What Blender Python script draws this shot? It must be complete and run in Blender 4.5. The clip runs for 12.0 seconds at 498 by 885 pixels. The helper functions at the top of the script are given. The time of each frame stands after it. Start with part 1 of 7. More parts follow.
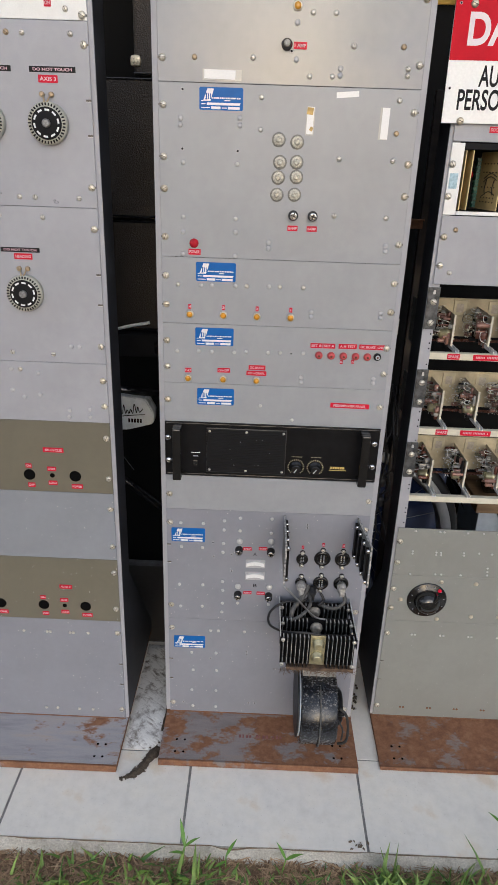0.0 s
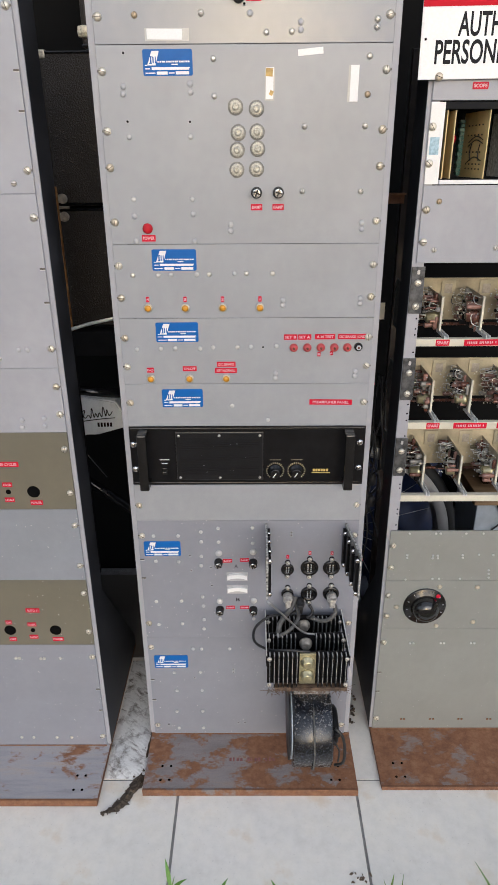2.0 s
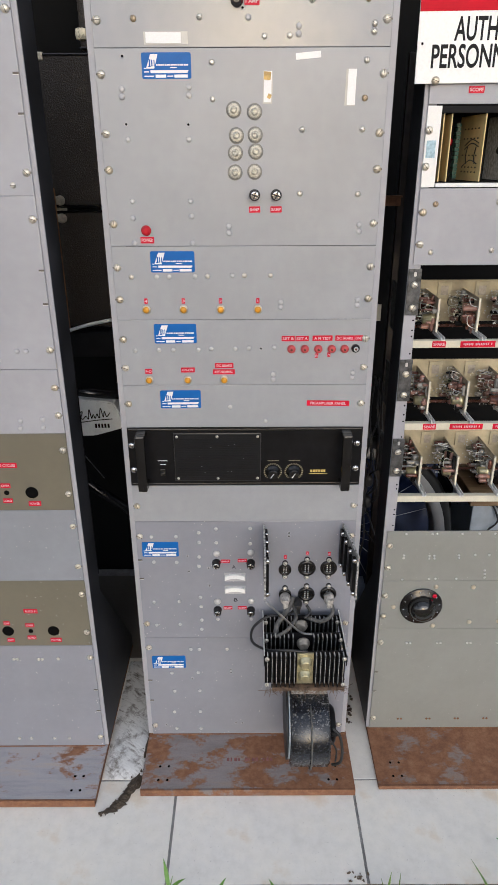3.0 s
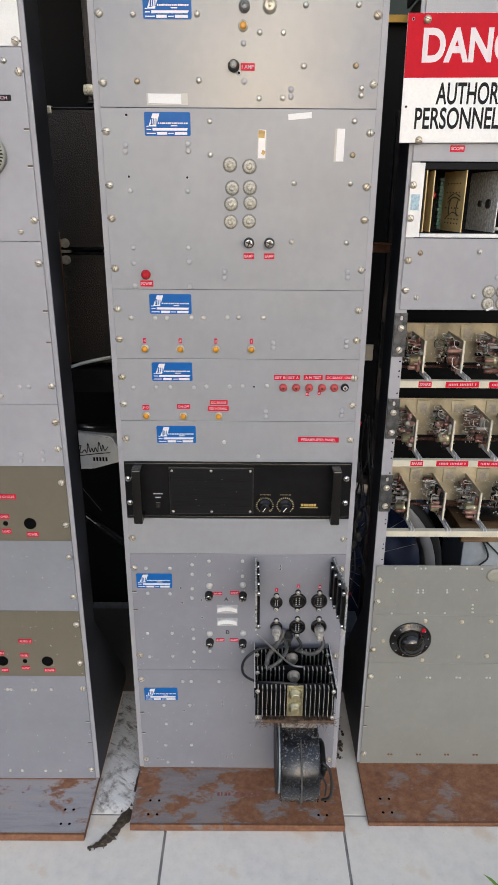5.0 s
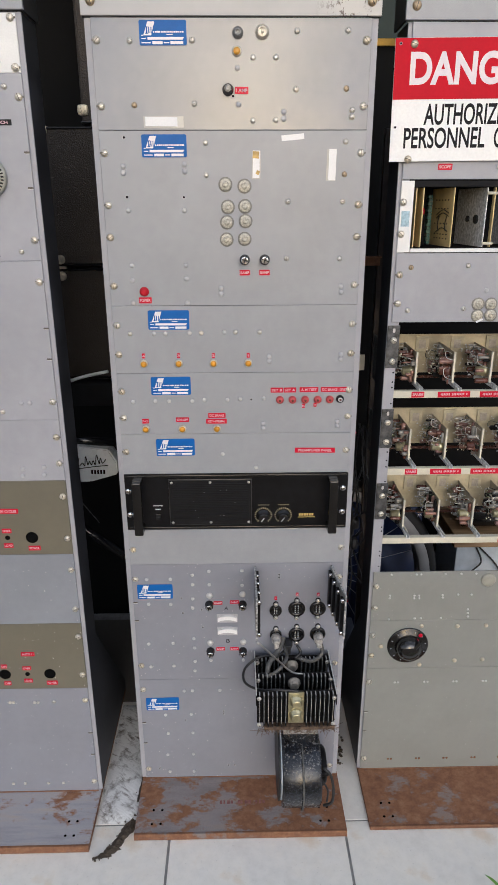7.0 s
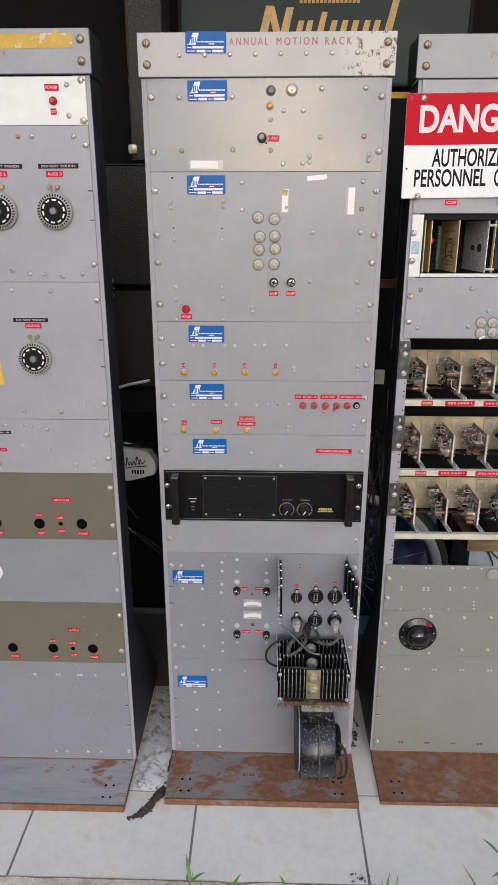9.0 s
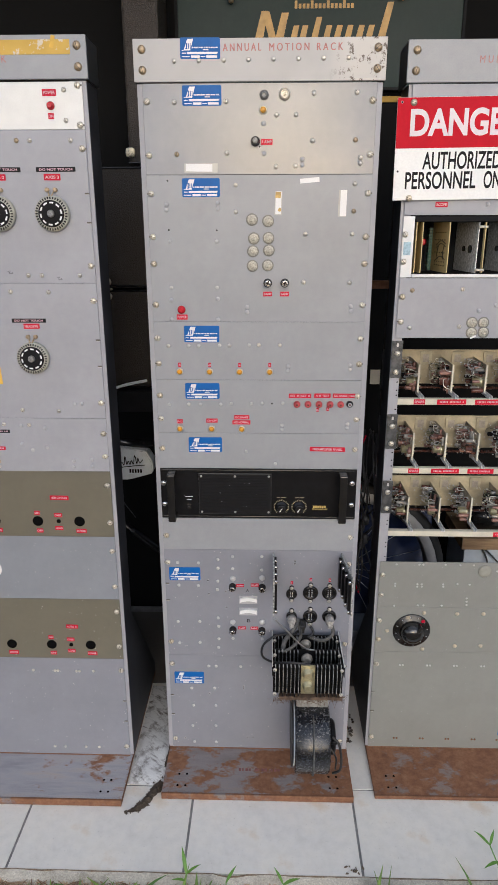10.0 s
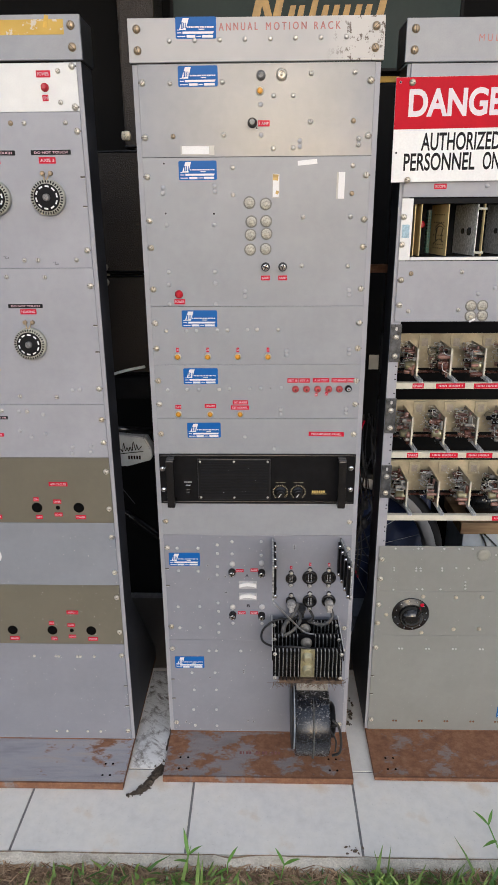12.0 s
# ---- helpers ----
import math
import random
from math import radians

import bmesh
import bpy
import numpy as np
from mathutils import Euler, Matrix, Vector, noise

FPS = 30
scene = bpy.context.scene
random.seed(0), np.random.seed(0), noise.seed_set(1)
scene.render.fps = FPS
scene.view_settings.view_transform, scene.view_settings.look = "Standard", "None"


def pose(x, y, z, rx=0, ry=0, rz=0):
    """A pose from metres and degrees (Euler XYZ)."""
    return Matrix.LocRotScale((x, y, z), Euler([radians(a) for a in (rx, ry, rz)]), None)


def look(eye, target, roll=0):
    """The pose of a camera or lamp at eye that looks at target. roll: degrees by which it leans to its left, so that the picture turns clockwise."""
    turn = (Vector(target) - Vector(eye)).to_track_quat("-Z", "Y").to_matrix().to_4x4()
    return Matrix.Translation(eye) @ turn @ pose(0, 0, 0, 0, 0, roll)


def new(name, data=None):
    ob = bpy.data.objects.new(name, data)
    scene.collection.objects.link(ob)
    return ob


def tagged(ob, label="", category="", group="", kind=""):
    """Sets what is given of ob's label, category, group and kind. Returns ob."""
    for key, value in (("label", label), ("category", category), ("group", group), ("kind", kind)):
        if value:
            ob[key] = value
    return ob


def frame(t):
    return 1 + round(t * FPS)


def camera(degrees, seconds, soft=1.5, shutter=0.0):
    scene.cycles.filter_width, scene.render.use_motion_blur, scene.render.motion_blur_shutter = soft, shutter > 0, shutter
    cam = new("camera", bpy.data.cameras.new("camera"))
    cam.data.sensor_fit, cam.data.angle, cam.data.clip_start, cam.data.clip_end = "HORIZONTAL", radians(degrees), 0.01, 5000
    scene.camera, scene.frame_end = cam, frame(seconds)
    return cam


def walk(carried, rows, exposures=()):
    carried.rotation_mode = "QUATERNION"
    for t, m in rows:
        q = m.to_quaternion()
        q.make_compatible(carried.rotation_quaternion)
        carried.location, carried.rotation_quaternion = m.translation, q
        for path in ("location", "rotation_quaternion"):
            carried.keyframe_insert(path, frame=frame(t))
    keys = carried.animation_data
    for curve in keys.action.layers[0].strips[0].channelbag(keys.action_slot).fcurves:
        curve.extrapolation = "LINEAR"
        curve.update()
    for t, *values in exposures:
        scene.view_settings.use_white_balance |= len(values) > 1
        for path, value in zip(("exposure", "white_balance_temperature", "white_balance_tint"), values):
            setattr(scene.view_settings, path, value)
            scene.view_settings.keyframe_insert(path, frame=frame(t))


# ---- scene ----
cam = camera(41.9, 12.0, soft=1.3)
PATH = [
    (0, (-0.035, -1.352, 1.398), (-0.057, 0.49, 0.618), 2.0),
    (0.1, (-0.027, -1.335, 1.388), (0.022, 0.496, 0.584), 1.92),
    (0.2, (0.016, -1.307, 1.375), (0.058, 0.512, 0.547), 1.43),
    (0.3, (0.033, -1.289, 1.375), (0.021, 0.536, 0.560), 0.55),
    (0.4, (0.059, -1.276, 1.374), (-0.009, 0.551, 0.563), -0.45),
    (0.5, (0.07, -1.261, 1.37), (-0.022, 0.559, 0.546), -0.7),
    (0.7, (0.054, -1.249, 1.375), (-0.029, 0.574, 0.556), -0.85),
    (1, (0.044, -1.227, 1.377), (-0.03, 0.593, 0.55), -0.6),
    (1.5, (0.023, -1.218, 1.378), (-0.014, 0.606, 0.56), -0.5),
    (2, (0.013, -1.219, 1.375), (-0.001, 0.609, 0.564), -0.4),
    (2.5, (0.016, -1.221, 1.378), (0.0, 0.607, 0.566), -0.4),
    (2.7, (0.008, -1.223, 1.377), (0.008, 0.605, 0.567), -0.25),
    (4.3, (0.011, -1.243, 1.383), (0.007, 0.604, 0.617), -0.15),
    (4.5, (0.011, -1.253, 1.386), (0.011, 0.605, 0.646), 0.2),
    (5, (0.02, -1.267, 1.394), (0.024, 0.604, 0.686), 0.4),
    (5.5, (0.02, -1.268, 1.392), (0.021, 0.603, 0.686), 0.2),
    (6, (0.018, -1.271, 1.396), (0.034, 0.601, 0.692), 0.2),
    (6.5, (0.017, -1.28, 1.395), (0.063, 0.593, 0.696), 0.8),
    (6.7, (0.013, -1.279, 1.400), (0.050, 0.595, 0.704), 0.25),
    (8.3, (-0.036, -1.422, 1.432), (-0.002, 0.48, 0.814), -0.9),
    (8.5, (-0.003, -1.429, 1.427), (-0.043, 0.448, 0.739), -1.0),
    (8.7, (-0.004, -1.434, 1.425), (-0.058, 0.434, 0.712), -1.65),
    (9, (0.005, -1.467, 1.428), (-0.046, 0.431, 0.799), -0.0),
    (9.5, (0.014, -1.493, 1.428), (-0.026, 0.415, 0.83), 0.3),
    (10, (0.02, -1.492, 1.427), (-0.034, 0.408, 0.804), -0.1),
    (10.5, (0.01, -1.496, 1.428), (-0.043, 0.404, 0.806), -0.4),
    (11, (0.031, -1.492, 1.425), (-0.015, 0.4, 0.779), -0.5),
    (11.3, (0.035, -1.488, 1.424), (0.042, 0.387, 0.730), -1.05),
    (11.5, (0.008, -1.499, 1.416), (0.035, 0.385, 0.746), -0.6),
    (11.7, (0.023, -1.500, 1.417), (-0.002, 0.393, 0.774), -0.55),
    (12, (0.02, -1.492, 1.42), (-0.03, 0.396, 0.762), -0.4),
]
EXPOSURES = [(0.0, 0.52, 5560.0, 11.0), (0.5, 0.70, 5580.0, 11.0), (2.6, 0.71, 5580.0, 11.0), (4.4, 0.60, 5540.0, 11.0), (8.5, 0.56, 5530.0, 12.0), (12.0, 0.55, 5550.0, 12.0)]
walk(cam, [(t, look(eye, target, roll)) for t, eye, target, roll in PATH], EXPOSURES)

# ---- sky and light ----
SUN_ELEVATION, SUN_TURN = radians(11.5), radians(171)
world = bpy.data.worlds.new("sky")
scene.world = world
world.use_nodes = True
wn = world.node_tree.nodes
wn.clear()
w_out, w_bg, w_sky = wn.new("ShaderNodeOutputWorld"), wn.new("ShaderNodeBackground"), wn.new("ShaderNodeTexSky")
w_sky.sky_type, w_sky.sun_disc = "NISHITA", False
w_sky.sun_elevation, w_sky.sun_rotation = SUN_ELEVATION, SUN_TURN
w_sky.air_density, w_sky.dust_density, w_sky.ozone_density = 1.0, 3.0, 1.0
w_bg.inputs["Strength"].default_value = 0.125
# broken cloud over the blue
w_tc, w_noise, w_ramp, w_mix = wn.new("ShaderNodeTexCoord"), wn.new("ShaderNodeTexNoise"), wn.new("ShaderNodeValToRGB"), wn.new("ShaderNodeMix")
w_noise.inputs["Scale"].default_value, w_noise.inputs["Detail"].default_value = 5.5, 6.0
w_ramp.color_ramp.elements[0].position, w_ramp.color_ramp.elements[1].position = 0.43, 0.58
w_mix.data_type = "RGBA"
w_mix.inputs[7].default_value = (6.2, 5.9, 5.6, 1)
world.node_tree.links.new(w_tc.outputs["Generated"], w_noise.inputs["Vector"])
world.node_tree.links.new(w_noise.outputs[0], w_ramp.inputs[0])
world.node_tree.links.new(w_ramp.outputs[0], w_mix.inputs[0])
world.node_tree.links.new(w_sky.outputs[0], w_mix.inputs[6])
world.node_tree.links.new(w_mix.outputs[2], w_bg.inputs[0])
world.node_tree.links.new(w_bg.outputs[0], w_out.inputs[0])
sun = new("sun", bpy.data.lights.new("sun", "SUN"))
sun.data.energy, sun.data.angle, sun.data.color = 0.95, radians(60), (1.0, 0.93, 0.86)
sun.matrix_world = look((math.sin(SUN_TURN) * 20, math.cos(SUN_TURN) * 20, math.tan(SUN_ELEVATION) * 20), (0, 0, 1))


# ---- materials ----
def shader(name):
    m = bpy.data.materials.new(name)
    m.use_nodes = True
    return m, m.node_tree.nodes, m.node_tree.links, m.node_tree.nodes["Principled BSDF"]


def noise_node(n, l, scale, detail=4.0, rough=0.55, stretch=None):
    tc = n.new("ShaderNodeTexCoord")
    tx = n.new("ShaderNodeTexNoise")
    tx.inputs["Scale"].default_value, tx.inputs["Detail"].default_value, tx.inputs["Roughness"].default_value = scale, detail, rough
    if stretch:
        mp = n.new("ShaderNodeMapping")
        mp.inputs["Scale"].default_value = stretch
        l.new(tc.outputs["Object"], mp.inputs["Vector"])
        l.new(mp.outputs[0], tx.inputs["Vector"])
    else:
        l.new(tc.outputs["Object"], tx.inputs["Vector"])
    return tx


def ramp(n, l, source, stops):
    r = n.new("ShaderNodeValToRGB")
    while len(r.color_ramp.elements) < len(stops):
        r.color_ramp.elements.new(0.5)
    for e, (at, c) in zip(r.color_ramp.elements, stops):
        e.position = at
        e.color = (*c, 1) if len(c) == 3 else c
    l.new(source, r.inputs[0])
    return r.outputs[0]


def blend(n, l, a, b, by, kind="MIX"):
    m = n.new("ShaderNodeMix")
    m.data_type, m.blend_type = "RGBA", kind
    for socket, v in ((m.inputs[6], a), (m.inputs[7], b), (m.inputs[0], by)):
        if isinstance(v, (int, float)):
            socket.default_value = v
        elif isinstance(v, tuple):
            socket.default_value = (*v, 1)
        else:
            l.new(v, socket)
    return m.outputs[2]


def bump(n, l, p, height, strength, distance=0.001):
    b = n.new("ShaderNodeBump")
    b.inputs["Strength"].default_value, b.inputs["Distance"].default_value = strength, distance
    l.new(height, b.inputs["Height"])
    if p.inputs["Normal"].links:
        l.new(p.inputs["Normal"].links[0].from_socket, b.inputs["Normal"])
    l.new(b.outputs[0], p.inputs["Normal"])


def surface(name, colour, rough=0.5, metal=0.0, vary=0.12, scale=30.0, grain=0.0, grain_scale=600.0, spec=0.5):
    """A painted, plastic or metal surface with mottling at two scales and fine relief."""
    m, n, l, p = shader(name)
    lo = tuple(c * (1 - vary) for c in colour)
    hi = tuple(min(c * (1 + vary), 1) for c in colour)
    big = noise_node(n, l, scale)
    fine = noise_node(n, l, scale * 14, 2)
    c = ramp(n, l, big.outputs[0], [(0.3, lo), (0.7, hi)])
    f = ramp(n, l, fine.outputs[0], [(0.3, (0.93,) * 3), (0.7, (1.0,) * 3)])
    l.new(blend(n, l, c, f, 1.0, "MULTIPLY"), p.inputs["Base Color"])
    r = ramp(n, l, big.outputs[0], [(0.3, (max(rough - 0.07, 0.03),) * 3), (0.7, (min(rough + 0.07, 1),) * 3)])
    l.new(r, p.inputs["Roughness"])
    p.inputs["Metallic"].default_value = metal
    p.inputs["Specular IOR Level"].default_value = spec
    if grain:
        g = noise_node(n, l, grain_scale, 3)
        bump(n, l, p, g.outputs[0], grain, 0.0006)
    return m


def rack_paint(name, colour, rough, flecks=0.0, wave=0.1, scuffs=0.0):
    """Old grey machine enamel: mottled, slightly wavy, scuffed, with flecks of spattered pale paint."""
    m, n, l, p = shader(name)
    big = noise_node(n, l, 9, 5)
    mid = noise_node(n, l, 60, 4)
    fine = noise_node(n, l, 900, 2)
    c = ramp(n, l, big.outputs[0], [(0.3, tuple(v * 0.93 for v in colour)), (0.7, tuple(v * 1.06 for v in colour))])
    c = blend(n, l, c, ramp(n, l, mid.outputs[0], [(0.35, (0.95, 0.95, 0.96)), (0.65, (1, 1, 1))]), 1.0, "MULTIPLY")
    c = blend(n, l, c, ramp(n, l, fine.outputs[0], [(0.3, (0.9,) * 3), (0.6, (1.0,) * 3)]), 1.0, "MULTIPLY")
    if flecks:
        tc = n.new("ShaderNodeTexCoord")
        v = n.new("ShaderNodeTexVoronoi")
        v.inputs["Scale"].default_value = 105
        l.new(tc.outputs["Object"], v.inputs["Vector"])
        k = noise_node(n, l, 40, 2)
        spot = ramp(n, l, v.outputs["Distance"], [(0.085, (1, 1, 1)), (0.125, (0, 0, 0))])
        some = ramp(n, l, k.outputs[0], [(0.50, (0, 0, 0)), (0.54, (flecks,) * 3)])
        c = blend(n, l, c, (0.66, 0.65, 0.62), blend(n, l, spot, some, 1.0, "MULTIPLY"))
    if scuffs:
        s = noise_node(n, l, 14, 8, 0.75, (1, 1, 0.25))
        mark = ramp(n, l, s.outputs[0], [(0.62, (0, 0, 0)), (0.7, (scuffs,) * 3)])
        c = blend(n, l, c, tuple(v * 0.6 for v in colour), mark)
    l.new(c, p.inputs["Base Color"])
    l.new(ramp(n, l, mid.outputs[0], [(0.3, (rough - 0.06,) * 3), (0.7, (rough + 0.08,) * 3)]), p.inputs["Roughness"])
    p.inputs["Specular IOR Level"].default_value = 0.5
    bump(n, l, p, big.outputs[0], wave, 0.01)
    bump(n, l, p, fine.outputs[0], 0.12, 0.0003)
    return m


GREY = rack_paint("grey_enamel", (0.318, 0.329, 0.348), 0.34, 0.0, 0.10)
GREY_COOL = rack_paint("bluish_grey_enamel", (0.350, 0.357, 0.388), 0.38, 0.0, 0.10)
GREY_GLOSS = rack_paint("polished_grey_enamel", (0.272, 0.275, 0.290), 0.15, 0.0, 0.10)
GREY_BLUE = rack_paint("blue_grey_enamel", (0.250, 0.265, 0.296), 0.38, 0.6, 0.10)
GREY_FLECK = rack_paint("spattered_grey_enamel", (0.247, 0.254, 0.290), 0.38, 0.8, 0.10)
GREY_WARM = rack_paint("greenish_grey_enamel", (0.252, 0.256, 0.240), 0.40, 0.3, 0.08)
GREY_FRAME = rack_paint("frame_grey_enamel", (0.36, 0.362, 0.392), 0.42, 0.0, 0.05, 0.7)
OLIVE = rack_paint("olive_enamel", (0.150, 0.138, 0.102), 0.42, 0.0, 0.06)
OLIVE_FLECK = rack_paint("spattered_olive_enamel", (0.158, 0.147, 0.110), 0.42, 0.7, 0.06)
WHITE = surface("white_enamel", (0.78, 0.78, 0.76), 0.35, 0, 0.04)
# shade on the rack sides is put into this dark colour
SIDE_SHADE = surface("rack_side_shade", (0.032, 0.033, 0.038), 0.5, 0, 0.6, 14, 0.2, 300, 0.35)
BLACK = surface("black_crackle_metal", (0.007, 0.007, 0.008), 0.42, 0, 0.3, 40, 0.15, 600, 0.14)
BLACK_PLASTIC = surface("black_bakelite", (0.010, 0.010, 0.010), 0.20, 0, 0.2, 30, 0, 600, 0.5)
BLACK_GLOSS = surface("polished_bakelite", (0.012, 0.012, 0.012), 0.12, 0, 0.2, 30, 0, 600, 0.7)
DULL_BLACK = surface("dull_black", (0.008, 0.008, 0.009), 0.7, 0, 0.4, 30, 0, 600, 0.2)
SCREW = surface("dull_nickel", (0.64, 0.60, 0.51), 0.36, 0.5, 0.3, 200)
RIVET = surface("worn_rivet_steel", (0.58, 0.555, 0.50), 0.34, 0.6, 0.3, 200)
SLOT = surface("grimy_slot", (0.10, 0.088, 0.07), 0.6, 0.2, 0.3, 200)
TAN_CAN = surface("dusty_tan_can", (0.36, 0.325, 0.27), 0.5, 0.2, 0.3, 90)
BARE = surface("bare_worn_aluminium", (0.62, 0.62, 0.60), 0.42, 0.35, 0.2, 200)
BRASS = surface("tarnished_brass", (0.56, 0.50, 0.39), 0.38, 0.6, 0.25, 150)
BRASS_PALE = surface("pale_brass", (0.72, 0.64, 0.46), 0.3, 0.3, 0.2, 90)
BRASS_BROWN = surface("browned_brass", (0.40, 0.31, 0.20), 0.42, 0.6, 0.3, 150)
GOLD_PLATE = surface("gold_print", (0.62, 0.46, 0.14), 0.4, 0.0, 0.15)
GOLD_PALE = surface("pale_gold_print", (0.72, 0.62, 0.36), 0.4, 0.0, 0.1)
BRACKET = surface("dark_mottled_steel", (0.085, 0.088, 0.092), 0.45, 0.6, 0.6, 90)
STEEL = surface("brushed_steel", (0.50, 0.50, 0.50), 0.35, 1.0, 0.15)
CHROME = surface("chrome", (0.78, 0.79, 0.8), 0.08, 1.0, 0.05)
WASHER_GREY = surface("dull_washer_metal", (0.47, 0.45, 0.38), 0.40, 0.3, 0.35, 200)
WASHER_RUBBER = surface("clouded_rubber_washer", (0.225, 0.218, 0.195), 0.5, 0, 0.2, 100)
PLUG = surface("painted_rivet_grey", (0.42, 0.42, 0.435), 0.4, 0, 0.1)
PLUG_WORN = surface("worn_rivet", (0.50, 0.50, 0.495), 0.35, 0.2, 0.1)
HOLE = surface("dark_hole", (0.004, 0.004, 0.004), 0.9, 0, 0.1, 30, 0, 600, 0.05)
BLUE = surface("blue_label_foil", (0.014, 0.118, 0.40), 0.38, 0, 0.12, 30, 0, 600, 0.18)
LABEL_WHITE = surface("label_white", (0.80, 0.80, 0.80), 0.4, 0, 0.03)
RED_TAPE = surface("red_embossing_tape", (0.56, 0.004, 0.030), 0.38, 0, 0.12, 60, 0, 600, 0.2)
TAPE_LETTER = surface("pinkish_embossed_letters", (0.66, 0.42, 0.47), 0.5, 0, 0.15, 200)
JACK_RED = surface("faded_red_plastic", (0.42, 0.060, 0.062), 0.35, 0, 0.15, 60)
BLACK_TAPE = surface("black_embossing_tape", (0.012, 0.012, 0.013), 0.35, 0, 0.08, 30, 0, 600, 0.15)
STENCIL_DIM = surface("worn_red_stencil", (0.24, 0.10, 0.09), 0.7, 0, 0.4, 120)
STENCIL = surface("faded_red_stencil", (0.42, 0.17, 0.15), 0.6, 0, 0.3, 120)
SIGN_RED = surface("sign_red", (0.53, 0.007, 0.020), 0.5, 0, 0.08, 15, 0, 600, 0.1)
SIGN_WHITE = surface("sign_white", (0.84, 0.84, 0.83), 0.35, 0, 0.03, 15)
CAP_GREY = surface("greenish_grey_cap", (0.30, 0.295, 0.25), 0.4, 0, 0.1, 60)
SIGN_PINK = surface("sign_faded_white", (0.74, 0.66, 0.70), 0.4, 0, 0.05, 60)
INK = surface("black_ink", (0.014, 0.014, 0.016), 0.55, 0, 0.15, 30, 0, 600, 0.12)
CREAM = surface("cream_paint", (0.60, 0.57, 0.46), 0.45, 0, 0.1, 25)
CREAM_DIRTY = surface("dusty_cream_plate", (0.44, 0.38, 0.25), 0.6, 0, 0.35, 18)
BOARD_CREAM = surface("dusty_cream_frame", (0.42, 0.37, 0.25), 0.55, 0, 0.2, 30)
BOARD = surface("tan_circuit_board", (0.60, 0.46, 0.21), 0.5, 0, 0.18, 35)
BOARD_DUSTY = surface("dusty_cream_card", (0.36, 0.31, 0.225), 0.6, 0, 0.3, 30)
SHIELD = surface("galvanised_shield", (0.66, 0.66, 0.65), 0.45, 0.15, 0.45, 160)
STEEL_DARK = surface("dark_edge_metal", (0.06, 0.06, 0.06), 0.35, 0.7, 0.2)
DUSTY_PLATE = surface("dusty_mottled_plate", (0.16, 0.16, 0.155), 0.6, 0.2, 0.7, 110, 0.4, 300)
BROWN_PART = surface("brown_phenolic", (0.11, 0.045, 0.032), 0.25, 0, 0.3, 90)
PINK_PART = surface("dusty_brown_capacitor", (0.25, 0.135, 0.105), 0.32, 0, 0.25, 90)
GREY_PART = surface("dusty_grey_component", (0.28, 0.27, 0.245), 0.4, 0, 0.3, 90)
GREEN_PART = surface("dusty_green_component", (0.10, 0.12, 0.06), 0.5, 0, 0.3, 90)
WIRE_WHITE = surface("white_wire", (0.68, 0.66, 0.60), 0.45, 0, 0.1)
WIRE_BLACK = surface("black_rubber", (0.016, 0.016, 0.017), 0.5, 0, 0.3, 60)
WIRE_GREY = surface("dusty_cable_grey", (0.075, 0.074, 0.070), 0.6, 0, 0.6, 90)
DUSTY_SHELL = surface("dusty_plug_shell", (0.42, 0.40, 0.37), 0.45, 0.2, 0.5, 150)
WORN_EDGE = surface("worn_bare_edge", (0.34, 0.34, 0.33), 0.45, 0.2, 0.9, 160)
DIAL_RING = surface("grimy_dial_ring", (0.40, 0.40, 0.34), 0.45, 0, 0.2, 90)
HUB_GREY = surface("dull_hub_metal", (0.22, 0.22, 0.215), 0.4, 0.4, 0.4, 300)
PENCIL = surface("pencil_mark", (0.12, 0.12, 0.13), 0.6)
AMBER = surface("amber_lens", (0.54, 0.25, 0.015), 0.18, 0, 0.1)
RED_LENS = surface("red_lens", (0.45, 0.006, 0.014), 0.18, 0, 0.1)
CLEAR_TAPE = surface("yellowed_clear_tape", (0.45, 0.44, 0.42), 0.2, 0, 0.1)
OLD_TAPE = surface("torn_brown_glue", (0.50, 0.34, 0.11), 0.6, 0, 0.5, 60)
YELLOW_TAPE = surface("yellow_masking_tape", (0.66, 0.42, 0.06), 0.6, 0, 0.18, 30)
BLUE_PLASTIC = surface("bright_blue_plastic", (0.03, 0.22, 0.50), 0.35, 0, 0.3, 30)
CLOTH_BLUE = surface("blue_tarpaulin", (0.008, 0.018, 0.062), 0.5, 0, 0.3, 20)
TUB_GREY = surface("grey_blue_plastic", (0.26, 0.29, 0.33), 0.4, 0, 0.1)
BOARD_PALE = surface("pale_blue_board", (0.44, 0.49, 0.54), 0.5, 0, 0.1)
RUBBER = surface("tyre_rubber", (0.014, 0.014, 0.014), 0.6, 0, 0.3)
WHITEWALL = surface("grey_whitewall", (0.42, 0.41, 0.40), 0.5, 0, 0.1)
BIKE_BLACK = surface("black_bicycle_enamel", (0.012, 0.012, 0.014), 0.2, 0, 0.2)
BIKE_PALE = surface("pale_tank_paint", (0.80, 0.83, 0.84), 0.3, 0, 0.05)
CARD_BOX = surface("buff_card", (0.50, 0.46, 0.36), 0.7, 0, 0.1)
# the porch's deep shade is put into this near-black
WALL_DARK = surface("porch_shade_black", (0.005, 0.005, 0.005), 0.85, 0, 0.35, 4, 0.1, 200, 0.15)
SIGN_TEAL = surface("dark_green_glass_sign", (0.020, 0.034, 0.032), 0.45, 0, 0.15, 8, 0, 600, 0.16)
SIGN_GOLD = surface("gilt_lettering", (0.26, 0.165, 0.05), 0.4, 0.3, 0.3, 25)
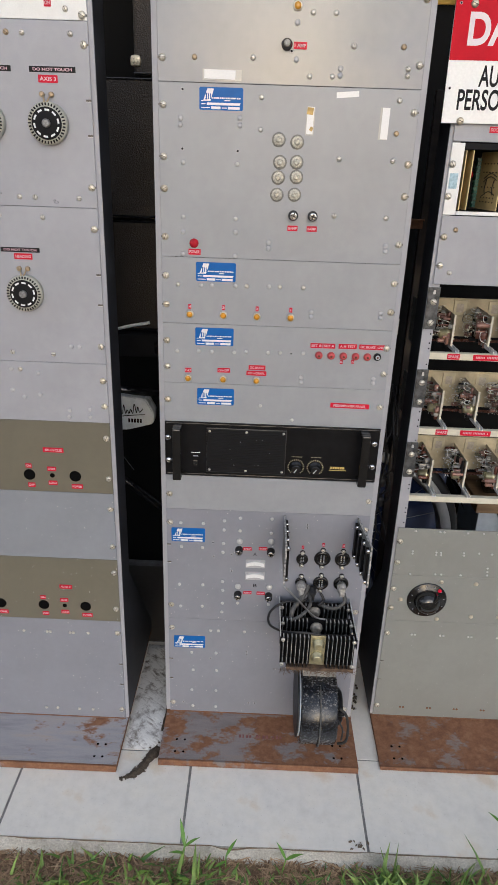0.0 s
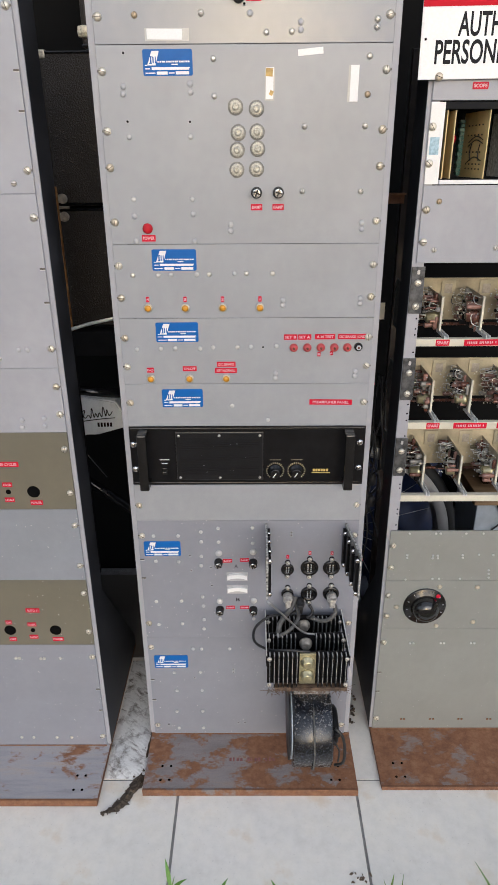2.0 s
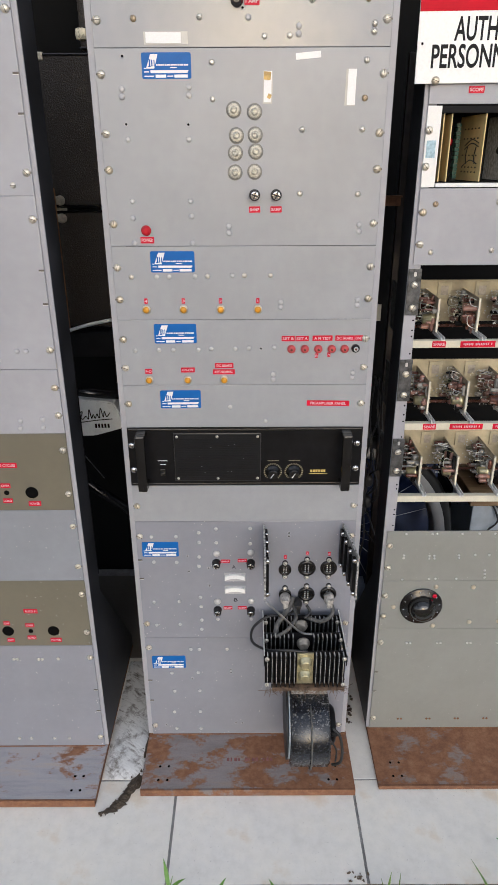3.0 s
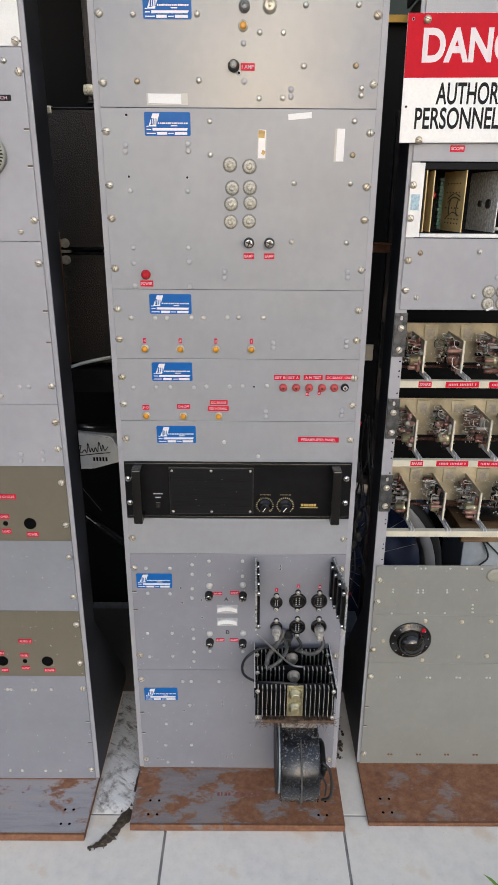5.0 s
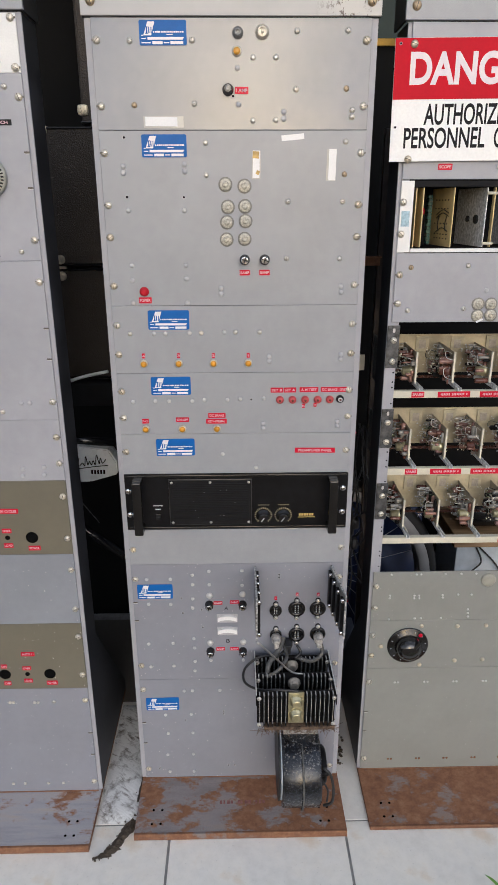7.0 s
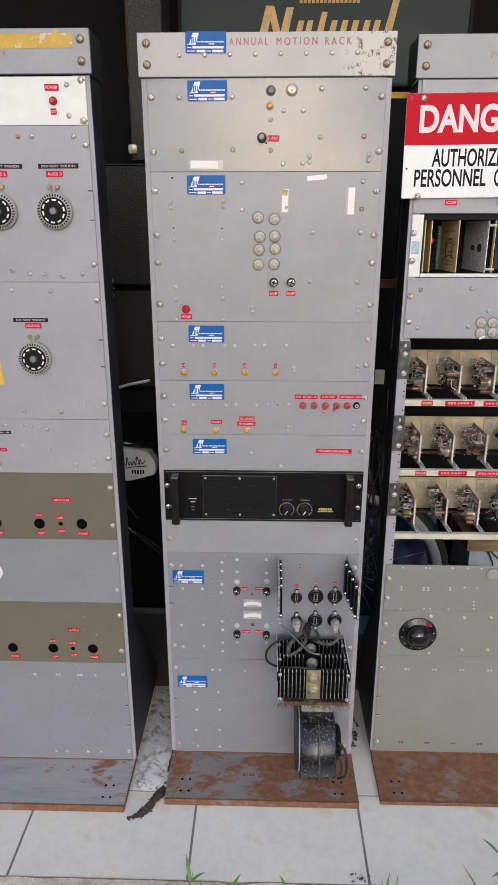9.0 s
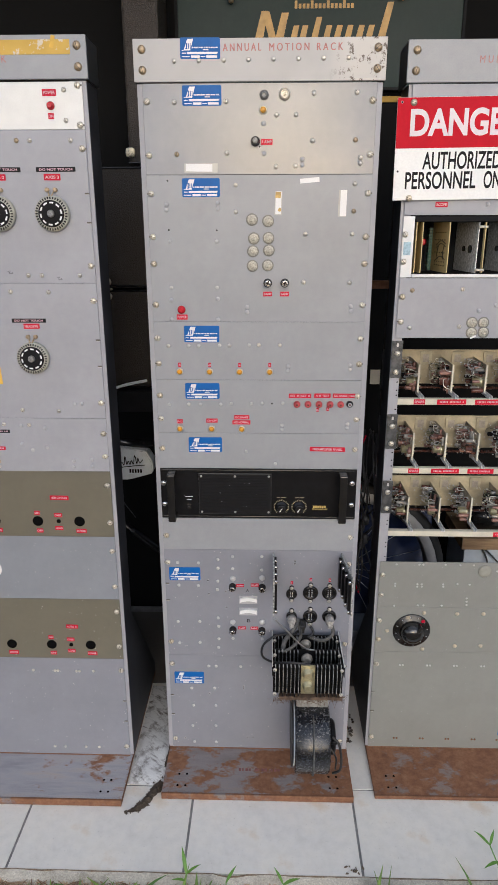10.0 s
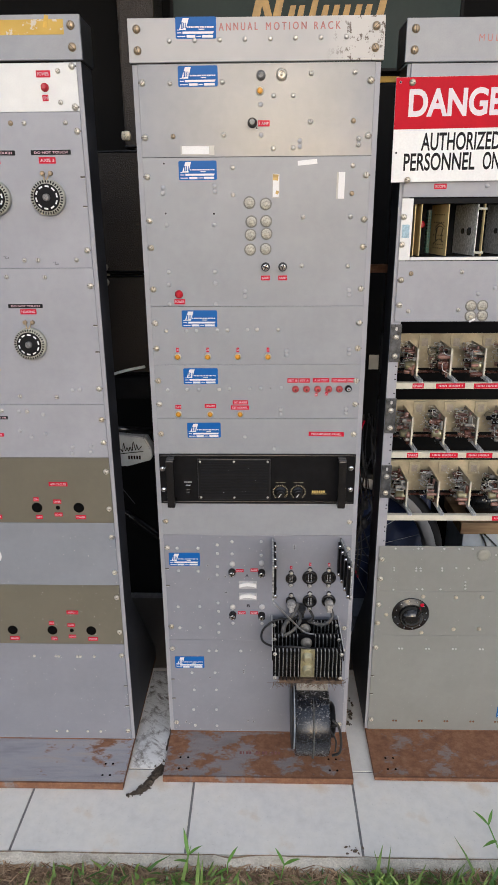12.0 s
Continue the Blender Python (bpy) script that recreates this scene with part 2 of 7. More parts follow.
MESH_RUST = surface("rusty_screen", (0.13, 0.085, 0.055), 0.8, 0, 0.5, 80, 0.8, 300)
TRANSISTOR = surface("yellowed_cadmium", (0.50, 0.46, 0.29), 0.35, 0.7, 0.2, 80)


def tolex_material():
    m, n, l, p = shader("black_tolex")
    tc = n.new("ShaderNodeTexCoord")
    v = n.new("ShaderNodeTexVoronoi")
    v.inputs["Scale"].default_value = 300
    l.new(tc.outputs["Object"], v.inputs["Vector"])
    k = noise_node(n, l, 240, 3)
    p.inputs["Base Color"].default_value = (0.030, 0.0235, 0.018, 1)
    p.inputs["Specular IOR Level"].default_value = 0.34
    l.new(ramp(n, l, k.outputs[0], [(0.3, (0.32,) * 3), (0.7, (0.5,) * 3)]), p.inputs["Roughness"])
    bump(n, l, p, v.outputs["Distance"], 0.55, 0.0028)
    bump(n, l, p, k.outputs[0], 0.4, 0.0028)
    return m


def rust_material(name, rust_at, edge=0.0, tone=1.0, brown=0.0):
    """Grey paint gone to rust in patches; edge: how much more of it at the plate's rims."""
    m, n, l, p = shader(name)
    big = noise_node(n, l, 9, 9, 0.66, (1, 1.7, 1))
    mid = noise_node(n, l, 55, 6, 0.65)
    fine = noise_node(n, l, 420, 3)
    streak = noise_node(n, l, 16, 6, 0.6, (0.5, 3, 1))
    paint = ramp(n, l, streak.outputs[0], [(0.3, tuple(v * tone for v in (0.205, 0.200 * (1 - 0.3 * brown), 0.208 * (1 - 0.5 * brown)))), (0.52, tuple(v * tone for v in (0.265, 0.258 * (1 - 0.3 * brown), 0.270 * (1 - 0.5 * brown)))), (0.70, tuple(v * tone for v in (0.30, 0.262 * (1 - 0.3 * brown), 0.235 * (1 - 0.5 * brown))))])
    rust = ramp(n, l, mid.outputs[0], [(0.25, tuple(v * min(tone, 1) for v in (0.155, 0.072, 0.042))), (0.5, tuple(v * min(tone, 1) for v in (0.255, 0.118, 0.058))), (0.75, tuple(v * min(tone, 1) for v in (0.345, 0.185, 0.100)))])
    add = n.new("ShaderNodeMath")
    add.operation = "MULTIPLY_ADD"
    add.inputs[1].default_value = 0.22
    l.new(mid.outputs[0], add.inputs[0])
    l.new(big.outputs[0], add.inputs[2])
    total = add.outputs[0]
    if edge:
        tc, sep = n.new("ShaderNodeTexCoord"), n.new("ShaderNodeSeparateXYZ")
        l.new(tc.outputs["Object"], sep.inputs[0])
        rim = n.new("ShaderNodeMapRange")
        rim.inputs["From Min"].default_value, rim.inputs["From Max"].default_value = 0.13, 0.25
        rim.inputs["To Max"].default_value = edge
        l.new(sep.outputs[0], rim.inputs["Value"])
        more = n.new("ShaderNodeMath")
        l.new(total, more.inputs[0]), l.new(rim.outputs[0], more.inputs[1])
        total = more.outputs[0]
    where = ramp(n, l, total, [(rust_at - 0.045, (0, 0, 0)), (rust_at + 0.02, (1, 1, 1))])
    c = blend(n, l, paint, rust, where)
    c = blend(n, l, c, ramp(n, l, fine.outputs[0], [(0.25, (0.8,) * 3), (0.6, (1.0,) * 3)]), 1.0, "MULTIPLY")
    l.new(c, p.inputs["Base Color"])
    l.new(ramp(n, l, where, [(0.0, (0.58,) * 3), (1.0, (0.85,) * 3)]), p.inputs["Roughness"])
    bump(n, l, p, fine.outputs[0], 0.35, 0.0012)
    bump(n, l, p, where, 0.25, 0.0006)
    return m


def tile_material(name, grime_shade):
    m, n, l, p = shader(name)
    oi = n.new("ShaderNodeObjectInfo")
    big = noise_node(n, l, 7, 6, 0.6)
    mid = noise_node(n, l, 45, 5, 0.7)
    dirt = noise_node(n, l, 130, 8, 0.8)
    c = ramp(n, l, big.outputs[0], [(0.28, (0.74, 0.73, 0.69)), (0.43, (0.85, 0.845, 0.82)), (0.56, (0.89, 0.875, 0.83)), (0.68, (0.80, 0.72, 0.60))])
    # the back row's grime and the shade behind the racks both darken the colour
    c = blend(n, l, c, tuple(v * (1 - 0.8 * grime_shade) for v in (1.0, 0.97, 0.93)), 1.0, "MULTIPLY")
    c = blend(n, l, c, ramp(n, l, mid.outputs[0], [(0.3, (0.93, 0.93, 0.92)), (0.6, (1, 1, 1))]), 1.0, "MULTIPLY")
    c = blend(n, l, c, (0.10, 0.085, 0.07), ramp(n, l, dirt.outputs[0], [(0.605 - 0.41 * grime_shade, (grime_shade,) * 3), (0.69, (0.55 + 0.4 * grime_shade,) * 3)]))
    tone = ramp(n, l, oi.outputs["Random"], [(0.0, (0.94, 0.94, 0.93)), (1.0, (1.0, 1.0, 1.0))])
    l.new(blend(n, l, c, tone, 1.0, "MULTIPLY"), p.inputs["Base Color"])
    l.new(ramp(n, l, mid.outputs[0], [(0.3, (0.38,) * 3), (0.7, (0.6,) * 3)]), p.inputs["Roughness"])
    bump(n, l, p, mid.outputs[0], 0.05, 0.001)
    return m


def rough_ground(name, stops, scale, relief):
    m, n, l, p = shader(name)
    big = noise_node(n, l, scale, 8, 0.7)
    fine = noise_node(n, l, scale * 12, 5, 0.7)
    c = ramp(n, l, big.outputs[0], stops)
    c = blend(n, l, c, ramp(n, l, fine.outputs[0], [(0.3, (0.55,) * 3), (0.65, (1.0,) * 3)]), 1.0, "MULTIPLY")
    l.new(c, p.inputs["Base Color"])
    p.inputs["Roughness"].default_value = 0.9
    bump(n, l, p, fine.outputs[0], relief, 0.004)
    return m


def blade_material(name, a, b):
    m, n, l, p = shader(name)
    g = n.new("ShaderNodeNewGeometry")
    c = ramp(n, l, g.outputs["Random Per Island"], [(0.0, a), (1.0, b)])
    k = noise_node(n, l, 160, 2)
    l.new(blend(n, l, c, ramp(n, l, k.outputs[0], [(0.3, (0.75,) * 3), (0.7, (1,) * 3)]), 1.0, "MULTIPLY"), p.inputs["Base Color"])
    p.inputs["Roughness"].default_value = 0.5
    p.inputs["Subsurface Weight"].default_value = 0.0
    return m


def wood_material(name, dark, light):
    m, n, l, p = shader(name)
    k = noise_node(n, l, 30, 6, 0.6, (0.15, 1, 1))
    l.new(ramp(n, l, k.outputs[0], [(0.3, dark), (0.7, light)]), p.inputs["Base Color"])
    p.inputs["Roughness"].default_value = 0.55
    bump(n, l, p, k.outputs[0], 0.2, 0.001)
    return m


def spotted_drum():
    """Black drum paint, dusty above and spattered with pale specks."""
    m, n, l, p = shader("spattered_black_drum")
    big = noise_node(n, l, 16, 5)
    fine = noise_node(n, l, 170, 5, 0.75)
    tc = n.new("ShaderNodeTexCoord")
    sep = n.new("ShaderNodeSeparateXYZ")
    l.new(tc.outputs["Object"], sep.inputs[0])
    band = ramp(n, l, sep.outputs[2], [(0.05, (0.4,) * 3), (0.075, (1, 1, 1)), (0.115, (0.9,) * 3), (0.13, (0.08,) * 3), (0.172, (0.08,) * 3), (0.19, (0.9,) * 3)])
    c = ramp(n, l, big.outputs[0], [(0.35, (0.006, 0.006, 0.007)), (0.65, (0.016, 0.019, 0.026))])
    speck = ramp(n, l, fine.outputs[0], [(0.55, (0, 0, 0)), (0.62, (0.65,) * 3)])
    c = blend(n, l, c, (0.30, 0.29, 0.27), blend(n, l, speck, band, 1.0, "MULTIPLY"))
    p.inputs["Specular IOR Level"].default_value = 0.6
    l.new(c, p.inputs["Base Color"])
    l.new(ramp(n, l, speck, [(0.0, (0.24,) * 3), (1.0, (0.7,) * 3)]), p.inputs["Roughness"])
    return m


def chipped_strip():
    """Grey enamel chipped to dark rust near one end of the strip."""
    m, n, l, p = shader("chipped_grey_enamel")
    tc = n.new("ShaderNodeTexCoord")
    sep = n.new("ShaderNodeSeparateXYZ")
    l.new(tc.outputs["Object"], sep.inputs[0])
    near = ramp(n, l, sep.outputs[0], [(0.14, (0, 0, 0)), (0.19, (1, 1, 1))])
    k = noise_node(n, l, 70, 8, 0.7, (1, 1, 0.7))
    big = noise_node(n, l, 9, 4)
    fine = noise_node(n, l, 800, 2)
    c = ramp(n, l, big.outputs[0], [(0.3, (0.39, 0.385, 0.38)), (0.7, (0.44, 0.435, 0.43))])
    pale = blend(n, l, c, (0.56, 0.54, 0.50), blend(n, l, near, (0.6, 0.6, 0.6), 1.0, "MULTIPLY"))
    chip = blend(n, l, ramp(n, l, k.outputs[0], [(0.56, (0, 0, 0)), (0.60, (1, 1, 1))]), near, 1.0, "MULTIPLY")
    l.new(blend(n, l, pale, (0.10, 0.07, 0.05), chip), p.inputs["Base Color"])
    p.inputs["Roughness"].default_value = 0.36
    bump(n, l, p, fine.outputs[0], 0.12, 0.0003)
    bump(n, l, p, big.outputs[0], 0.1, 0.01)
    return m


def streaky_mortar():
    """Pale mortar and glaze scraped in slanting dark streaks."""
    m, n, l, p = shader("smeared_mortar")
    tc, turn, tx = n.new("ShaderNodeTexCoord"), n.new("ShaderNodeMapping"), n.new("ShaderNodeTexNoise")
    turn.inputs["Rotation"].default_value = (0, 0, radians(-50))
    squash = n.new("ShaderNodeMapping")
    squash.inputs["Scale"].default_value = (3.6, 1.0, 1.0)
    tx.inputs["Scale"].default_value, tx.inputs["Detail"].default_value, tx.inputs["Roughness"].default_value = 17, 6, 0.7
    l.new(tc.outputs["Object"], turn.inputs[0]), l.new(turn.outputs[0], squash.inputs[0]), l.new(squash.outputs[0], tx.inputs["Vector"])
    big = noise_node(n, l, 26, 7, 0.7)
    c = ramp(n, l, tx.outputs[0], [(0.31, (0.11, 0.09, 0.07)), (0.39, (0.46, 0.44, 0.41)), (0.47, (0.76, 0.75, 0.72))])
    c = blend(n, l, c, ramp(n, l, big.outputs[0], [(0.33, (0.25, 0.22, 0.19)), (0.5, (1, 1, 1))]), 1.0, "MULTIPLY")
    l.new(c, p.inputs["Base Color"])
    p.inputs["Roughness"].default_value = 0.8
    bump(n, l, p, tx.outputs[0], 0.8, 0.004)
    return m


def worn_tape():
    """Yellow masking tape worn through to white in patches."""
    m, n, l, p = shader("worn_yellow_tape")
    k = noise_node(n, l, 38, 6, 0.7)
    big = noise_node(n, l, 12, 3)
    c = ramp(n, l, big.outputs[0], [(0.3, (0.50, 0.32, 0.05)), (0.7, (0.66, 0.44, 0.08))])
    l.new(blend(n, l, c, (0.62, 0.57, 0.46), ramp(n, l, k.outputs[0], [(0.57, (0, 0, 0)), (0.61, (1, 1, 1))])), p.inputs["Base Color"])
    p.inputs["Roughness"].default_value = 0.6
    return m


TOLEX = tolex_material()
TAPE_WORN = worn_tape()
RUST_SOME = rust_material("part_rusted_steel", 0.605, 0.06, 1.05, 0.3)
RUST_LITTLE = rust_material("lightly_rusted_steel", 0.765, 0.11, 1.45)
RUST_LIP = rust_material("rust_edged_lip", 0.53, 0.0, 0.80, 0.4)
RUST_MUCH = rust_material("heavily_rusted_steel", 0.535, 0.0, 1.0, 0.6)
RUST_ALL = rust_material("rust", 0.42, 0.0, 0.75)
TILE = tile_material("glazed_floor_tile", 0.0)
TILE_GRIMY_SHADED = tile_material("grimy_shaded_floor_tile", 0.85)
GROUT = rough_ground("grey_grout", [(0.3, (0.22, 0.21, 0.20)), (0.7, (0.40, 0.39, 0.37))], 30, 0.5)
BROWN_DIRT = rough_ground("brown_dirt", [(0.3, (0.14, 0.095, 0.06)), (0.7, (0.34, 0.26, 0.18))], 60, 0.8)
CONCRETE = rough_ground("weathered_concrete", [(0.3, (0.40, 0.36, 0.29)), (0.5, (0.64, 0.60, 0.51)), (0.75, (0.78, 0.74, 0.65))], 22, 0.8)
MORTAR = streaky_mortar()
DIRT = rough_ground("dark_dirt", [(0.3, (0.06, 0.045, 0.032)), (0.7, (0.17, 0.13, 0.09))], 60, 1.0)
SOIL = rough_ground("soil_and_straw", [(0.3, (0.13, 0.09, 0.058)), (0.55, (0.28, 0.20, 0.125)), (0.75, (0.19, 0.17, 0.08))], 14, 1.0)
GRASS = blade_material("grass_blade", (0.055, 0.15, 0.018), (0.27, 0.38, 0.08))
LEAF = blade_material("weed_leaf", (0.10, 0.24, 0.025), (0.20, 0.38, 0.06))
STRAW = blade_material("dry_straw", (0.16, 0.085, 0.045), (0.60, 0.42, 0.25))
WOOD_ORANGE = wood_material("orange_wood", (0.24, 0.10, 0.025), (0.48, 0.23, 0.06))
WOOD_BROWN = wood_material("weathered_brown_wood", (0.15, 0.085, 0.04), (0.40, 0.27, 0.14))
DARK_WOOD = wood_material("dark_stained_wood", (0.010, 0.007, 0.005), (0.036, 0.023, 0.015))
DRUM = spotted_drum()
CHIPPED = chipped_strip()


# ---- building helpers ----
def box(bm, x0, x1, y0, y1, z0, z1, bevel=0.0):
    made = bmesh.ops.create_cube(bm, size=1, matrix=Matrix.LocRotScale(((x0 + x1) / 2, (y0 + y1) / 2, (z0 + z1) / 2), None, (abs(x1 - x0), abs(y1 - y0), abs(z1 - z0))))
    if bevel:
        edges = list({e for v in made["verts"] for e in v.link_edges})
        bmesh.ops.bevel(bm, geom=edges, offset=bevel, segments=2, affect="EDGES", profile=0.6)
    return made["verts"]


def lathe(bm, outline, at=(0, 0, 0), axis="Y", seg=20, index=0, caps=True):
    """Turn an outline of (radius, height) round an axis; for Y the height runs towards the viewer."""
    rings = []
    for r, h in outline:
        ring = []
        for i in range(seg):
            a = 2 * math.pi * i / seg
            c, s = r * math.cos(a), r * math.sin(a)
            p = {"Y": (c, -h, s), "X": (h, c, s), "Z": (c, s, h)}[axis]
            ring.append(bm.verts.new((at[0] + p[0], at[1] + p[1], at[2] + p[2])))
        rings.append(ring)
    for a, b in zip(rings, rings[1:]):
        for i in range(seg):
            f = bm.faces.new((a[i], a[(i + 1) % seg], b[(i + 1) % seg], b[i]))
            f.smooth, f.material_index = True, index
    for ring in (rings[0], rings[-1]) if caps else ():
        f = bm.faces.new(ring)
        f.material_index = index


def rod(bm, a, b, r, seg=8):
    a, b = Vector(a), Vector(b)
    d = b - a
    m = Matrix.Translation((a + b) / 2) @ d.to_track_quat("Z", "Y").to_matrix().to_4x4()
    made = bmesh.ops.create_cone(bm, cap_ends=True, segments=seg, radius1=r, radius2=r, depth=d.length, matrix=m)
    for v in made["verts"]:
        for f in v.link_faces:
            f.smooth = len(f.verts) == 4


def tube(bm, points, r, seg=7):
    """A bent cable through the points, smoothed."""
    pts = [Vector(p) for p in points]
    path = []
    for i in range(len(pts) - 1):
        p0, p1, p2, p3 = pts[max(i - 1, 0)], pts[i], pts[i + 1], pts[min(i + 2, len(pts) - 1)]
        for k in range(6):
            t = k / 6
            path.append(0.5 * (2 * p1 + (p2 - p0) * t + (2 * p0 - 5 * p1 + 4 * p2 - p3) * t * t + (3 * p1 - p0 - 3 * p2 + p3) * t ** 3))
    path.append(pts[-1])
    rings = []
    for i, p in enumerate(path):
        d = (path[min(i + 1, len(path) - 1)] - path[max(i - 1, 0)]).normalized()
        u = d.cross(Vector((0.31, 0.2, 0.93))).normalized()
        w = d.cross(u)
        rings.append([bm.verts.new(p + r * (math.cos(2 * math.pi * j / seg) * u + math.sin(2 * math.pi * j / seg) * w)) for j in range(seg)])
    for a, b in zip(rings, rings[1:]):
        for j in range(seg):
            bm.faces.new((a[j], a[(j + 1) % seg], b[(j + 1) % seg], b[j])).smooth = True
    bm.faces.new(rings[0]), bm.faces.new(rings[-1])


def plate(bm, w, h, t, radius=0.0, y=0.0):
    """A flat plate, w by h, centred, its face at y - t, with rounded corners."""
    pts = []
    if radius:
        for cx, cz, a0 in ((1, 1, 0), (-1, 1, 90), (-1, -1, 180), (1, -1, 270)):
            for k in range(4):
                a = radians(a0 + 30 * k)
                pts.append((cx * (w / 2 - radius) + radius * math.cos(a), cz * (h / 2 - radius) + radius * math.sin(a)))
    else:
        pts = [(w / 2, h / 2), (-w / 2, h / 2), (-w / 2, -h / 2), (w / 2, -h / 2)]
    front = [bm.verts.new((x, y - t, z)) for x, z in pts]
    back = [bm.verts.new((x, y, z)) for x, z in pts]
    bm.faces.new(front), bm.faces.new(back[::-1])
    for i in range(len(pts)):
        j = (i + 1) % len(pts)
        bm.faces.new((front[i], back[i], back[j], front[j]))


def bars(bm, rects, t=0.0006, y=0.0):
    """Flat marks (x0, x1, z0, z1) standing t proud of y."""
    for x0, x1, z0, z1 in rects:
        box(bm, x0, x1, y - t, y, z0, z1)


def mesh_of(name, bm, *materials):
    bmesh.ops.recalc_face_normals(bm, faces=bm.faces)
    me = bpy.data.meshes.new(name)
    bm.to_mesh(me)
    bm.free()
    for m in materials:
        me.materials.append(m)
    return me


def part(name, bm, material, parent, label="", at=(0, 0, 0)):
    ob = new(name, mesh_of(name, bm, *(material if isinstance(material, tuple) else (material,))))
    ob.parent = parent
    ob.location = at
    return tagged(ob, label)


def piece(name, mesh, parent, at=(0, 0, 0), turn=0.0, label="", size=1.0):
    """An object on a shared mesh. turn: degrees about the axis that points at the viewer."""
    ob = new(name, mesh)
    ob.parent = parent
    ob.location = at
    ob.rotation_euler = (0, radians(turn), 0)
    ob.scale = (size,) * 3
    return tagged(ob, label)


def thing(name, at, label, category, group="", kind=""):
    ob = new(name)
    ob.location = at
    ob.empty_display_size = 0.05
    return tagged(ob, label, category, group, kind)


TEXTS = {}


def text_mesh(words, height, width, material, depth=0.0006, bold=0.0):
    """Letters facing the viewer, centred, of the given capital height and total width."""
    key = (words, height, width, material.name, bold)
    if key in TEXTS:
        return TEXTS[key]
    cu = bpy.data.curves.new("letters", "FONT")
    cu.body, cu.extrude, cu.resolution_u, cu.offset = words, 0.01, 5, bold
    ob = bpy.data.objects.new("letters", cu)
    me = bpy.data.meshes.new_from_object(ob)
    bpy.data.objects.remove(ob)
    xs = [v.co.x for v in me.vertices]
    ys = [v.co.y for v in me.vertices]
    x0, x1, y0, y1 = min(xs), max(xs), min(ys), max(ys)
    for v in me.vertices:
        v.co = Vector((((v.co.x - x0) / (x1 - x0) - 0.5) * width, -(v.co.z + 0.01) / 0.02 * depth, ((v.co.y - y0) / (y1 - y0) - 0.5) * height))
    me.materials.clear()
    me.materials.append(material)
    TEXTS[key] = me
    return me


def screw_mesh(name, r, material, slot=True):
    bm = bmesh.new()
    lathe(bm, [(r, 0), (r, r * 0.22), (r * 0.86, r * 0.48), (r * 0.5, r * 0.66), (r * 0.15, r * 0.70)], seg=14)
    if slot:
        for v in box(bm, -r * 0.82, r * 0.82, -r * 0.715, -r * 0.3, -r * 0.08, r * 0.08):
            for f in v.link_faces:
                f.material_index = 1
    return mesh_of(name, bm, material, SLOT)


M_SCREW = screw_mesh("screw", 0.0068, SCREW)
M_DOME = screw_mesh("screw", 0.0065, SCREW)
M_BRASS_SCREW = screw_mesh("screw", 0.0068, BRASS)
M_BIG_SCREW = screw_mesh("screw", 0.0080, BRASS_BROWN)
M_WHITE_SCREW = screw_mesh("screw", 0.007, CHROME)
M_RIVET = screw_mesh("rivet", 0.0046, RIVET, False)
M_RIVET_SLOT = screw_mesh("screw", 0.0050, RIVET)
M_BROWN_SLOT = screw_mesh("screw", 0.0050, BRASS_BROWN)
M_BRASS_RIVET = screw_mesh("rivet", 0.0055, BRASS, False)
M_PLUG = screw_mesh("plug", 0.0048, PLUG, False)
M_PLUG_WORN = screw_mesh("plug", 0.0042, PLUG_WORN, False)
M_PLUG_DULL = screw_mesh("plug", 0.0040, RIVET, False)
M_BIG_PLUG = screw_mesh("plug", 0.0075, PLUG_WORN, False)


def ring_hole_mesh(name, r, rim):
    bm = bmesh.new()
    lathe(bm, [(r * 1.5, 0), (r * 1.5, 0.0008), (r, 0.0008), (r, 0.0002)], seg=14)
    lathe(bm, [(r, 0.0001), (r, 0.0005)], seg=14, index=1)
    return mesh_of(name, bm, rim, HOLE)


M_HOLE = ring_hole_mesh("bolt_hole", 0.0021, PLUG)


def slot_mesh(x0, x1, half, rim):
    """A dark slot that runs to the panel's edge, with a thin bright lip below it."""
    bm = bmesh.new()
    box(bm, x0, x1, -0.0004, 0.0, -half, half)
    n = len(bm.faces)
    if rim:
        for v in box(bm, x0, x1, -0.0006, 0.0, -half - 0.0009, -half - 0.0001):
            for f in v.link_faces:
                f.material_index = 1
    return mesh_of("edge_slot", bm, SLOT, BARE)


M_EDGE_SLOT = {1: slot_mesh(-0.0012, 0.0085, 0.0017, True), -1: slot_mesh(-0.0085, 0.0012, 0.0017, True)}
M_SCREW_SLOT = {1: slot_mesh(0.0060, 0.0086, 0.0016, False), -1: slot_mesh(-0.0086, -0.0060, 0.0016, False)}


def washer_mesh():
    bm = bmesh.new()
    lathe(bm, [(0.0150, 0), (0.0150, 0.0008), (0.0122, 0.0012)], seg=22, index=1)
    lathe(bm, [(0.0118, 0), (0.0118, 0.002), (0.0088, 0.0028), (0.0075, 0.0024), (0.0060, 0.0040), (0.0045, 0.0062), (0.003, 0.0062), (0.0025, 0.004)], seg=22)
    return mesh_of("washer_bolt", bm, WASHER_GREY, WASHER_RUBBER)


M_WASHER = washer_mesh()


def lamp_mesh():
    bm = bmesh.new()
    lathe(bm, [(0.0081, 0), (0.0081, 0.003), (0.0072, 0.0046), (0.0060, 0.0046)], seg=20)
    lathe(bm, [(0.0059, 0.003), (0.0059, 0.0055), (0.0046, 0.0070), (0.002, 0.0078)], seg=20, index=1)
    return mesh_of("indicator_lamp", bm, BRASS, AMBER)


M_LAMP = lamp_mesh()


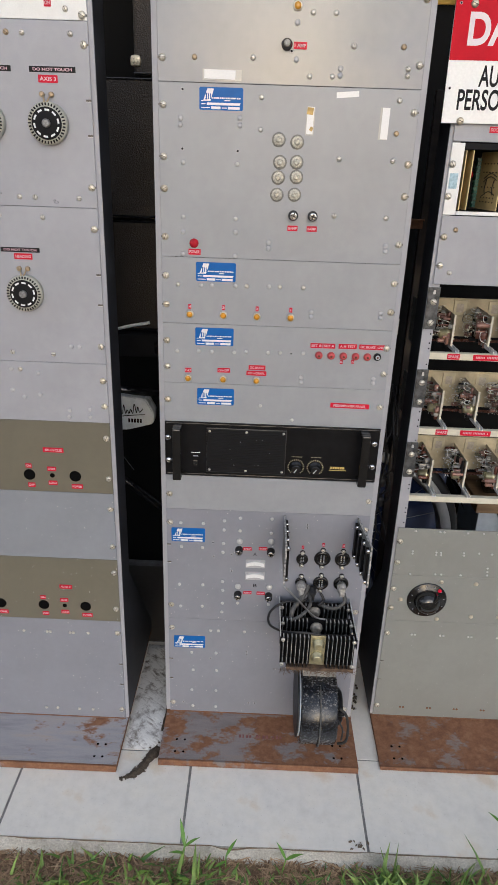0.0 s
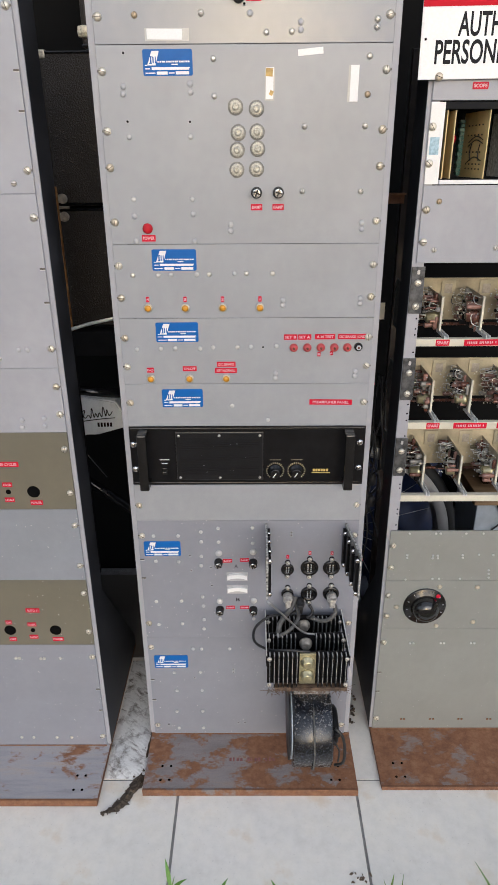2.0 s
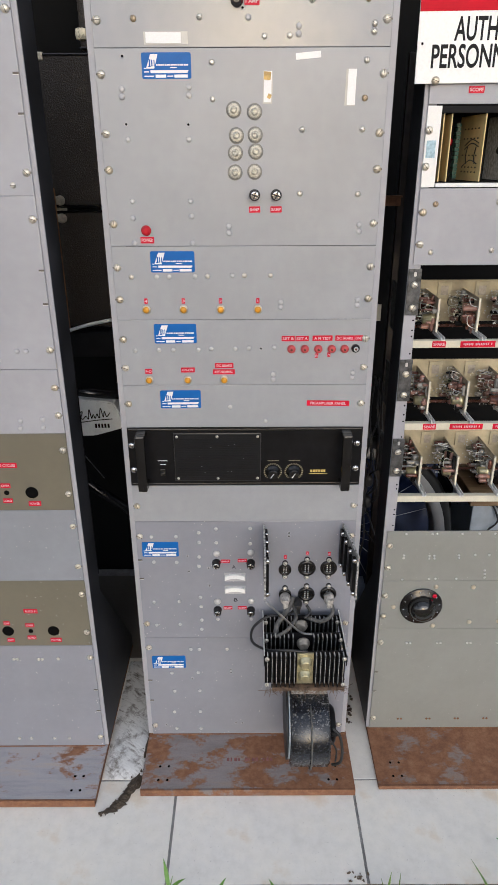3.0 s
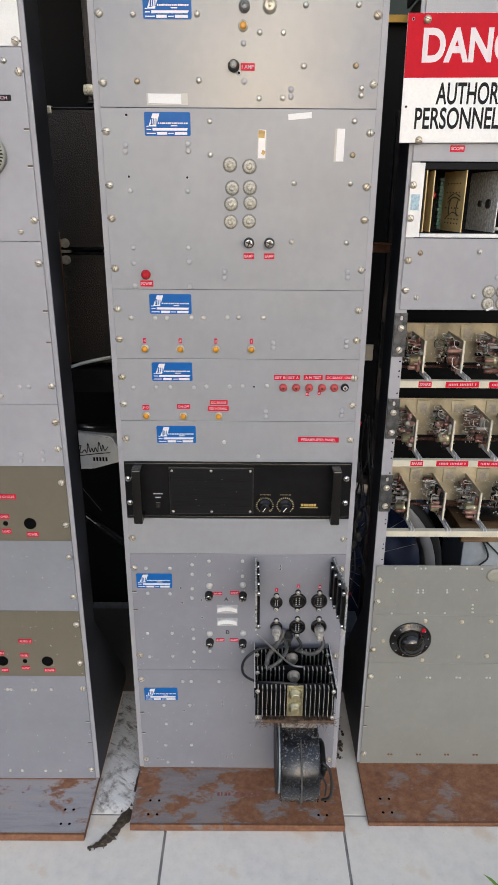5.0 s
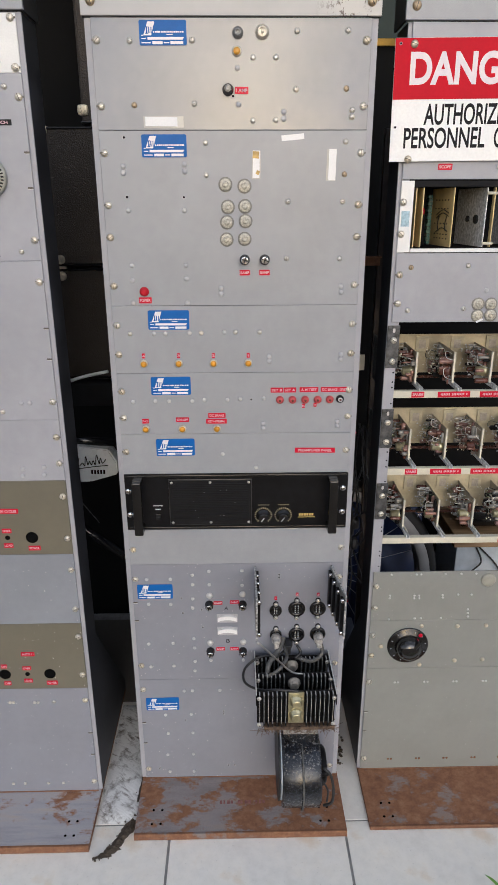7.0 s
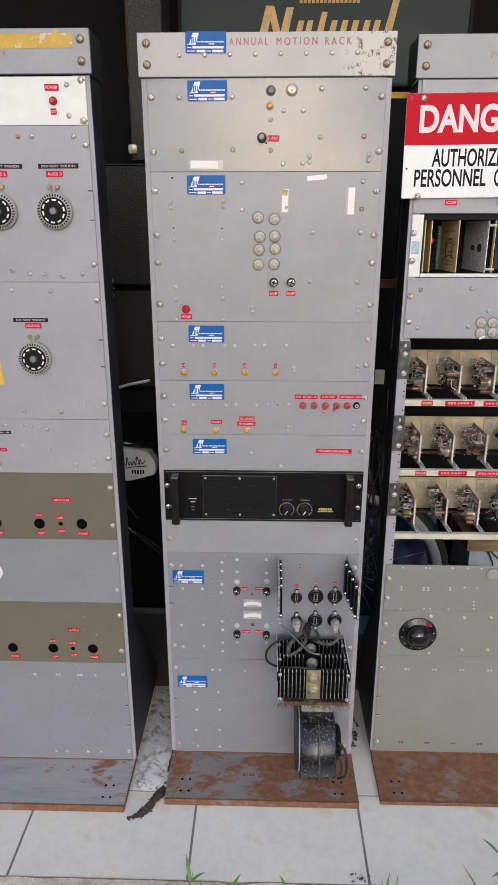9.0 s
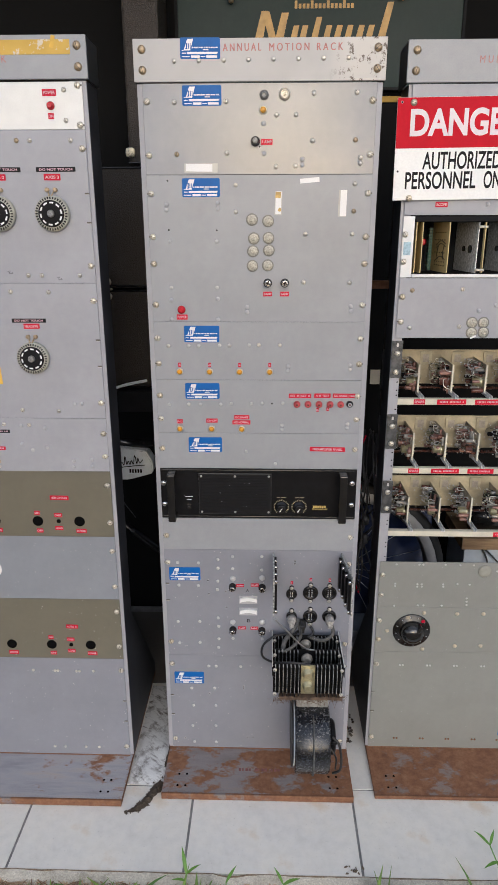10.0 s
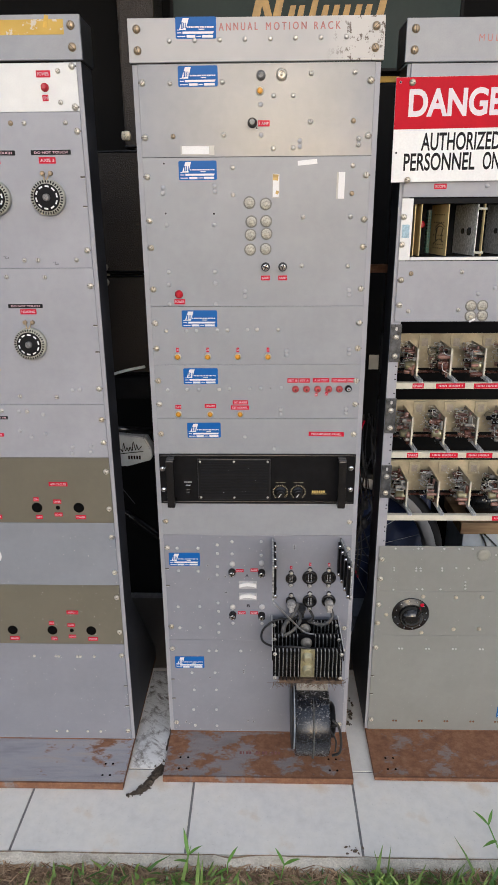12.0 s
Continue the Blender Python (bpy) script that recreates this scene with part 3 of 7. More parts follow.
def fuse_mesh():
    bm = bmesh.new()
    lathe(bm, [(0.0098, 0), (0.0098, 0.004), (0.0086, 0.006), (0.0086, 0.015), (0.0078, 0.0165)], seg=20)
    lathe(bm, [(0.0070, 0.0162), (0.0070, 0.0172), (0.005, 0.0176)], seg=16, index=1)
    box(bm, -0.0062, 0.0062, -0.0184, -0.0170, -0.0011, 0.0011)
    box(bm, -0.0011, 0.0011, -0.0184, -0.0170, -0.0062, 0.0062)
    return mesh_of("fuse_holder", bm, BLACK_PLASTIC, CHROME)


M_FUSE = fuse_mesh()


def jack_mesh(material, name):
    bm = bmesh.new()
    lathe(bm, [(0.0082, 0), (0.0082, 0.003), (0.0070, 0.007), (0.0040, 0.0085)], seg=18)
    lathe(bm, [(0.0046, 0.0078), (0.0046, 0.0090), (0.0040, 0.0092)], seg=14, index=1)
    lathe(bm, [(0.0024, 0.0090), (0.0024, 0.0096)], seg=10, index=2)
    return mesh_of(name, bm, material, material if material is JACK_RED else PLUG, BROWN_PART)


M_JACK_RED = jack_mesh(JACK_RED, "test_jack")
M_JACK_BLACK = jack_mesh(BLACK_PLASTIC, "test_jack")


def name_plate_meshes():
    bm = bmesh.new()
    plate(bm, 0.081, 0.038, 0.0008, 0.003)
    blue = mesh_of("name_plate", bm, BLUE)
    bm = bmesh.new()
    # a slanted pale block, a line of small print, and three blank fields
    q = [bm.verts.new((x, -0.0012, z)) for x, z in ((-0.0335, -0.004), (-0.0200, -0.004), (-0.0135, 0.0165), (-0.0255, 0.0165))]
    bm.faces.new(q)
    bars(bm, [(-0.037, -0.0335, -0.0045, -0.0032), (0.006, 0.017, -0.0035, -0.0020), (0.018, 0.036, -0.0080, -0.0066)], 0.0005, -0.0008)
    for i in range(15):
        w = 0.0021 + 0.0005 * ((i * 7) % 3)
        x = -0.0165 + i * 0.0035
        bars(bm, [(x, x + w, 0.0000, 0.0024)], 0.0004, -0.0008)
    bars(bm, [(-0.0265, 0.0345, -0.0105, -0.0065), (-0.0185, -0.001, -0.0172, -0.0128), (0.0125, 0.0345, -0.0172, -0.0128),
              (-0.037, -0.029, -0.0095, -0.0080), (-0.037, -0.021, -0.0158, -0.0142), (0.001, 0.0105, -0.0158, -0.0142)], 0.0004, -0.0008)
    white = mesh_of("print", bm, LABEL_WHITE)
    bm = bmesh.new()
    for i, w in enumerate((0.0024, 0.002, 0.0016)):
        x = -0.0285 + i * 0.0040
        bars(bm, [(x, x + w, -0.001, 0.0085)], 0.0003, -0.0013)
    bars(bm, [(-0.0300, -0.0255, 0.0078, 0.0092), (-0.030, -0.0255, -0.0018, -0.0004)], 0.0003, -0.0013)
    mark = mesh_of("mark", bm, BLUE)
    return blue, white, mark


M_PLATE, M_PRINT, M_MARK = name_plate_meshes()
TAPES = {}


def tape(panel, at, w, h, words, material=RED_TAPE, label=""):
    """An embossed plastic tape label; words of None become plain bars."""
    key = (round(w, 4), round(h, 4), material.name)
    if key not in TAPES:
        bm = bmesh.new()
        plate(bm, w, h, 0.0009, 0.0008)
        TAPES[key] = mesh_of("tape_label", bm, material)
    ob = piece("tape_label", TAPES[key], panel, at, random.uniform(-0.8, 0.8))
    tagged(ob, label or ("red embossed tape label" if material is RED_TAPE else "black embossed tape label"))
    if words:
        piece("lettering", text_mesh(words, h * 0.50, w * (0.26 if words == "1" else 0.84), TAPE_LETTER, 0.0004, 0.022), ob, (0, -0.0009, 0))
    else:
        bm = bmesh.new()
        count = max(2, int(w / 0.0040))
        for i in range(count):
            x = (i + 0.5) / count * w * 0.84 - w * 0.42
            if (i * 5) % 9 != 3:
                bars(bm, [(x - w * 0.24 / count, x + w * (0.20 + 0.05 * (i % 3)) / count, -h * (0.14 + 0.05 * (i % 2)), h * 0.20)], 0.0004, 0)
        part("lettering", bm, TAPE_LETTER, ob, "", (0, -0.0009, 0))
    return ob


class Panel:
    """A rack panel: x across from its middle, z as heights over the floor, its face at y = 0."""

    def __init__(self, rack_x, rack_y, z0, z1, material, label, half=0.2413, name="rack_panel", thick=0.0035, category="rack panel", group="rack panels"):
        self.z0 = z0
        self.root = thing(name, (rack_x, rack_y, z0), label, category, group)
        bm = bmesh.new()
        box(bm, -half, half, 0, thick, 0.0003, z1 - z0 - 0.0003, 0.0010)
        self.face = part("face_plate", bm, material, self.root)

    def at(self, x, z, y=0.0):
        return (x, y, z - self.z0)

    def screws(self, heights, sides=(-1, 1), mesh=None, x=0.2326):
        for z in heights:
            for s in sides:
                piece("screw", mesh or (M_SCREW, M_DOME, M_BRASS_SCREW, M_DOME)[int(random.random() * 4)], self.root, self.at(s * x, z), random.uniform(0, 180))
                if x == 0.2326:
                    piece("edge_slot", M_SCREW_SLOT[s], self.root, self.at(s * x, z))

    def dots(self, spots, mesh, name="rivet"):
        for x, z in spots:
            if mesh is M_HOLE and abs(x) > 0.222:
                s = 1 if x > 0 else -1
                piece("edge_slot", M_EDGE_SLOT[s], self.root, self.at(s * 0.2326, z))
                continue
            pick = M_BROWN_SLOT if mesh is M_RIVET_SLOT and random.random() < 0.2 else mesh
            piece(name, pick, self.root, self.at(x, z), random.uniform(0, 180))

    def name_plate(self, x, z):
        ob = piece("name_plate", M_PLATE, self.root, self.at(x, z), random.uniform(-0.6, 0.6), "blue foil name plate with blank white fields")
        piece("print", M_PRINT, ob)
        piece("mark", M_MARK, ob)

    def tape(self, x, z, w, h, words, material=RED_TAPE):
        return tape(self.root, self.at(x, z), w, h, words, material)

    def sticker(self, x, z, w, h, material, label, turn=0.0, lift=0.0):
        bm = bmesh.new()
        plate(bm, w, h, 0.0006)
        ob = part("sticker", bm, material, self.root, label, self.at(x, z, -lift))
        ob.rotation_euler = (0, radians(turn), 0)
        return ob


# ---- ground, pavement and porch ----
def build_ground():
    bm = bmesh.new()
    bmesh.ops.create_grid(bm, x_segments=60, y_segments=40, size=1)
    for v in bm.verts:
        x, y = v.co.x * 2.4, -0.395 - (v.co.y + 1) * 0.9
        v.co = Vector((x, y, -0.019 + 0.010 * noise.noise(Vector((x * 6, y * 6, 0))) + 0.006 * noise.noise(Vector((x * 22, y * 22, 3)))))
        if abs(x) > 2.33 or y < -2.16:
            v.co.z = -0.07
    # the same sheet runs on to the horizon
    for x0, x1, y0, y1 in ((-400, -2.2, -400, 400), (2.2, 400, -400, 400), (-2.2, 2.2, -400, -2.0), (-2.2, 2.2, 0.0, 400)):
        q = [bm.verts.new((x, y, -0.05)) for x, y in ((x0, y0), (x1, y0), (x1, y1), (x0, y1))]
        bm.faces.new(q)
    q = [bm.verts.new((x, y, -0.06)) for x, y in ((-2.2, -0.41), (2.2, -0.41), (2.2, 0), (-2.2, 0))]
    bm.faces.new(q)
    ob = new("ground", mesh_of("ground", bm, SOIL))
    tagged(ob, "brown soil with straw and patchy grass", "ground", kind="structure")


def build_blades(name, material, count, spread, length, width, label, lean):
    """Loose blades as one piece of stuff. spread: functions that give x and y and a height factor."""
    rng = random.Random(len(name) * 7 + count)
    verts, faces = [], []
    for _ in range(count):
        x, y, tall = spread(rng)
        n = rng.uniform(0.55, 1.25) * length * tall
        w = width * rng.uniform(0.6, 1.3)
        a = rng.uniform(0, 2 * math.pi)
        side = Vector((math.cos(a), math.sin(a), 0))
        b = rng.uniform(0, 2 * math.pi)
        away = Vector((math.cos(b), math.sin(b), 0)) * rng.uniform(0.2, 1.0) * lean
        base = len(verts)
        for k, f in enumerate((0, 0.35, 0.7, 1.0)):
            c = Vector((x, y, -0.026)) + away * n * f * f + Vector((0, 0, n * f * (1 - 0.25 * lean * f)))
            ww = w * (1.0, 0.9, 0.6, 0.08)[k]
            verts.append(c - side * ww / 2), verts.append(c + side * ww / 2)
        for k in range(3):
            i = base + 2 * k
            faces.append((i, i + 1, i + 3, i + 2))
    me = bpy.data.meshes.new(name)
    me.from_pydata(verts, [], faces)
    me.materials.append(material)
    tagged(new(name, me), label, "grass", kind="stuff")


CLUMPS = [(-0.33, -0.43, 0.10, 1.0), (-0.20, -0.44, 0.06, 0.9), (-0.14, -0.42, 0.045, 1.1), (0.02, -0.44, 0.06, 0.55), (0.12, -0.44, 0.05, 0.6),
          (0.29, -0.42, 0.05, 1.15), (0.42, -0.44, 0.06, 1.1), (0.47, -0.45, 0.05, 1.0), (0.26, -0.44, 0.04, 1.1), (-0.42, -0.45, 0.07, 0.9), (0.34, -0.44, 0.04, 1.0), (0.50, -0.43, 0.09, 1.0), (0.62, -0.44, 0.09, 1.35), (0.74, -0.46, 0.12, 1.3), (-0.60, -0.47, 0.12, 0.6)]


def green_spread(rng):
    if rng.random() < 0.88:
        x, y, r, tall = CLUMPS[min(int(rng.random() * 1.35 * len(CLUMPS)), len(CLUMPS) - 2) if rng.random() < 0.9 else -1]
        return x + rng.gauss(0, r * 0.5), min(y + rng.gauss(-0.02, r * 0.35), -0.402), tall * rng.uniform(0.5, 1.1)
    return rng.uniform(-1.3, 1.3), rng.uniform(-1.0, -0.42), rng.uniform(0.3, 0.8)


def low_spread(rng):
    x, y, r, tall = CLUMPS[rng.randrange(len(CLUMPS))]
    return x + rng.gauss(0, r * 1.1 + 0.02), min(y - 0.03 + rng.gauss(0, 0.035), -0.404), rng.uniform(0.5, 1.3)


def straw_spread(rng):
    return rng.uniform(-1.1, 1.1), -0.397 - 0.30 * rng.random() ** 1.5, 1.0


def build_weed(at, stems, label):
    root = thing("weed", at, label, "plant")
    for dx, dy, h, leaves in stems:
        bm = bmesh.new()
        tube(bm, [(0, 0, 0), (dx * 0.3, dy * 0.3, h * 0.5), (dx, dy, h)], 0.0014, 5)
        part("stem", bm, LEAF, root)
        for f, turn, size, tilt in leaves:
            bm = bmesh.new()
            rows = []
            for k in range(6):
                t = k / 5
                w = size * 0.11 * math.sin(math.pi * (0.08 + 0.92 * t) ** 0.8) if k < 5 else 0.0004
                z = size * (tilt * t - 0.35 * t * t)
                rows.append([bm.verts.new((s * w, size * t, z + (0.12 * w if s else 0))) for s in (-1, 0, 1)])
            for a, b in zip(rows, rows[1:]):
                bm.faces.new((a[0], a[1], b[1], b[0])).smooth = True
                bm.faces.new((a[1], a[2], b[2], b[1])).smooth = True
            ob = part("leaf", bm, LEAF, root, "", (dx * f * f, dy * f * f, h * f))
            ob.rotation_euler = (0, 0, radians(turn))


def build_slab():
    bm = bmesh.new()
    box(bm, -2.9, 2.9, -0.3638, 0.76, -0.16, -0.0026)
    grout = new("pavement", mesh_of("pavement", bm, GROUT))
    tagged(grout, "pavement of pale glazed square tiles with grey joints", "pavement", kind="structure")
    bm = bmesh.new()
    rng = random.Random(5)
    cols = 120
    rows = []
    for i in range(cols + 1):
        x = -2.9 + 5.8 * i / cols
        j = 0.004 * noise.noise(Vector((x * 14, 0, 0)))
        rows.append([bm.verts.new((x, y + j * k, z + j * 0.6)) for k, (y, z) in enumerate(((-0.364, -0.0012), (-0.380, -0.006), (-0.392, -0.015), (-0.399, -0.032), (-0.401, -0.14)))])
    for a, b in zip(rows, rows[1:]):
        for k in range(4):
            bm.faces.new((a[k], b[k], b[k + 1], a[k + 1])).smooth = True
    edge = new("kerb", mesh_of("kerb", bm, CONCRETE))
    tagged(edge, "rough weathered concrete edge under the tiles", "kerb", kind="structure")
    bm = bmesh.new()
    cols = 160
    prev = None
    for i in range(cols + 1):
        x = -1.6 + 3.2 * i / cols
        w = 0.0005 + 0.0014 * noise.noise(Vector((x * 30, 2, 0)))
        y = -0.3675 + 0.0022 * noise.noise(Vector((x * 17, 5, 0))) - (0.006 * max(0, math.sin((x + 0.10) * 40)) if -0.10 < x < 0.02 else 0)
        now = (bm.verts.new((x, y + w, 0.0006)), bm.verts.new((x, y - w, -0.0035)))
        if prev:
            bm.faces.new((prev[0], now[0], now[1], prev[1]))
        prev = now
    line = new("dirt_line", mesh_of("dirt_line", bm, BROWN_DIRT))
    tagged(line, "brown line of dirt along the tile edge", "dirt", kind="structure")
    return grout


def build_crack():
    root = thing("broken_joint", (-0.30, 0.0, 0.0), "smeared mortar and dark dirt in a broken tile joint", "dirt", kind="structure")
    bm = bmesh.new()
    n = 26
    grid = []
    for i in range(n + 1):
        y = -0.118 + 0.40 * i / n
        wl = -0.047 + 0.006 * noise.noise(Vector((y * 30, 0, 0)))
        wr = 0.054 + 0.004 * noise.noise(Vector((y * 40, 4, 0)))
        grid.append([bm.verts.new((wl + (wr - wl) * k / 7, y, 0.0015 + (0.005 + 0.005 * noise.noise(Vector((k * 0.9, y * 60, 1)))) * (0 < k < 7) * (0 < i < n))) for k in range(8)])
    for a, b in zip(grid, grid[1:]):
        for k in range(7):
            bm.faces.new((a[k], a[k + 1], b[k + 1], b[k])).smooth = True
    part("mortar", bm, MORTAR, root, "streaky grey mortar smear")
    bm = bmesh.new()
    path = [(-0.035, -0.206, 0.002), (-0.014, -0.200, 0.012), (0.006, -0.180, 0.013), (0.018, -0.155, 0.010), (0.034, -0.128, 0.015), (0.042, -0.09, 0.010), (0.046, 0.0, 0.008), (0.048, 0.12, 0.007), (0.049, 0.26, 0.007)]
    fine = []
    for (x0, y0, w0), (x1, y1, w1) in zip(path, path[1:]):
        for k in range(6):
            t = k / 6
            fine.append((x0 + (x1 - x0) * t, y0 + (y1 - y0) * t, (w0 + (w1 - w0) * t) * (1 + 0.5 * noise.noise(Vector((len(fine) * 0.8, 1, 7))))))
    prev = None
    for i, (x, y, w) in enumerate(fine):
        now = [bm.verts.new((x - w, y + 0.3 * w, 0.0012)), bm.verts.new((x, y, 0.006 + 0.004 * noise.noise(Vector((i * 0.6, 3, 3))))), bm.verts.new((x + w, y - 0.3 * w, 0.0012))]
        if prev:
            bm.faces.new((prev[0], now[0], now[1], prev[1])), bm.faces.new((prev[1], now[1], now[2], prev[2]))
        prev = now
    part("dirt", bm, DIRT, root, "dark crumbly dirt in the crack")
    rng = random.Random(9)
    bm = bmesh.new()
    for _ in range(70):
        x, y, w = fine[rng.randrange(len(fine))]
        s = rng.uniform(0.001, 0.0035)
        bmesh.ops.create_icosphere(bm, subdivisions=1, radius=s, matrix=pose(x + rng.gauss(0, w * 0.6), y + rng.gauss(0, 0.006), 0.004 + s * 0.3, rng.uniform(0, 90), 0, rng.uniform(0, 90)))
    ob = part("crumbs", bm, DIRT, root)
    ob["kind"] = "stuff"
    patch = thing("leaf_litter", (0.232, -0.352, 0.0), "small patch of brown crumbs and dead leaf at a tile corner", "litter")
    for k in range(16):
        bm = bmesh.new()
        w = rng.uniform(0.002, 0.006)
        bmesh.ops.create_icosphere(bm, subdivisions=1, radius=1)
        for v in bm.verts:
            v.co = Vector((v.co.x * w, v.co.y * w * 0.5, 0.0008 + (v.co.z + 1) * 0.0009))
        part("crumb", bm, BROWN_DIRT, patch, "", (rng.gauss(0, 0.010), rng.gauss(0, 0.005), 0)).rotation_euler = (0, 0, rng.uniform(0, 3))
    # the same dirt along the joint beside the next base
    other = thing("broken_joint", (0.281, 0.0, 0.0), "dark debris on the tile between two rack bases", "dirt", kind="structure")
    bm = bmesh.new()
    for _ in range(90):
        s = rng.uniform(0.001, 0.005)
        bmesh.ops.create_icosphere(bm, subdivisions=1, radius=s, matrix=pose(rng.gauss(-0.012, 0.008), rng.uniform(0.05, 0.30), s * 0.5, rng.uniform(0, 90), 0, rng.uniform(0, 90)))
    ob = part("crumbs", bm, DIRT, other)
    ob["kind"] = "stuff"


def build_porch():
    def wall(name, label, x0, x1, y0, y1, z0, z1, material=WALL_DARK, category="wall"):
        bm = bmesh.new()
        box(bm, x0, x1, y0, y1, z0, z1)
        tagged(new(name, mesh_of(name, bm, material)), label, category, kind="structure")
    wall("wall_back", "back wall with the porch's shade in its near-black colour", -2.9, 2.9, 0.80, 0.95, -0.1, 2.6)
    # side walls and ceiling are unseen additions that keep light from behind the racks
    wall("wall_left", "unseen near-black side wall added to keep light out", -2.95, -2.80, 0.02, 0.80, -0.1, 2.6)
    wall("wall_right", "unseen near-black side wall added to keep light out", 2.80, 2.95, 0.02, 0.80, -0.1, 2.6)
    wall("ceiling", "unseen near-black ceiling added to keep light out", -2.95, 2.95, -0.05, 0.95, 2.5, 2.6, category="ceiling")


build_ground()
pavement = build_slab()
build_crack()
build_porch()


# ---- rack frames ----
RACKS = {"left": (-0.598, -0.036), "middle": (0.0, 0.0), "right": (0.5586, 0.024)}


def build_rack(x, y, rust, strip_material, label, top):
    root = thing("equipment_rack", (x, y, 0), label, "equipment rack", "equipment racks")
    for s in (-1, 1):
        bm = bmesh.new()
        inner, outer = (0.2255, 0.2485) if s < 0 and x > 0.3 else (0.215, 0.2500 if x < -0.3 else 0.2525)
        lo, hi = sorted((s * inner, s * outer))
        box(bm, lo, hi, 0.0045, 0.0085, top, 1.712, 0.0008)
        part("upright_flange", bm, GREY_FRAME, root)
        # channel and gusset carry their shade as a dark colour
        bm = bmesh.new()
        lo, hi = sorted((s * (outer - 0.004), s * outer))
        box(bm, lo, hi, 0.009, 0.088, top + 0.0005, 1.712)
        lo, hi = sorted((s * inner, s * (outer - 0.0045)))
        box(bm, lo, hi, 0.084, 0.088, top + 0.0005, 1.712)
        part("upright_channel", bm, SIDE_SHADE, root, "side channel with its shade in the dark colour")
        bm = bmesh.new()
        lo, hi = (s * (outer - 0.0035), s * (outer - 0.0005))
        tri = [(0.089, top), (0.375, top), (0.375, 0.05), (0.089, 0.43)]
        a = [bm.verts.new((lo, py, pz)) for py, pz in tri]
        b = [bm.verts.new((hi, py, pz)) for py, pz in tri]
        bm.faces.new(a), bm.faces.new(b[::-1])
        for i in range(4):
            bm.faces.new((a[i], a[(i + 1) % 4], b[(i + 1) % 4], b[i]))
        part("gusset", bm, SIDE_SHADE, root, "triangular side gusset with its shade in the dark colour")
    fy = -0.1715 if x > 0.3 else -0.1535 if x < -0.3 else -0.1625
    b0, b1 = (-0.2465, 0.2540) if x > 0.3 else (-0.2505, 0.2470 if x < -0.3 else 0.2540)
    bm = bmesh.new()
    box(bm, b0, b1, fy + 0.0025, 0.385, top - 0.0045, top, 0.0012)
    part("base_plate", bm, rust, root, "rusty steel base plate")
    bm = bmesh.new()
    box(bm, b0, b1, fy, fy + 0.006, 0.0005, top + 0.0006, 0.0015)
    part("base_lip", bm, RUST_ALL if rust is RUST_MUCH else RUST_LIP, root, "rusty front lip of the base")
    for lo, hi in ((b0, b0 + 0.004), (b1 - 0.004, b1)):
        bm = bmesh.new()
        box(bm, lo, hi, fy + 0.007, 0.385, 0.0005, top - 0.005)
        part("base_side", bm, RUST_ALL, root)
    for bx in (b0 + 0.0395, b0 + 0.0605, b1 - 0.060, b1 - 0.040):
        for by in (fy + 0.0665, fy + 0.0285):
            bm = bmesh.new()
            lathe(bm, [(0.0032, top + 0.0001), (0.0032, top + 0.0004)], (bx, by, 0), "Z", 12)
            part("bolt_hole", bm, HOLE, root)
    bm = bmesh.new()
    box(bm, b0 + 0.004, b1 - 0.006, -0.0016, 0.0, top, top + 0.0032, 0.0006)
    part("rust_seam", bm, RUST_LIP if x < -0.3 else RUST_ALL, root, "line of rust at the foot of the panels")
    bm = bmesh.new()
    box(bm, -0.2560, 0.2560, -0.004, 0.0042, 1.7135, 1.7915, 0.0012)
    part("title_strip", bm, strip_material, root, "grey title strip")
    bm = bmesh.new()
    box(bm, -0.2555, 0.2555, 0.0045, 0.0885, 1.786, 1.7905)
    for s in (-1, 1):
        lo, hi = sorted((s * 0.2515, s * 0.2555))
        box(bm, lo, hi, 0.0045, 0.0885, 1.7135, 1.7855)
    part("top_cap", bm, SIDE_SHADE, root, "top cap with its shade in the dark colour")
    for s in (-1, 1):
        for z in (1.7725, 1.735):
            piece("screw", M_BIG_SCREW, root, (s * 0.238, -0.004, z), random.uniform(0, 180))
    return root


left_rack = build_rack(*RACKS["left"], RUST_LITTLE, GREY, "tall grey equipment rack on a lightly rusted base", 0.0195)
middle_rack = build_rack(*RACKS["middle"], RUST_SOME, CHIPPED, "tall grey equipment rack, patchy rusted base, chipped title strip", 0.0185)
right_rack = build_rack(*RACKS["right"], RUST_MUCH, GREY, "tall grey equipment rack on a heavily rusted base", 0.0105)

# title strips
for i in range(8):
    piece("rivet", M_RIVET, middle_rack, (-0.173 + i * 0.0504, -0.004, 1.7512 + i * 0.0005))
ob = piece("name_plate", M_PLATE, middle_rack, (-0.1195, -0.004, 1.7735), 0.3, "blue foil name plate with blank white fields")
piece("print", M_PRINT, ob)
piece("mark", M_MARK, ob)
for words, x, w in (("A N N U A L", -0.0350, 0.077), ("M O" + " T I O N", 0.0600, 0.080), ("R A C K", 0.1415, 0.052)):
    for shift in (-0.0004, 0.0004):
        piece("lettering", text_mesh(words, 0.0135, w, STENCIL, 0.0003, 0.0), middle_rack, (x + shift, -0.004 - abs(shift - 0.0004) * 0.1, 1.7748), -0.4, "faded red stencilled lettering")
piece("lettering", text_mesh("R A C K", 0.0125, 0.056, STENCIL, 0.0003, 0.0), left_rack, (0.067, -0.004, 1.7495), 0, "faded red stencilled lettering")
bm = bmesh.new()
plate(bm, 0.200, 0.026, 0.0006)
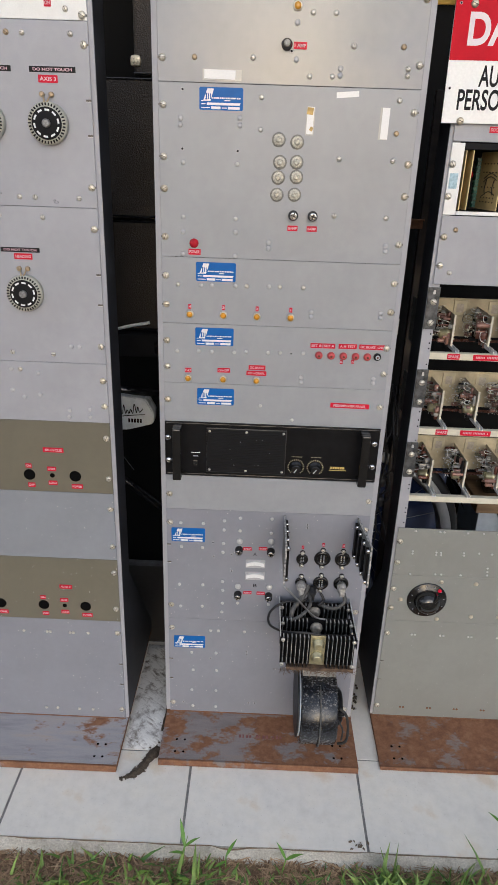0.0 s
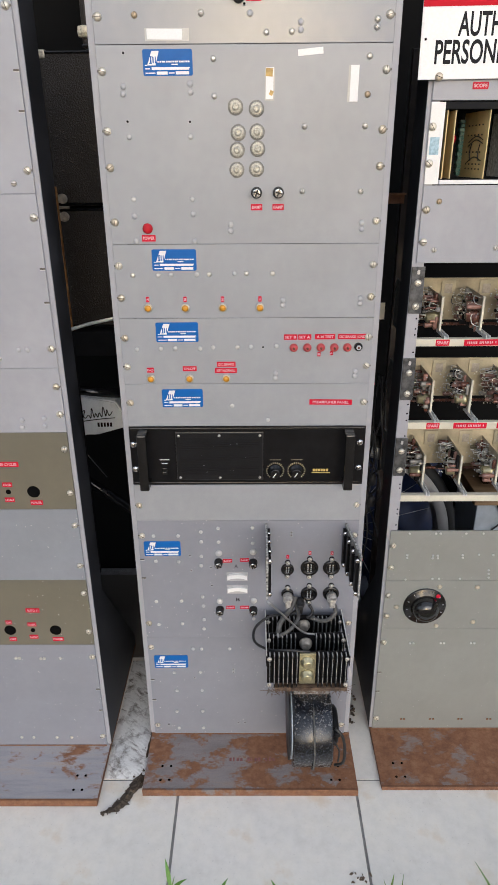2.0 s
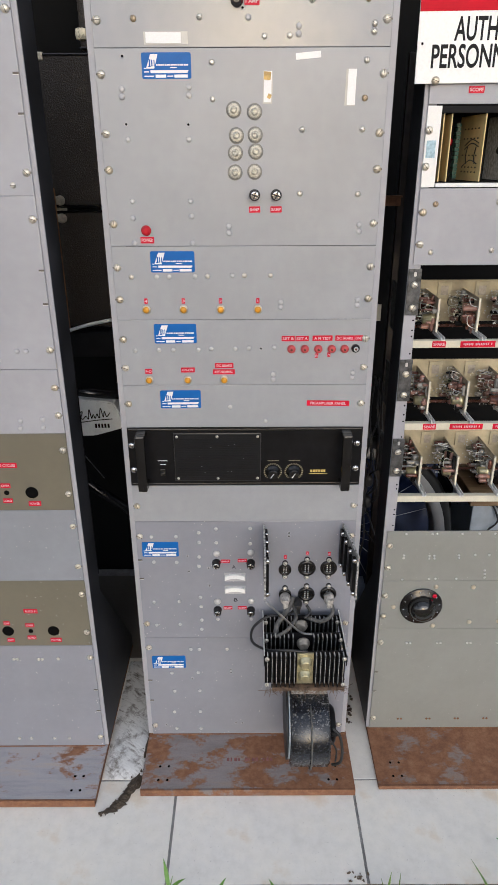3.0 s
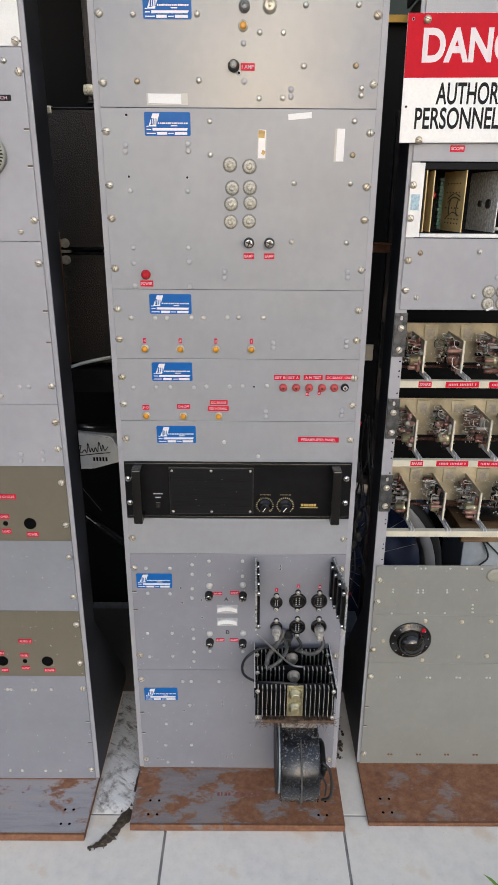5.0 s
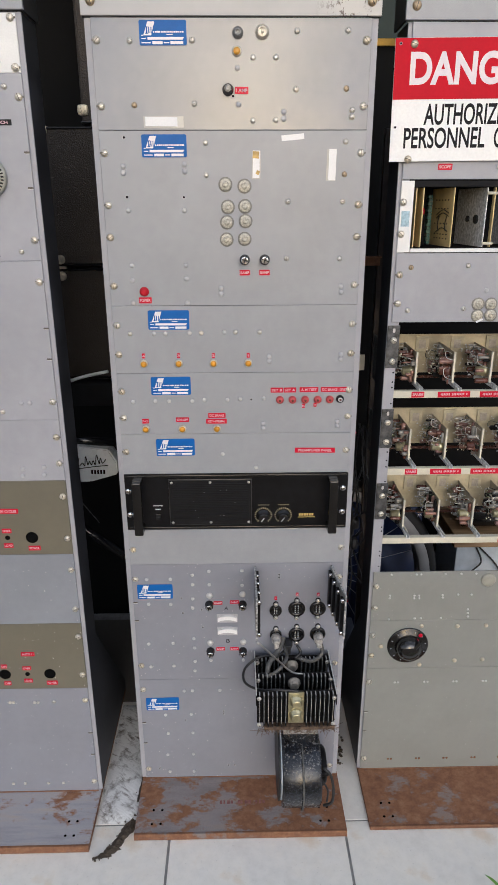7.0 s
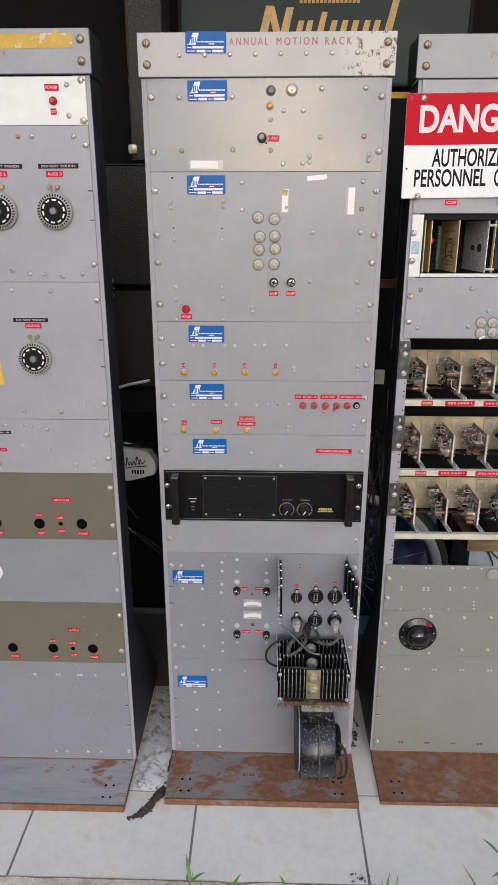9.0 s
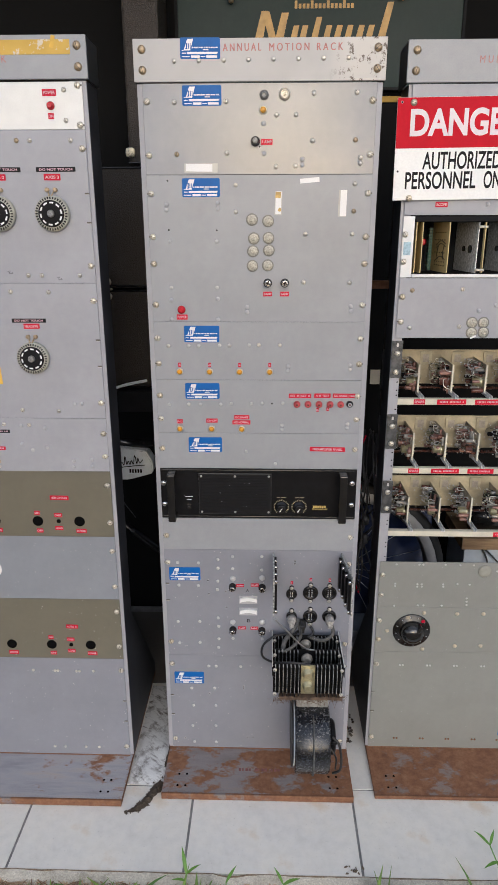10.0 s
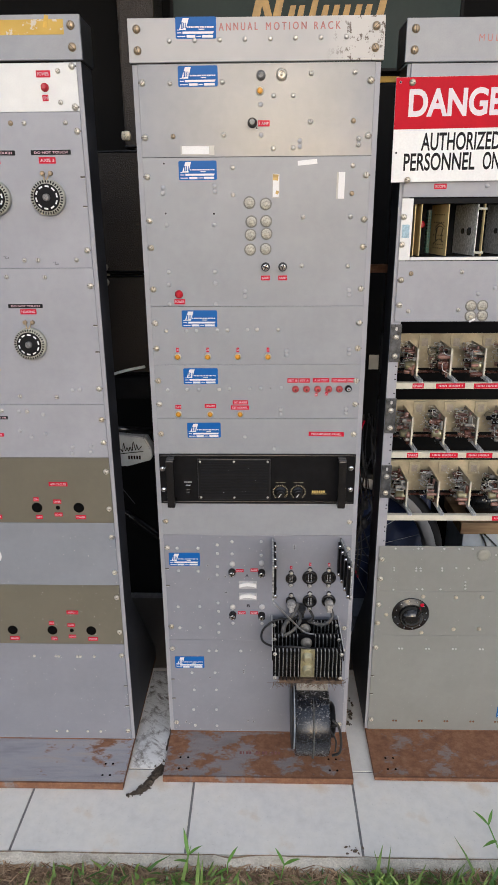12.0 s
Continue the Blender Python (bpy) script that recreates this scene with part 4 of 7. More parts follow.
ob = part("masking_tape", bm, TAPE_WORN, left_rack, "worn strip of yellow masking tape", (0.124, -0.004, 1.7700))
bm = bmesh.new()
plate(bm, 0.008, 0.022, 0.0005)
part("masking_tape", bm, YELLOW_TAPE, left_rack, "torn yellow tape end", (0.190, -0.0048, 1.779)).rotation_euler = (0, radians(14), 0)
piece("lettering", text_mesh("M U L T I P L E X", 0.0130, 0.118, STENCIL, 0.0003, 0.0), right_rack, (-0.051, -0.004, 1.755), 0, "faded red stencilled lettering")


# ---- middle rack: panels ----
MX, MY = RACKS["middle"]


def upper_panel():
    p = Panel(MX, MY, 1.5375, 1.712, GREY_GLOSS, "glossy grey rack panel with sockets, a knob and white tape")
    p.screws((1.678, 1.576))
    p.name_plate(-0.1185, 1.689)
    p.dots([(-0.176, 1.677), (-0.069, 1.678), (-0.174, 1.578), (-0.068, 1.580)], M_RIVET_SLOT, "screw")
    p.dots([(0.112, 1.692), (0.2, 1.693), (0.112, 1.603), (0.201, 1.604)], M_RIVET_SLOT, "screw")
    p.dots([(0.036, 1.652), (0.076, 1.652), (0.036, 1.553), (0.077, 1.554)], M_RIVET)
    p.dots([(0.009, 1.636), (0.091, 1.567), (0.091, 1.556), (0.01, 1.579)], M_PLUG, "plug")
    p.dots([(0.213, 1.57), (0.213, 1.559)], M_RIVET_SLOT, "screw")
    bm = bmesh.new()
    lathe(bm, [(0.0095, 0), (0.0095, 0.003), (0.0075, 0.0045), (0.0055, 0.010), (0.0035, 0.010), (0.003, 0.006)], seg=20)
    part("phone_jack", bm, HUB_GREY, p.root, "", p.at(0.010, 1.689))
    bm = bmesh.new()
    lathe(bm, [(0.0118, 0), (0.0118, 0.002), (0.009, 0.0035), (0.0085, 0.008), (0.0062, 0.008), (0.0062, 0.003)], seg=22)
    lathe(bm, [(0.0028, 0.001), (0.0028, 0.009), (0.001, 0.010)], seg=10)
    part("coaxial_socket", bm, SCREW, p.root, "", p.at(0.052, 1.690))
    piece("indicator_lamp", M_LAMP, p.root, p.at(0.008, 1.661), 0, "amber indicator lamp in a dark bezel")
    bm = bmesh.new()
    lathe(bm, [(0.010, 0), (0.010, 0.003), (0.0085, 0.005), (0.0078, 0.018), (0.0065, 0.020)], seg=22)
    lathe(bm, [(0.0055, 0.0199), (0.0055, 0.0208), (0.003, 0.021)], seg=16, index=1)
    part("knob", bm, (BLACK_PLASTIC, HUB_GREY), p.root, "black knob with a metal cap", p.at(-0.008, 1.602))
    p.tape(0.016, 1.601, 0.024, 0.0115, "1 AMP")
    p.dots([(0.001, 1.592)], M_HOLE, "bolt_hole")
    p.sticker(-0.1235, 1.551, 0.071, 0.018, CLEAR_TAPE, "clear adhesive tape")
    p.sticker(-0.1275, 1.5515, 0.057, 0.0150, LABEL_WHITE, "white paper tag under clear tape", 0.8, 0.0008)


def bolt_panel():
    p = Panel(MX, MY, 1.2265, 1.5375, GREY, "tall grey rack panel with washers, fuses and tape strips")
    p.screws((1.5, 1.4115, 1.3545, 1.265))
    p.name_plate(-0.1245, 1.512)
    p.sticker(0.108, 1.526, 0.041, 0.0095, LABEL_WHITE, "strip of white tape", -5, 0)
    p.sticker(0.042, 1.480, 0.016, 0.048, CLEAR_TAPE, "strip of clear tape", 1)
    p.sticker(0.0418, 1.481, 0.0125, 0.046, LABEL_WHITE, "torn white strip", 1, 0.0008)
    p.sticker(0.0412, 1.497, 0.0115, 0.012, OLD_TAPE, "brown glue patch", 5, 0.0015)
    p.sticker(0.0446, 1.467, 0.006, 0.007, OLD_TAPE, "brown glue patch", 25, 0.0015)
    p.sticker(0.1795, 1.4795, 0.0175, 0.054, CLEAR_TAPE, "strip of clear tape", 1)
    p.sticker(0.1812, 1.480, 0.0135, 0.053, LABEL_WHITE, "white strip", 0.5, 0.0008)
    p.dots([(-0.196, 1.526), (-0.197, 1.426), (-0.092, 1.425)], M_HOLE, "bolt_hole")
    p.dots([(-0.05, 1.517), (-0.05, 1.463)], M_RIVET)
    p.dots([(0.204, 1.519), (0.204, 1.464), (0.101, 1.417), (0.203, 1.417), (0.1, 1.315), (0.202, 1.314)], M_RIVET_SLOT, "screw")
    p.dots([(-0.196, 1.402), (-0.092, 1.402), (-0.196, 1.303), (-0.093, 1.303)], M_PLUG_WORN, "plug")
    p.dots([(-0.2, 1.478), (-0.201, 1.467), (-0.089, 1.481), (-0.089, 1.469), (-0.197, 1.275), (-0.092, 1.278), (-0.026, 1.26), (-0.026, 1.249), (0.207, 1.262), (0.208, 1.251), (-0.197, 1.233), (-0.092, 1.232)], M_PLUG, "plug")
    for x, z in ((-0.015, 1.447), (0.02, 1.444), (-0.011, 1.408), (0.021, 1.409), (-0.013, 1.381), (0.022, 1.383), (-0.014, 1.35), (0.02, 1.351)):
        piece("washer_bolt", M_WASHER, p.root, p.at(x, z), random.uniform(0, 90), "bolt head in a rubber washer", 0.87)
    for x in (0.020, 0.058):
        piece("fuse_holder", M_FUSE, p.root, p.at(x, 1.313), 20, "round black fuse holder")
        p.tape(x, 1.289, 0.020, 0.0105, "8AMP")
    bm = bmesh.new()
    lathe(bm, [(0.0092, 0), (0.0092, 0.002), (0.0078, 0.004), (0.0072, 0.008), (0.004, 0.011)], seg=22)
    part("power_lamp", bm, RED_LENS, p.root, "red power lamp", p.at(-0.175, 1.254))
    p.tape(-0.174, 1.2375, 0.0245, 0.0115, "POWER")


def lamp_panel():
    p = Panel(MX, MY, 1.0915, 1.2265, GREY, "grey rack panel with four amber lamps")
    p.screws((1.189, 1.1305))
    p.name_plate(-0.1305, 1.199)
    p.dots([(-0.208, 1.172), (-0.067, 1.173), (0.001, 1.174), (0.049, 1.174)], M_RIVET)
    p.dots([(-0.161, 1.172), (-0.138, 1.172), (-0.09, 1.173), (-0.021, 1.174)], M_PLUG_WORN, "plug")
    p.dots([(0.069, 1.125), (0.069, 1.115), (0.213, 1.128), (0.213, 1.118)], M_PLUG, "plug")
    for i, words in enumerate("4321"):
        x = -0.184 + 0.07 * i
        piece("indicator_lamp", M_LAMP, p.root, p.at(x, 1.1115), 0, "amber lamp in a brass bezel")
        p.tape(x, 1.1275, 0.0062, 0.010, words)


def jack_panel():
    p = Panel(MX, MY, 0.961, 1.0915, GREY, "grey rack panel with amber lamps and a row of test jacks")
    p.screws((1.054, 0.997))
    p.name_plate(-0.132, 1.065)
    p.dots([(-0.211, 1.032), (-0.165, 1.033), (-0.137, 1.033), (-0.089, 1.033), (-0.064, 1.035), (-0.017, 1.035), (0.009, 1.036), (0.058, 1.037)], M_PLUG_WORN, "plug")
    p.dots([(0.032, 1.035)], M_HOLE, "bolt_hole")
    p.dots([(0.057, 0.983), (0.057, 0.973), (0.212, 0.986), (0.212, 0.976)], M_PLUG, "plug")
    for x in (-0.188, -0.112, -0.040):
        piece("indicator_lamp", M_LAMP, p.root, p.at(x, 0.9725), 0, "amber lamp in a brass bezel")
    p.tape(-0.188, 0.990, 0.014, 0.010, "F-O")
    p.tape(-0.111, 0.9925, 0.027, 0.010, "ON-OFF")
    p.tape(-0.0395, 1.0012, 0.036, 0.0102, "DC BRAKE")
    p.tape(-0.0405, 0.9885, 0.043, 0.0102, "KEY-NORMAL")
    p.tape(0.0845, 1.0545, 0.0255, 0.0105, "SET B")
    p.tape(0.1115, 1.0545, 0.0255, 0.0105, "SET A")
    p.tape(0.1505, 1.055, 0.0385, 0.0105, "A M TEST")
    p.tape(0.1935, 1.055, 0.037, 0.0105, "DC BRAKE")
    p.tape(0.2205, 1.055, 0.0160, 0.0105, "GND")
    for x in (0.091, 0.117, 0.143, 0.169, 0.194):
        piece("test_jack", M_JACK_RED, p.root, p.at(x, 1.034), 0, "red plastic test jack")
    piece("test_jack", M_JACK_BLACK, p.root, p.at(0.215, 1.035), 0, "black plastic test jack")
    p.tape(0.140, 1.0205, 0.0062, 0.0085, "B")
    p.tape(0.164, 1.0225, 0.0062, 0.0085, "A")


def preamp_panel():
    p = Panel(MX, MY, 0.8705, 0.961, GREY, "narrow blank grey rack panel with one red tape label")
    p.screws((0.922,))
    p.name_plate(-0.128, 0.9315)
    p.tape(0.167, 0.922, 0.085, 0.0112, "PREAMPLIFIER PANEL")
    p.dots([(-0.029, 0.915), (0.042, 0.884)], M_PLUG_WORN, "plug")


def amplifier():
    p = Panel(MX, MY, 0.7372, 0.8698, BLACK, "black power amplifier with two handles and two knobs", name="power_amplifier", category="amplifier", group="rack units")
    for x, z in ((-0.234, 0.831), (-0.233, 0.775), (0.2305, 0.834), (0.231, 0.777)):
        piece("screw", M_WHITE_SCREW, p.root, p.at(x, z), random.uniform(0, 180), "pale plated screw")
    for x in (-0.2105, 0.2055):
        bm = bmesh.new()
        box(bm, -0.0095, 0.0095, -0.040, -0.026, -0.062, 0.062, 0.003)
        for s in (-1, 1):
            box(bm, -0.0095, 0.0095, -0.0265, 0, s * 0.062 - 0.012 * (s > 0), s * 0.062 + 0.012 * (s < 0), 0.002)
        part("handle", bm, BLACK_PLASTIC, p.root, "black metal handle", p.at(x, 0.8045))
    bm = bmesh.new()
    for z in (0.0030, 0.1265):
        box(bm, -0.238, 0.238, -0.0025, 0.0, z, z + 0.004, 0.0008)
    part("trim_rail", bm, BLACK_PLASTIC, p.root)
    bm = bmesh.new()
    box(bm, -0.147, 0.033, -0.003, 0, 0.012, 0.121, 0.001)
    part("cover_frame", bm, STEEL_DARK, p.root, "thin dark metal frame")
    bm = bmesh.new()
    box(bm, -0.145, 0.031, -0.004, 0, 0.014, 0.119, 0.001)
    grille = part("centre_cover", bm, DULL_BLACK, p.root, "dusty black cover plate")
    bm = bmesh.new()
    for i in range(22):
        z = 0.021 + i * 0.0042
        box(bm, -0.139, 0.025, -0.0050, -0.004, z, z + 0.0021)
    part("ribs", bm, DULL_BLACK, grille)
    for x in (-0.140, -0.057, 0.026):
        for z in (0.019, 0.114):
            ob = piece("screw", M_RIVET_SLOT, grille, (x, -0.004, z), 30, "", 0.6)
    for x in (0.058, 0.102):
        bm = bmesh.new()
        lathe(bm, [(0.0150, 0), (0.0150, 0.003), (0.0115, 0.004), (0.0105, 0.016), (0.009, 0.0175)], seg=26)
        knob = part("knob", bm, BLACK_PLASTIC, p.root, "black pointer knob", p.at(x, 0.7695))
        bm = bmesh.new()
        box(bm, -0.0006, 0.0006, -0.0180, -0.0172, -0.0085, 0.0030)
        part("pointer", bm, LABEL_WHITE, knob).rotation_euler = (0, radians(35), 0)
        bm = bmesh.new()
        for k in range(21):
            a = radians(-140 + k * 14)
            c, s = math.sin(a), math.cos(a)
            rod(bm, (0.0162 * c, -0.0005, 0.0162 * s), (0.0192 * c, -0.0005, 0.0195 * s), 0.0007, 4)
        part("scale_marks", bm, GOLD_PALE, knob)
        bm = bmesh.new()
        bars(bm, [(-0.011 + i * 0.003, -0.009 + i * 0.003, 0, 0.0016) for i in range(8)])
        part("print", bm, TRANSISTOR, knob, "", (0, 0, 0.0245))
    bm = bmesh.new()
    bars(bm, [(-0.0165 + i * 0.0055, -0.0123 + i * 0.0055, 0, 0.0056) for i in range(6)] + [(-0.019, 0.0195, -0.0040, -0.0026)])
    part("maker_mark", bm, GOLD_PLATE, p.root, "gold lettering as plain bars", p.at(0.153, 0.768))
    bm = bmesh.new()
    bars(bm, [(-0.010, 0.010, 0.012, 0.0135), (-0.006, 0.006, 0.0035, 0.005)])
    part("print", bm, LABEL_WHITE, p.root, "", p.at(-0.172, 0.783))
    bm = bmesh.new()
    box(bm, -0.0055, 0.0055, -0.004, 0, -0.0075, 0.0075, 0.001)
    box(bm, -0.0045, 0.0045, -0.008, -0.0035, -0.0055, 0.001, 0.001)
    part("rocker_switch", bm, BLACK_PLASTIC, p.root, "", p.at(-0.172, 0.770))
    rng = random.Random(3)
    bm = bmesh.new()
    for _ in range(9):
        x, z = rng.uniform(-0.13, 0.02), rng.uniform(0.03, 0.105)
        bars(bm, [(x, x + rng.uniform(0.0006, 0.0022), z, z + rng.uniform(0.0004, 0.0009))], 0.0003, -0.0052)
    part("scratches", bm, PLUG, p.root)


def blank_panel():
    p = Panel(MX, MY, 0.649, 0.7368, GREY, "narrow blank grey rack panel below the amplifier")
    p.screws((0.688,))


def socket_panel():
    p = Panel(MX, MY, 0.331, 0.649, GREY_FLECK, "spattered grey rack panel with fuses, sockets and a heat sink")
    p.screws((0.612, 0.373))
    p.dots([(-0.2375, 0.55), (-0.2375, 0.50)], M_HOLE, "bolt_hole")
    p.name_plate(-0.1895, 0.5785)
    p.dots([(-0.103, 0.621), (-0.103, 0.596), (-0.104, 0.558), (-0.105, 0.533), (-0.105, 0.448), (-0.104, 0.422), (-0.104, 0.383), (-0.105, 0.356)], M_PLUG_WORN, "plug")
    p.dots([(-0.065, 0.63), (0.01, 0.631), (-0.207, 0.611), (-0.153, 0.611), (-0.065, 0.595), (0.01, 0.592), (-0.206, 0.545), (-0.155, 0.544), (-0.212, 0.435), (-0.154, 0.436), (-0.21, 0.369), (-0.155, 0.371), (-0.066, 0.385), (0.012, 0.385)], M_PLUG_WORN, "plug")
    p.dots([(-0.130, 0.560), (-0.128, 0.520), (-0.084, 0.528), (-0.083, 0.480), (0.095, 0.619), (0.095, 0.611)], M_HOLE, "bolt_hole")
    p.dots([(-0.065, 0.566), (0.011, 0.569), (-0.066, 0.436), (0.012, 0.437)], M_BIG_PLUG, "plug")
    for x, z in ((-0.066, 0.543), (0.011, 0.542), (-0.066, 0.413), (0.011, 0.412)):
        piece("fuse_holder", M_FUSE, p.root, p.at(x, z), 20, "round black fuse holder with a chrome end")
    for x, z in ((-0.046, 0.546), (-0.008, 0.548), (-0.042, 0.418), (-0.009, 0.418)):
        p.tape(x, z, 0.0205, 0.0088, "8AMP")
    for words, x, z in (("A", -0.027, 0.531), ("B", -0.024, 0.440)):
        piece("lettering", text_mesh(words, 0.0090, 0.0085, INK, 0.0003), p.root, p.at(x, z), 0, "hand-inked letter")
    for z in (0.505, 0.470):
        bm = bmesh.new()
        box(bm, -0.0240, 0.0240, -0.002, 0, -0.0125, 0.0105, 0.001)
        window = part("fuse_window", bm, PLUG, p.root, "clear plastic fuse window", p.at(-0.025, z))
        bm = bmesh.new()
        for i in range(7):
            a0, a1 = -0.5 + i / 7, -0.5 + (i + 1) / 7
            zf = lambda a: -0.005 + 0.010 * math.cos(a * 2.0)
            pts = [(a0 * 0.044, zf(a0) - 0.006), (a1 * 0.044, zf(a1) - 0.006), (a1 * 0.044, zf(a1) + 0.004), (a0 * 0.044, zf(a0) + 0.004)]
            f = [bm.verts.new((x, -0.0085, zz)) for x, zz in pts]
            b = [bm.verts.new((x, -0.003, zz)) for x, zz in pts]
            bm.faces.new(f)
            for k in range(4):
                bm.faces.new((f[k], b[k], b[(k + 1) % 4], f[(k + 1) % 4]))
        part("curved_scale", bm, LABEL_WHITE, window, "white curved scale")
    sockets = [(0.088, 0.524, 0.0145), (0.137, 0.528, 0.0200), (0.186, 0.528, 0.0190), (0.089, 0.457, 0.0140), (0.138, 0.457, 0.0190), (0.188, 0.458, 0.0185)]
    for i, (x, z, r) in enumerate(sockets):
        bm = bmesh.new()
        lathe(bm, [(r, 0), (r, 0.004), (r * 0.92, 0.006), (r * 0.60, 0.006), (r * 0.56, 0.003)], seg=26)
        for s in (-1, 1):
            lathe(bm, [(0.0062, 0), (0.0062, 0.003), (0.004, 0.004)], (0, 0, s * (r + 0.0035)), "Y", 14)
        sock = part("multi_pin_socket", bm, BLACK_PLASTIC, p.root, "round black multi-pin socket", p.at(x, z))
        bm = bmesh.new()
        for row in range(4):
            for col in range(2):
                cx = (col - 0.5) * r * 0.36
                bars(bm, [(cx - r * 0.065, cx + r * 0.065, (row - 1.5) * r * 0.28 - r * 0.065, (row - 1.5) * r * 0.28 + r * 0.065)], 0.0012, -0.0030)
        part("contacts", bm, PLUG_WORN, sock)
        for s in (-1, 1):
            ob = piece("screw", M_RIVET_SLOT, sock, (0, -0.004, s * (r + 0.0035)), 40)
        if i < 3:
            p.tape(x, z + r + 0.018, 0.0062, 0.0092, "123"[i])


def bottom_panel():
    p = Panel(MX, MY, 0.0190, 0.331, GREY_FLECK, "spattered grey bottom rack panel above the rusty base")
    p.screws((0.302, 0.051))
    p.dots([(-0.2375, 0.20), (-0.2375, 0.135), (0.2375, 0.20)], M_HOLE, "bolt_hole")
    p.name_plate(-0.1875, 0.2575)
    p.dots([(-0.182, 0.223), (-0.118, 0.224), (-0.178, 0.165), (-0.116, 0.166), (-0.182, 0.096), (-0.117, 0.097), (-0.179, 0.040), (-0.117, 0.040), (-0.133, 0.296), (-0.046, 0.296), (-0.113, 0.296)], M_PLUG_WORN, "plug")
    p.dots([(-0.133, 0.206), (-0.038, 0.232), (-0.038, 0.224), (-0.012, 0.058), (-0.028, 0.058), (-0.205, 0.052)], M_HOLE, "bolt_hole")


for build in (upper_panel, bolt_panel, lamp_panel, jack_panel, preamp_panel, amplifier, blank_panel, socket_panel, bottom_panel):
    build()


# ---- heat sink and blower on the middle rack ----
def fin_mesh(z0, z1, depth):
    bm = bmesh.new()
    box(bm, -0.0013, 0.0013, -depth, -0.004, z0, z1)
    for x0, x1, y0, y1, a, b in ((-0.0006, 0.0006, -depth - 0.0004, -depth + 0.0002, z0 + 0.010, z1), (-0.0013, 0.0013, -depth, -0.004, z1, z1 + 0.0006)):
        for v in box(bm, x0, x1, y0, y1, a, b):
            for f in v.link_faces:
                f.material_index = 1
    return mesh_of("fin", bm, BLACK, WORN_EDGE)


def heat_sink():
    root = thing("heat_sink", (0.126, -0.0045, 0.325), "black finned heat sink assembly with transistors and dusty cables", "heat sink")
    for y, z0 in ((-0.016, 0.010), (-0.076, 0.010), (-0.134, 0.003)):
        bm = bmesh.new()
        box(bm, -0.086, 0.086, -0.004, 0, z0, 0.088)
        bar = part("finned_bar", bm, BLACK, root, "black heat sink bar with bright-edged fins", (0, y, 0))
        fin = fin_mesh(z0, 0.0875, 0.017)
        for side in (-1, 1):
            for i in range(7):
                piece("fin", fin, bar, (side * (0.0195 + (i + 0.35) * (0.086 - 0.019) / 7), 0, -0.0012 * (i % 2)))
        for s in (-1, 1):
            piece("screw", M_RIVET_SLOT, bar, (s * 0.0815, -0.0175, 0.081), 30, "bright screw")
            piece("screw", M_RIVET_SLOT, bar, (s * 0.0815, -0.0175, z0 + 0.008), 70, "bright screw")
        for k, z in enumerate((0.066, 0.030)):
            if k and y > -0.1:
                continue
            bm = bmesh.new()
            if k == 0 and y < -0.1:
                box(bm, -0.0175, 0.0175, -0.009, -0.004, z0 + 0.002, 0.087, 0.001)
            lathe(bm, [(0.0145, 0.008), (0.0145, 0.013), (0.0105, 0.0135), (0.0105, 0.021), (0.0085, 0.023)], (0, 0, z), "Y", 20)
            part("power_transistor", bm, TRANSISTOR if y < -0.1 else TAN_CAN, bar, "yellowed metal power transistor" if y < -0.1 else "dusty brown power transistor")
    for s in (-1, 1):
        bm = bmesh.new()
        box(bm, s * 0.0865, s * 0.0885, -0.150, 0, 0.060, 0.088)
        part("side_rail", bm, BLACK, root)
        bm = bmesh.new()
        box(bm, s * 0.0862, s * 0.0888, -0.150, 0, 0.0882, 0.0892)
        part("rail_edge", bm, BARE, root, "bright worn edge")
        # upright finned plates on either side of the sockets
        bm = bmesh.new()
        vs = box(bm, s * 0.0850, s * 0.0880, -0.128, 0, 0.218, 0.318)
        plate_ob = part("side_plate", bm, DUSTY_PLATE, root, "upright dusty metal side plate")
        if s > 0:
            plate_ob.matrix_local = pose(0.078, 0, 0, 0, 0, 6) @ pose(-0.078, 0, 0)
        for i, y in enumerate((-0.014, -0.046, -0.082, -0.116)):
            bm = bmesh.new()
            box(bm, s * 0.0850, s * 0.0785, y - 0.0065, y + 0.0065, 0.222 + 0.002 * i, 0.312 - 0.001 * i, 0.001)
            fin = part("fin_block", bm, BLACK, plate_ob, "black fin block")
            for z in (0.306, 0.226):
                bm = bmesh.new()
                lathe(bm, [(0.0052, 0), (0.0052, 0.003), (0.003, 0.0045)], (s * 0.0815, y - 0.0065, z), "Y", 12)
                part("screw", bm, CHROME, plate_ob)
        bm = bmesh.new()
        box(bm, s * 0.0844, s * 0.0884, -0.1285, 0, 0.3182, 0.3200)
        box(bm, s * 0.0844, s * 0.0884, -0.1300, -0.1285, 0.216, 0.3200)
        part("plate_edge", bm, WORN_EDGE, plate_ob, "bright worn edge")
    bm = bmesh.new()
    box(bm, -0.070, 0.086, -0.152, -0.010, -0.006, 0.002)
    part("screen", bm, MESH_RUST, root, "rusty dust screen with fluff")
    rng = random.Random(12)
    bm = bmesh.new()
    for _ in range(240):
        x = rng.uniform(-0.085, 0.090)
        a = Vector((x, -0.150 - rng.uniform(0, 0.006), rng.uniform(-0.010, 0.006)))
        rod(bm, a, a + Vector((rng.gauss(0, 0.008), rng.gauss(0, 0.004), rng.gauss(-0.004, 0.006))), 0.00045, 3)
    ob = part("fluff", bm, MESH_RUST, root, "matted brown fluff")
    ob["kind"] = "stuff"
